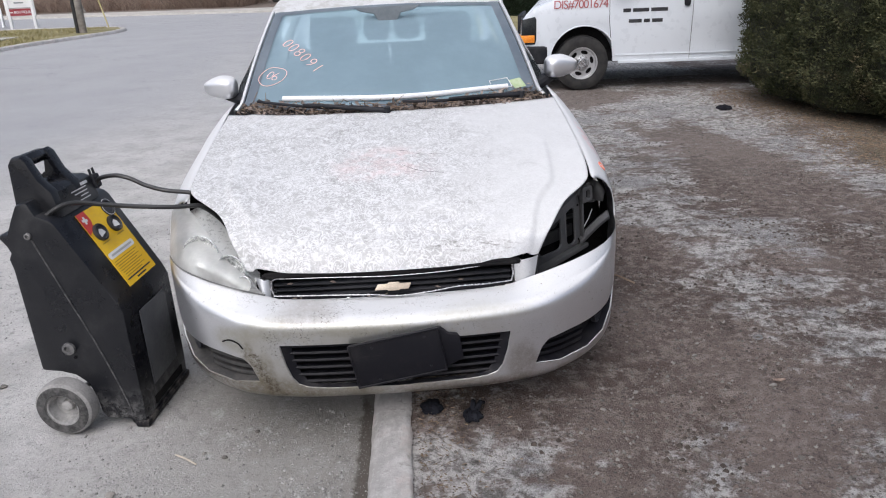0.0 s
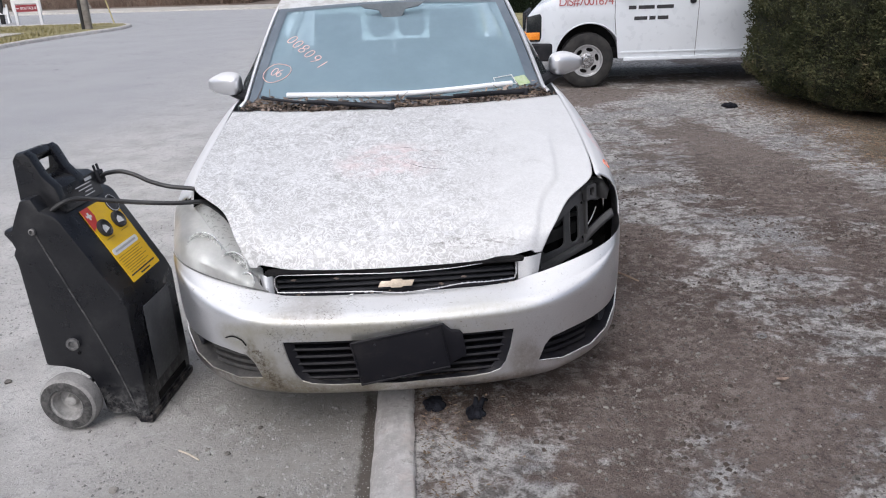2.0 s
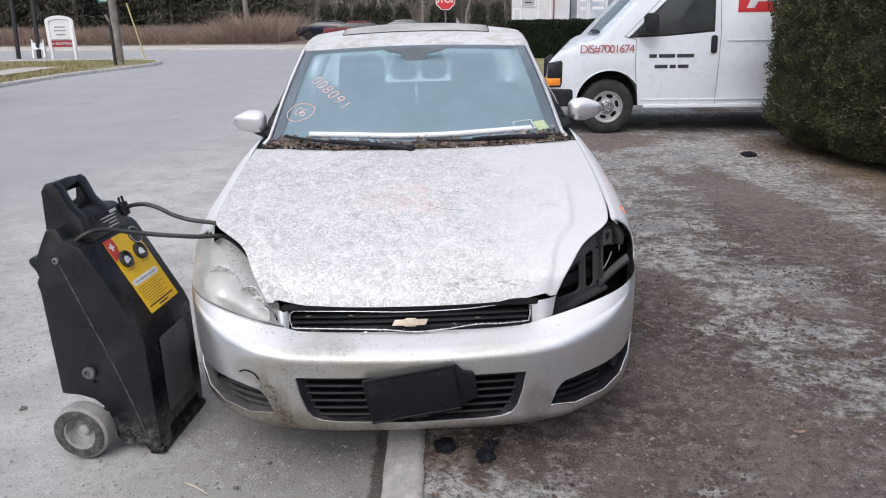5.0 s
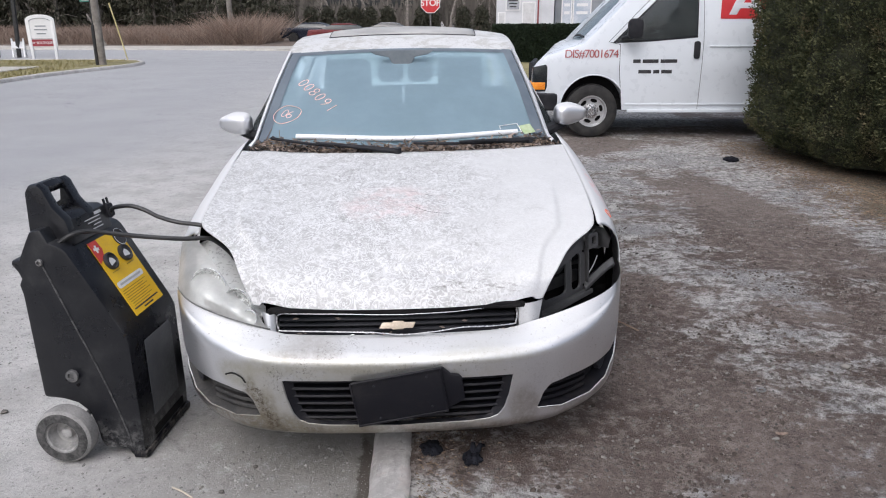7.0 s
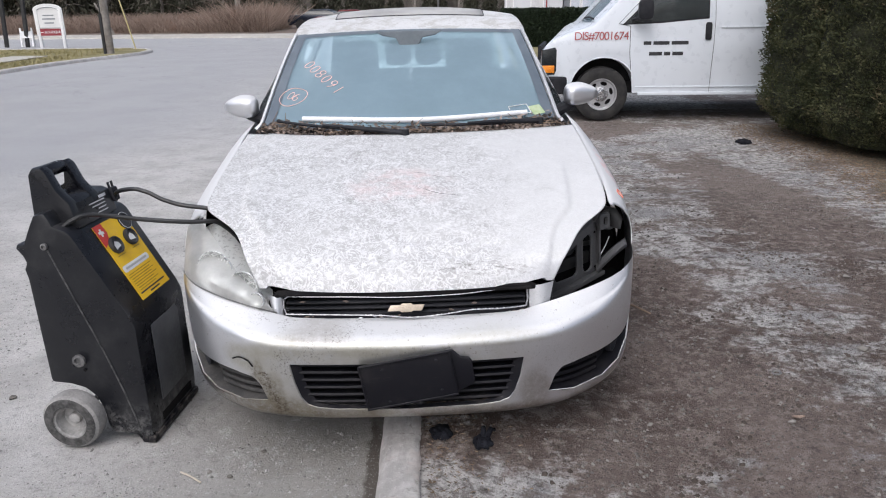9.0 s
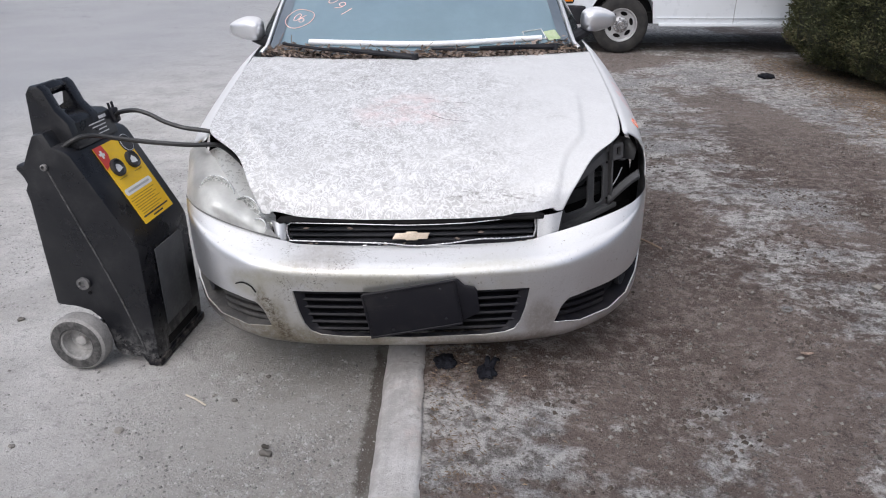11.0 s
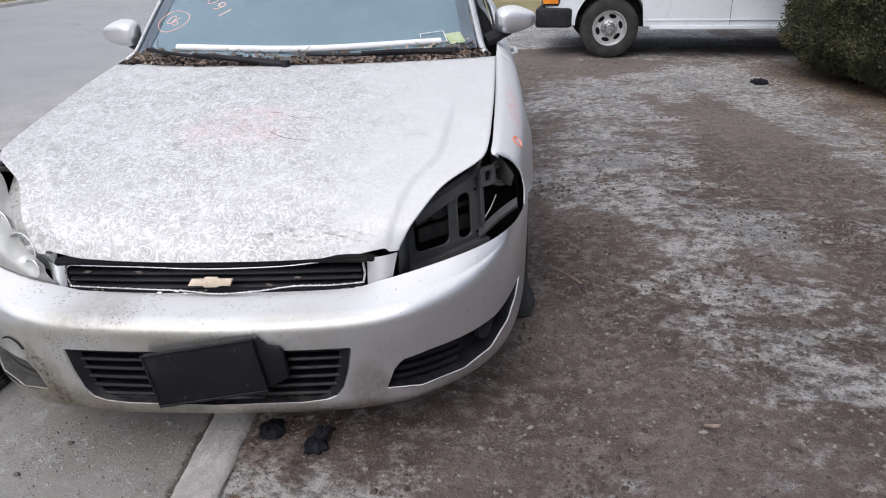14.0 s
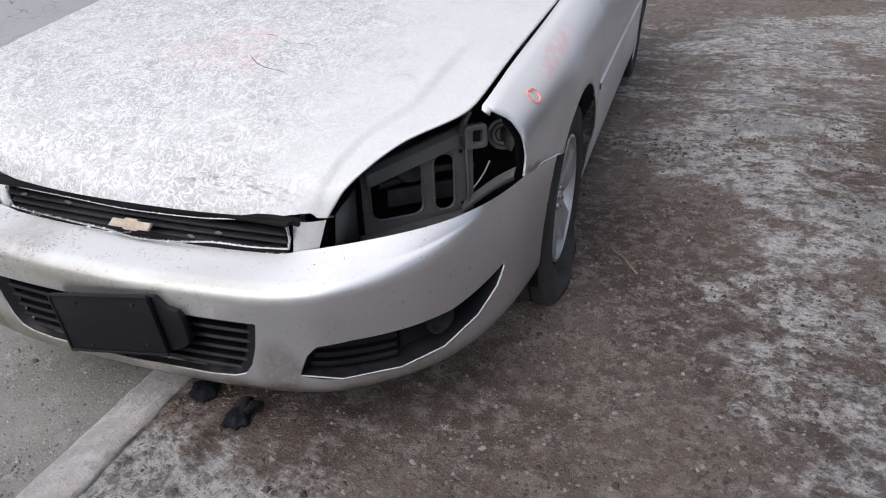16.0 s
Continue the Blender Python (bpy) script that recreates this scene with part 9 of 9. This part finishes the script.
    for _ in range(1300):
        # small heaps of gravel
        c = rng.choice(((-0.42, -0.36), (-0.30, -0.30), (-0.62, 0.03), (-0.55, -0.50), (-0.95, -0.20), (-0.75, -0.42), (-0.26, -0.52)))
        x, y = c[0] + rng.gauss(0, 0.075), c[1] + rng.gauss(0, 0.085)
        if x < -0.13:
            grit(x, y, -0.054, rng.choice((0.002, 0.0025, 0.003, 0.004, 0.005, 0.0075)))
    for _ in range(14000):
        x = -0.13 - 2.6 * rng.random() ** 1.15
        y = -0.9 + 3.5 * rng.random() ** 1.3
        if rng.random() > 0.42 + 1.3 * noise.noise(Vector((x * 2.2, y * 2.2, 8))):
            continue
        if x > -0.20 and rng.random() < 0.8:
            continue
        grit(x, y, -0.054, rng.choice((0.0018, 0.0022, 0.0028, 0.0035, 0.0045, 0.007)))
    me = bpy.data.meshes.new("road_grit")
    me.from_pydata(vs, [], fs)
    me.materials.append(leaf_material("pale_road_grit", (0.13, 0.125, 0.12), (0.38, 0.37, 0.355), (0.15, 0.14, 0.13), 0.9))
    tagged(new("road_grit", me), "pale grit and sand strewn on the road", "gravel", kind="stuff")
    # dry needles under the hedge and shredded bark by the kerb
    vs, fs = [], []
    for k in range(7400):
        if k < 6500:
            y = 3.0 + 4.2 * rng.random()
            x = 4.30 - 0.25 * max(0.0, 4.5 - y) + rng.gauss(0, 0.30)
        else:
            x, y = 0.06 + abs(rng.gauss(0, 0.13)), -0.9 + 1.7 * rng.random()
        z = dirt_height(x, y) + 0.003
        a, l, w = rng.uniform(0, 6.28), (rng.uniform(0.008, 0.028) if k < 6500 else rng.uniform(0.004, 0.012)), (0.003 if k < 6500 else 0.0010)
        dx, dy = l * math.cos(a), l * math.sin(a)
        i = len(vs)
        vs += [(x - dx, y - dy, z), (x + w, y + w, z + 0.004), (x + dx, y + dy, z + rng.uniform(0, 0.006)), (x - w, y - w, z)]
        fs.append((i, i + 1, i + 2, i + 3))
    me = bpy.data.meshes.new("dry_needles")
    me.from_pydata(vs, [], fs)
    me.materials.append(leaf_material("dry_brown_needles", (0.07, 0.050, 0.034), (0.25, 0.18, 0.12), (0.12, 0.085, 0.055)))
    tagged(new("dry_needles", me), "dry brown needles and bark shreds on dirt", "litter", kind="stuff")


build_small()
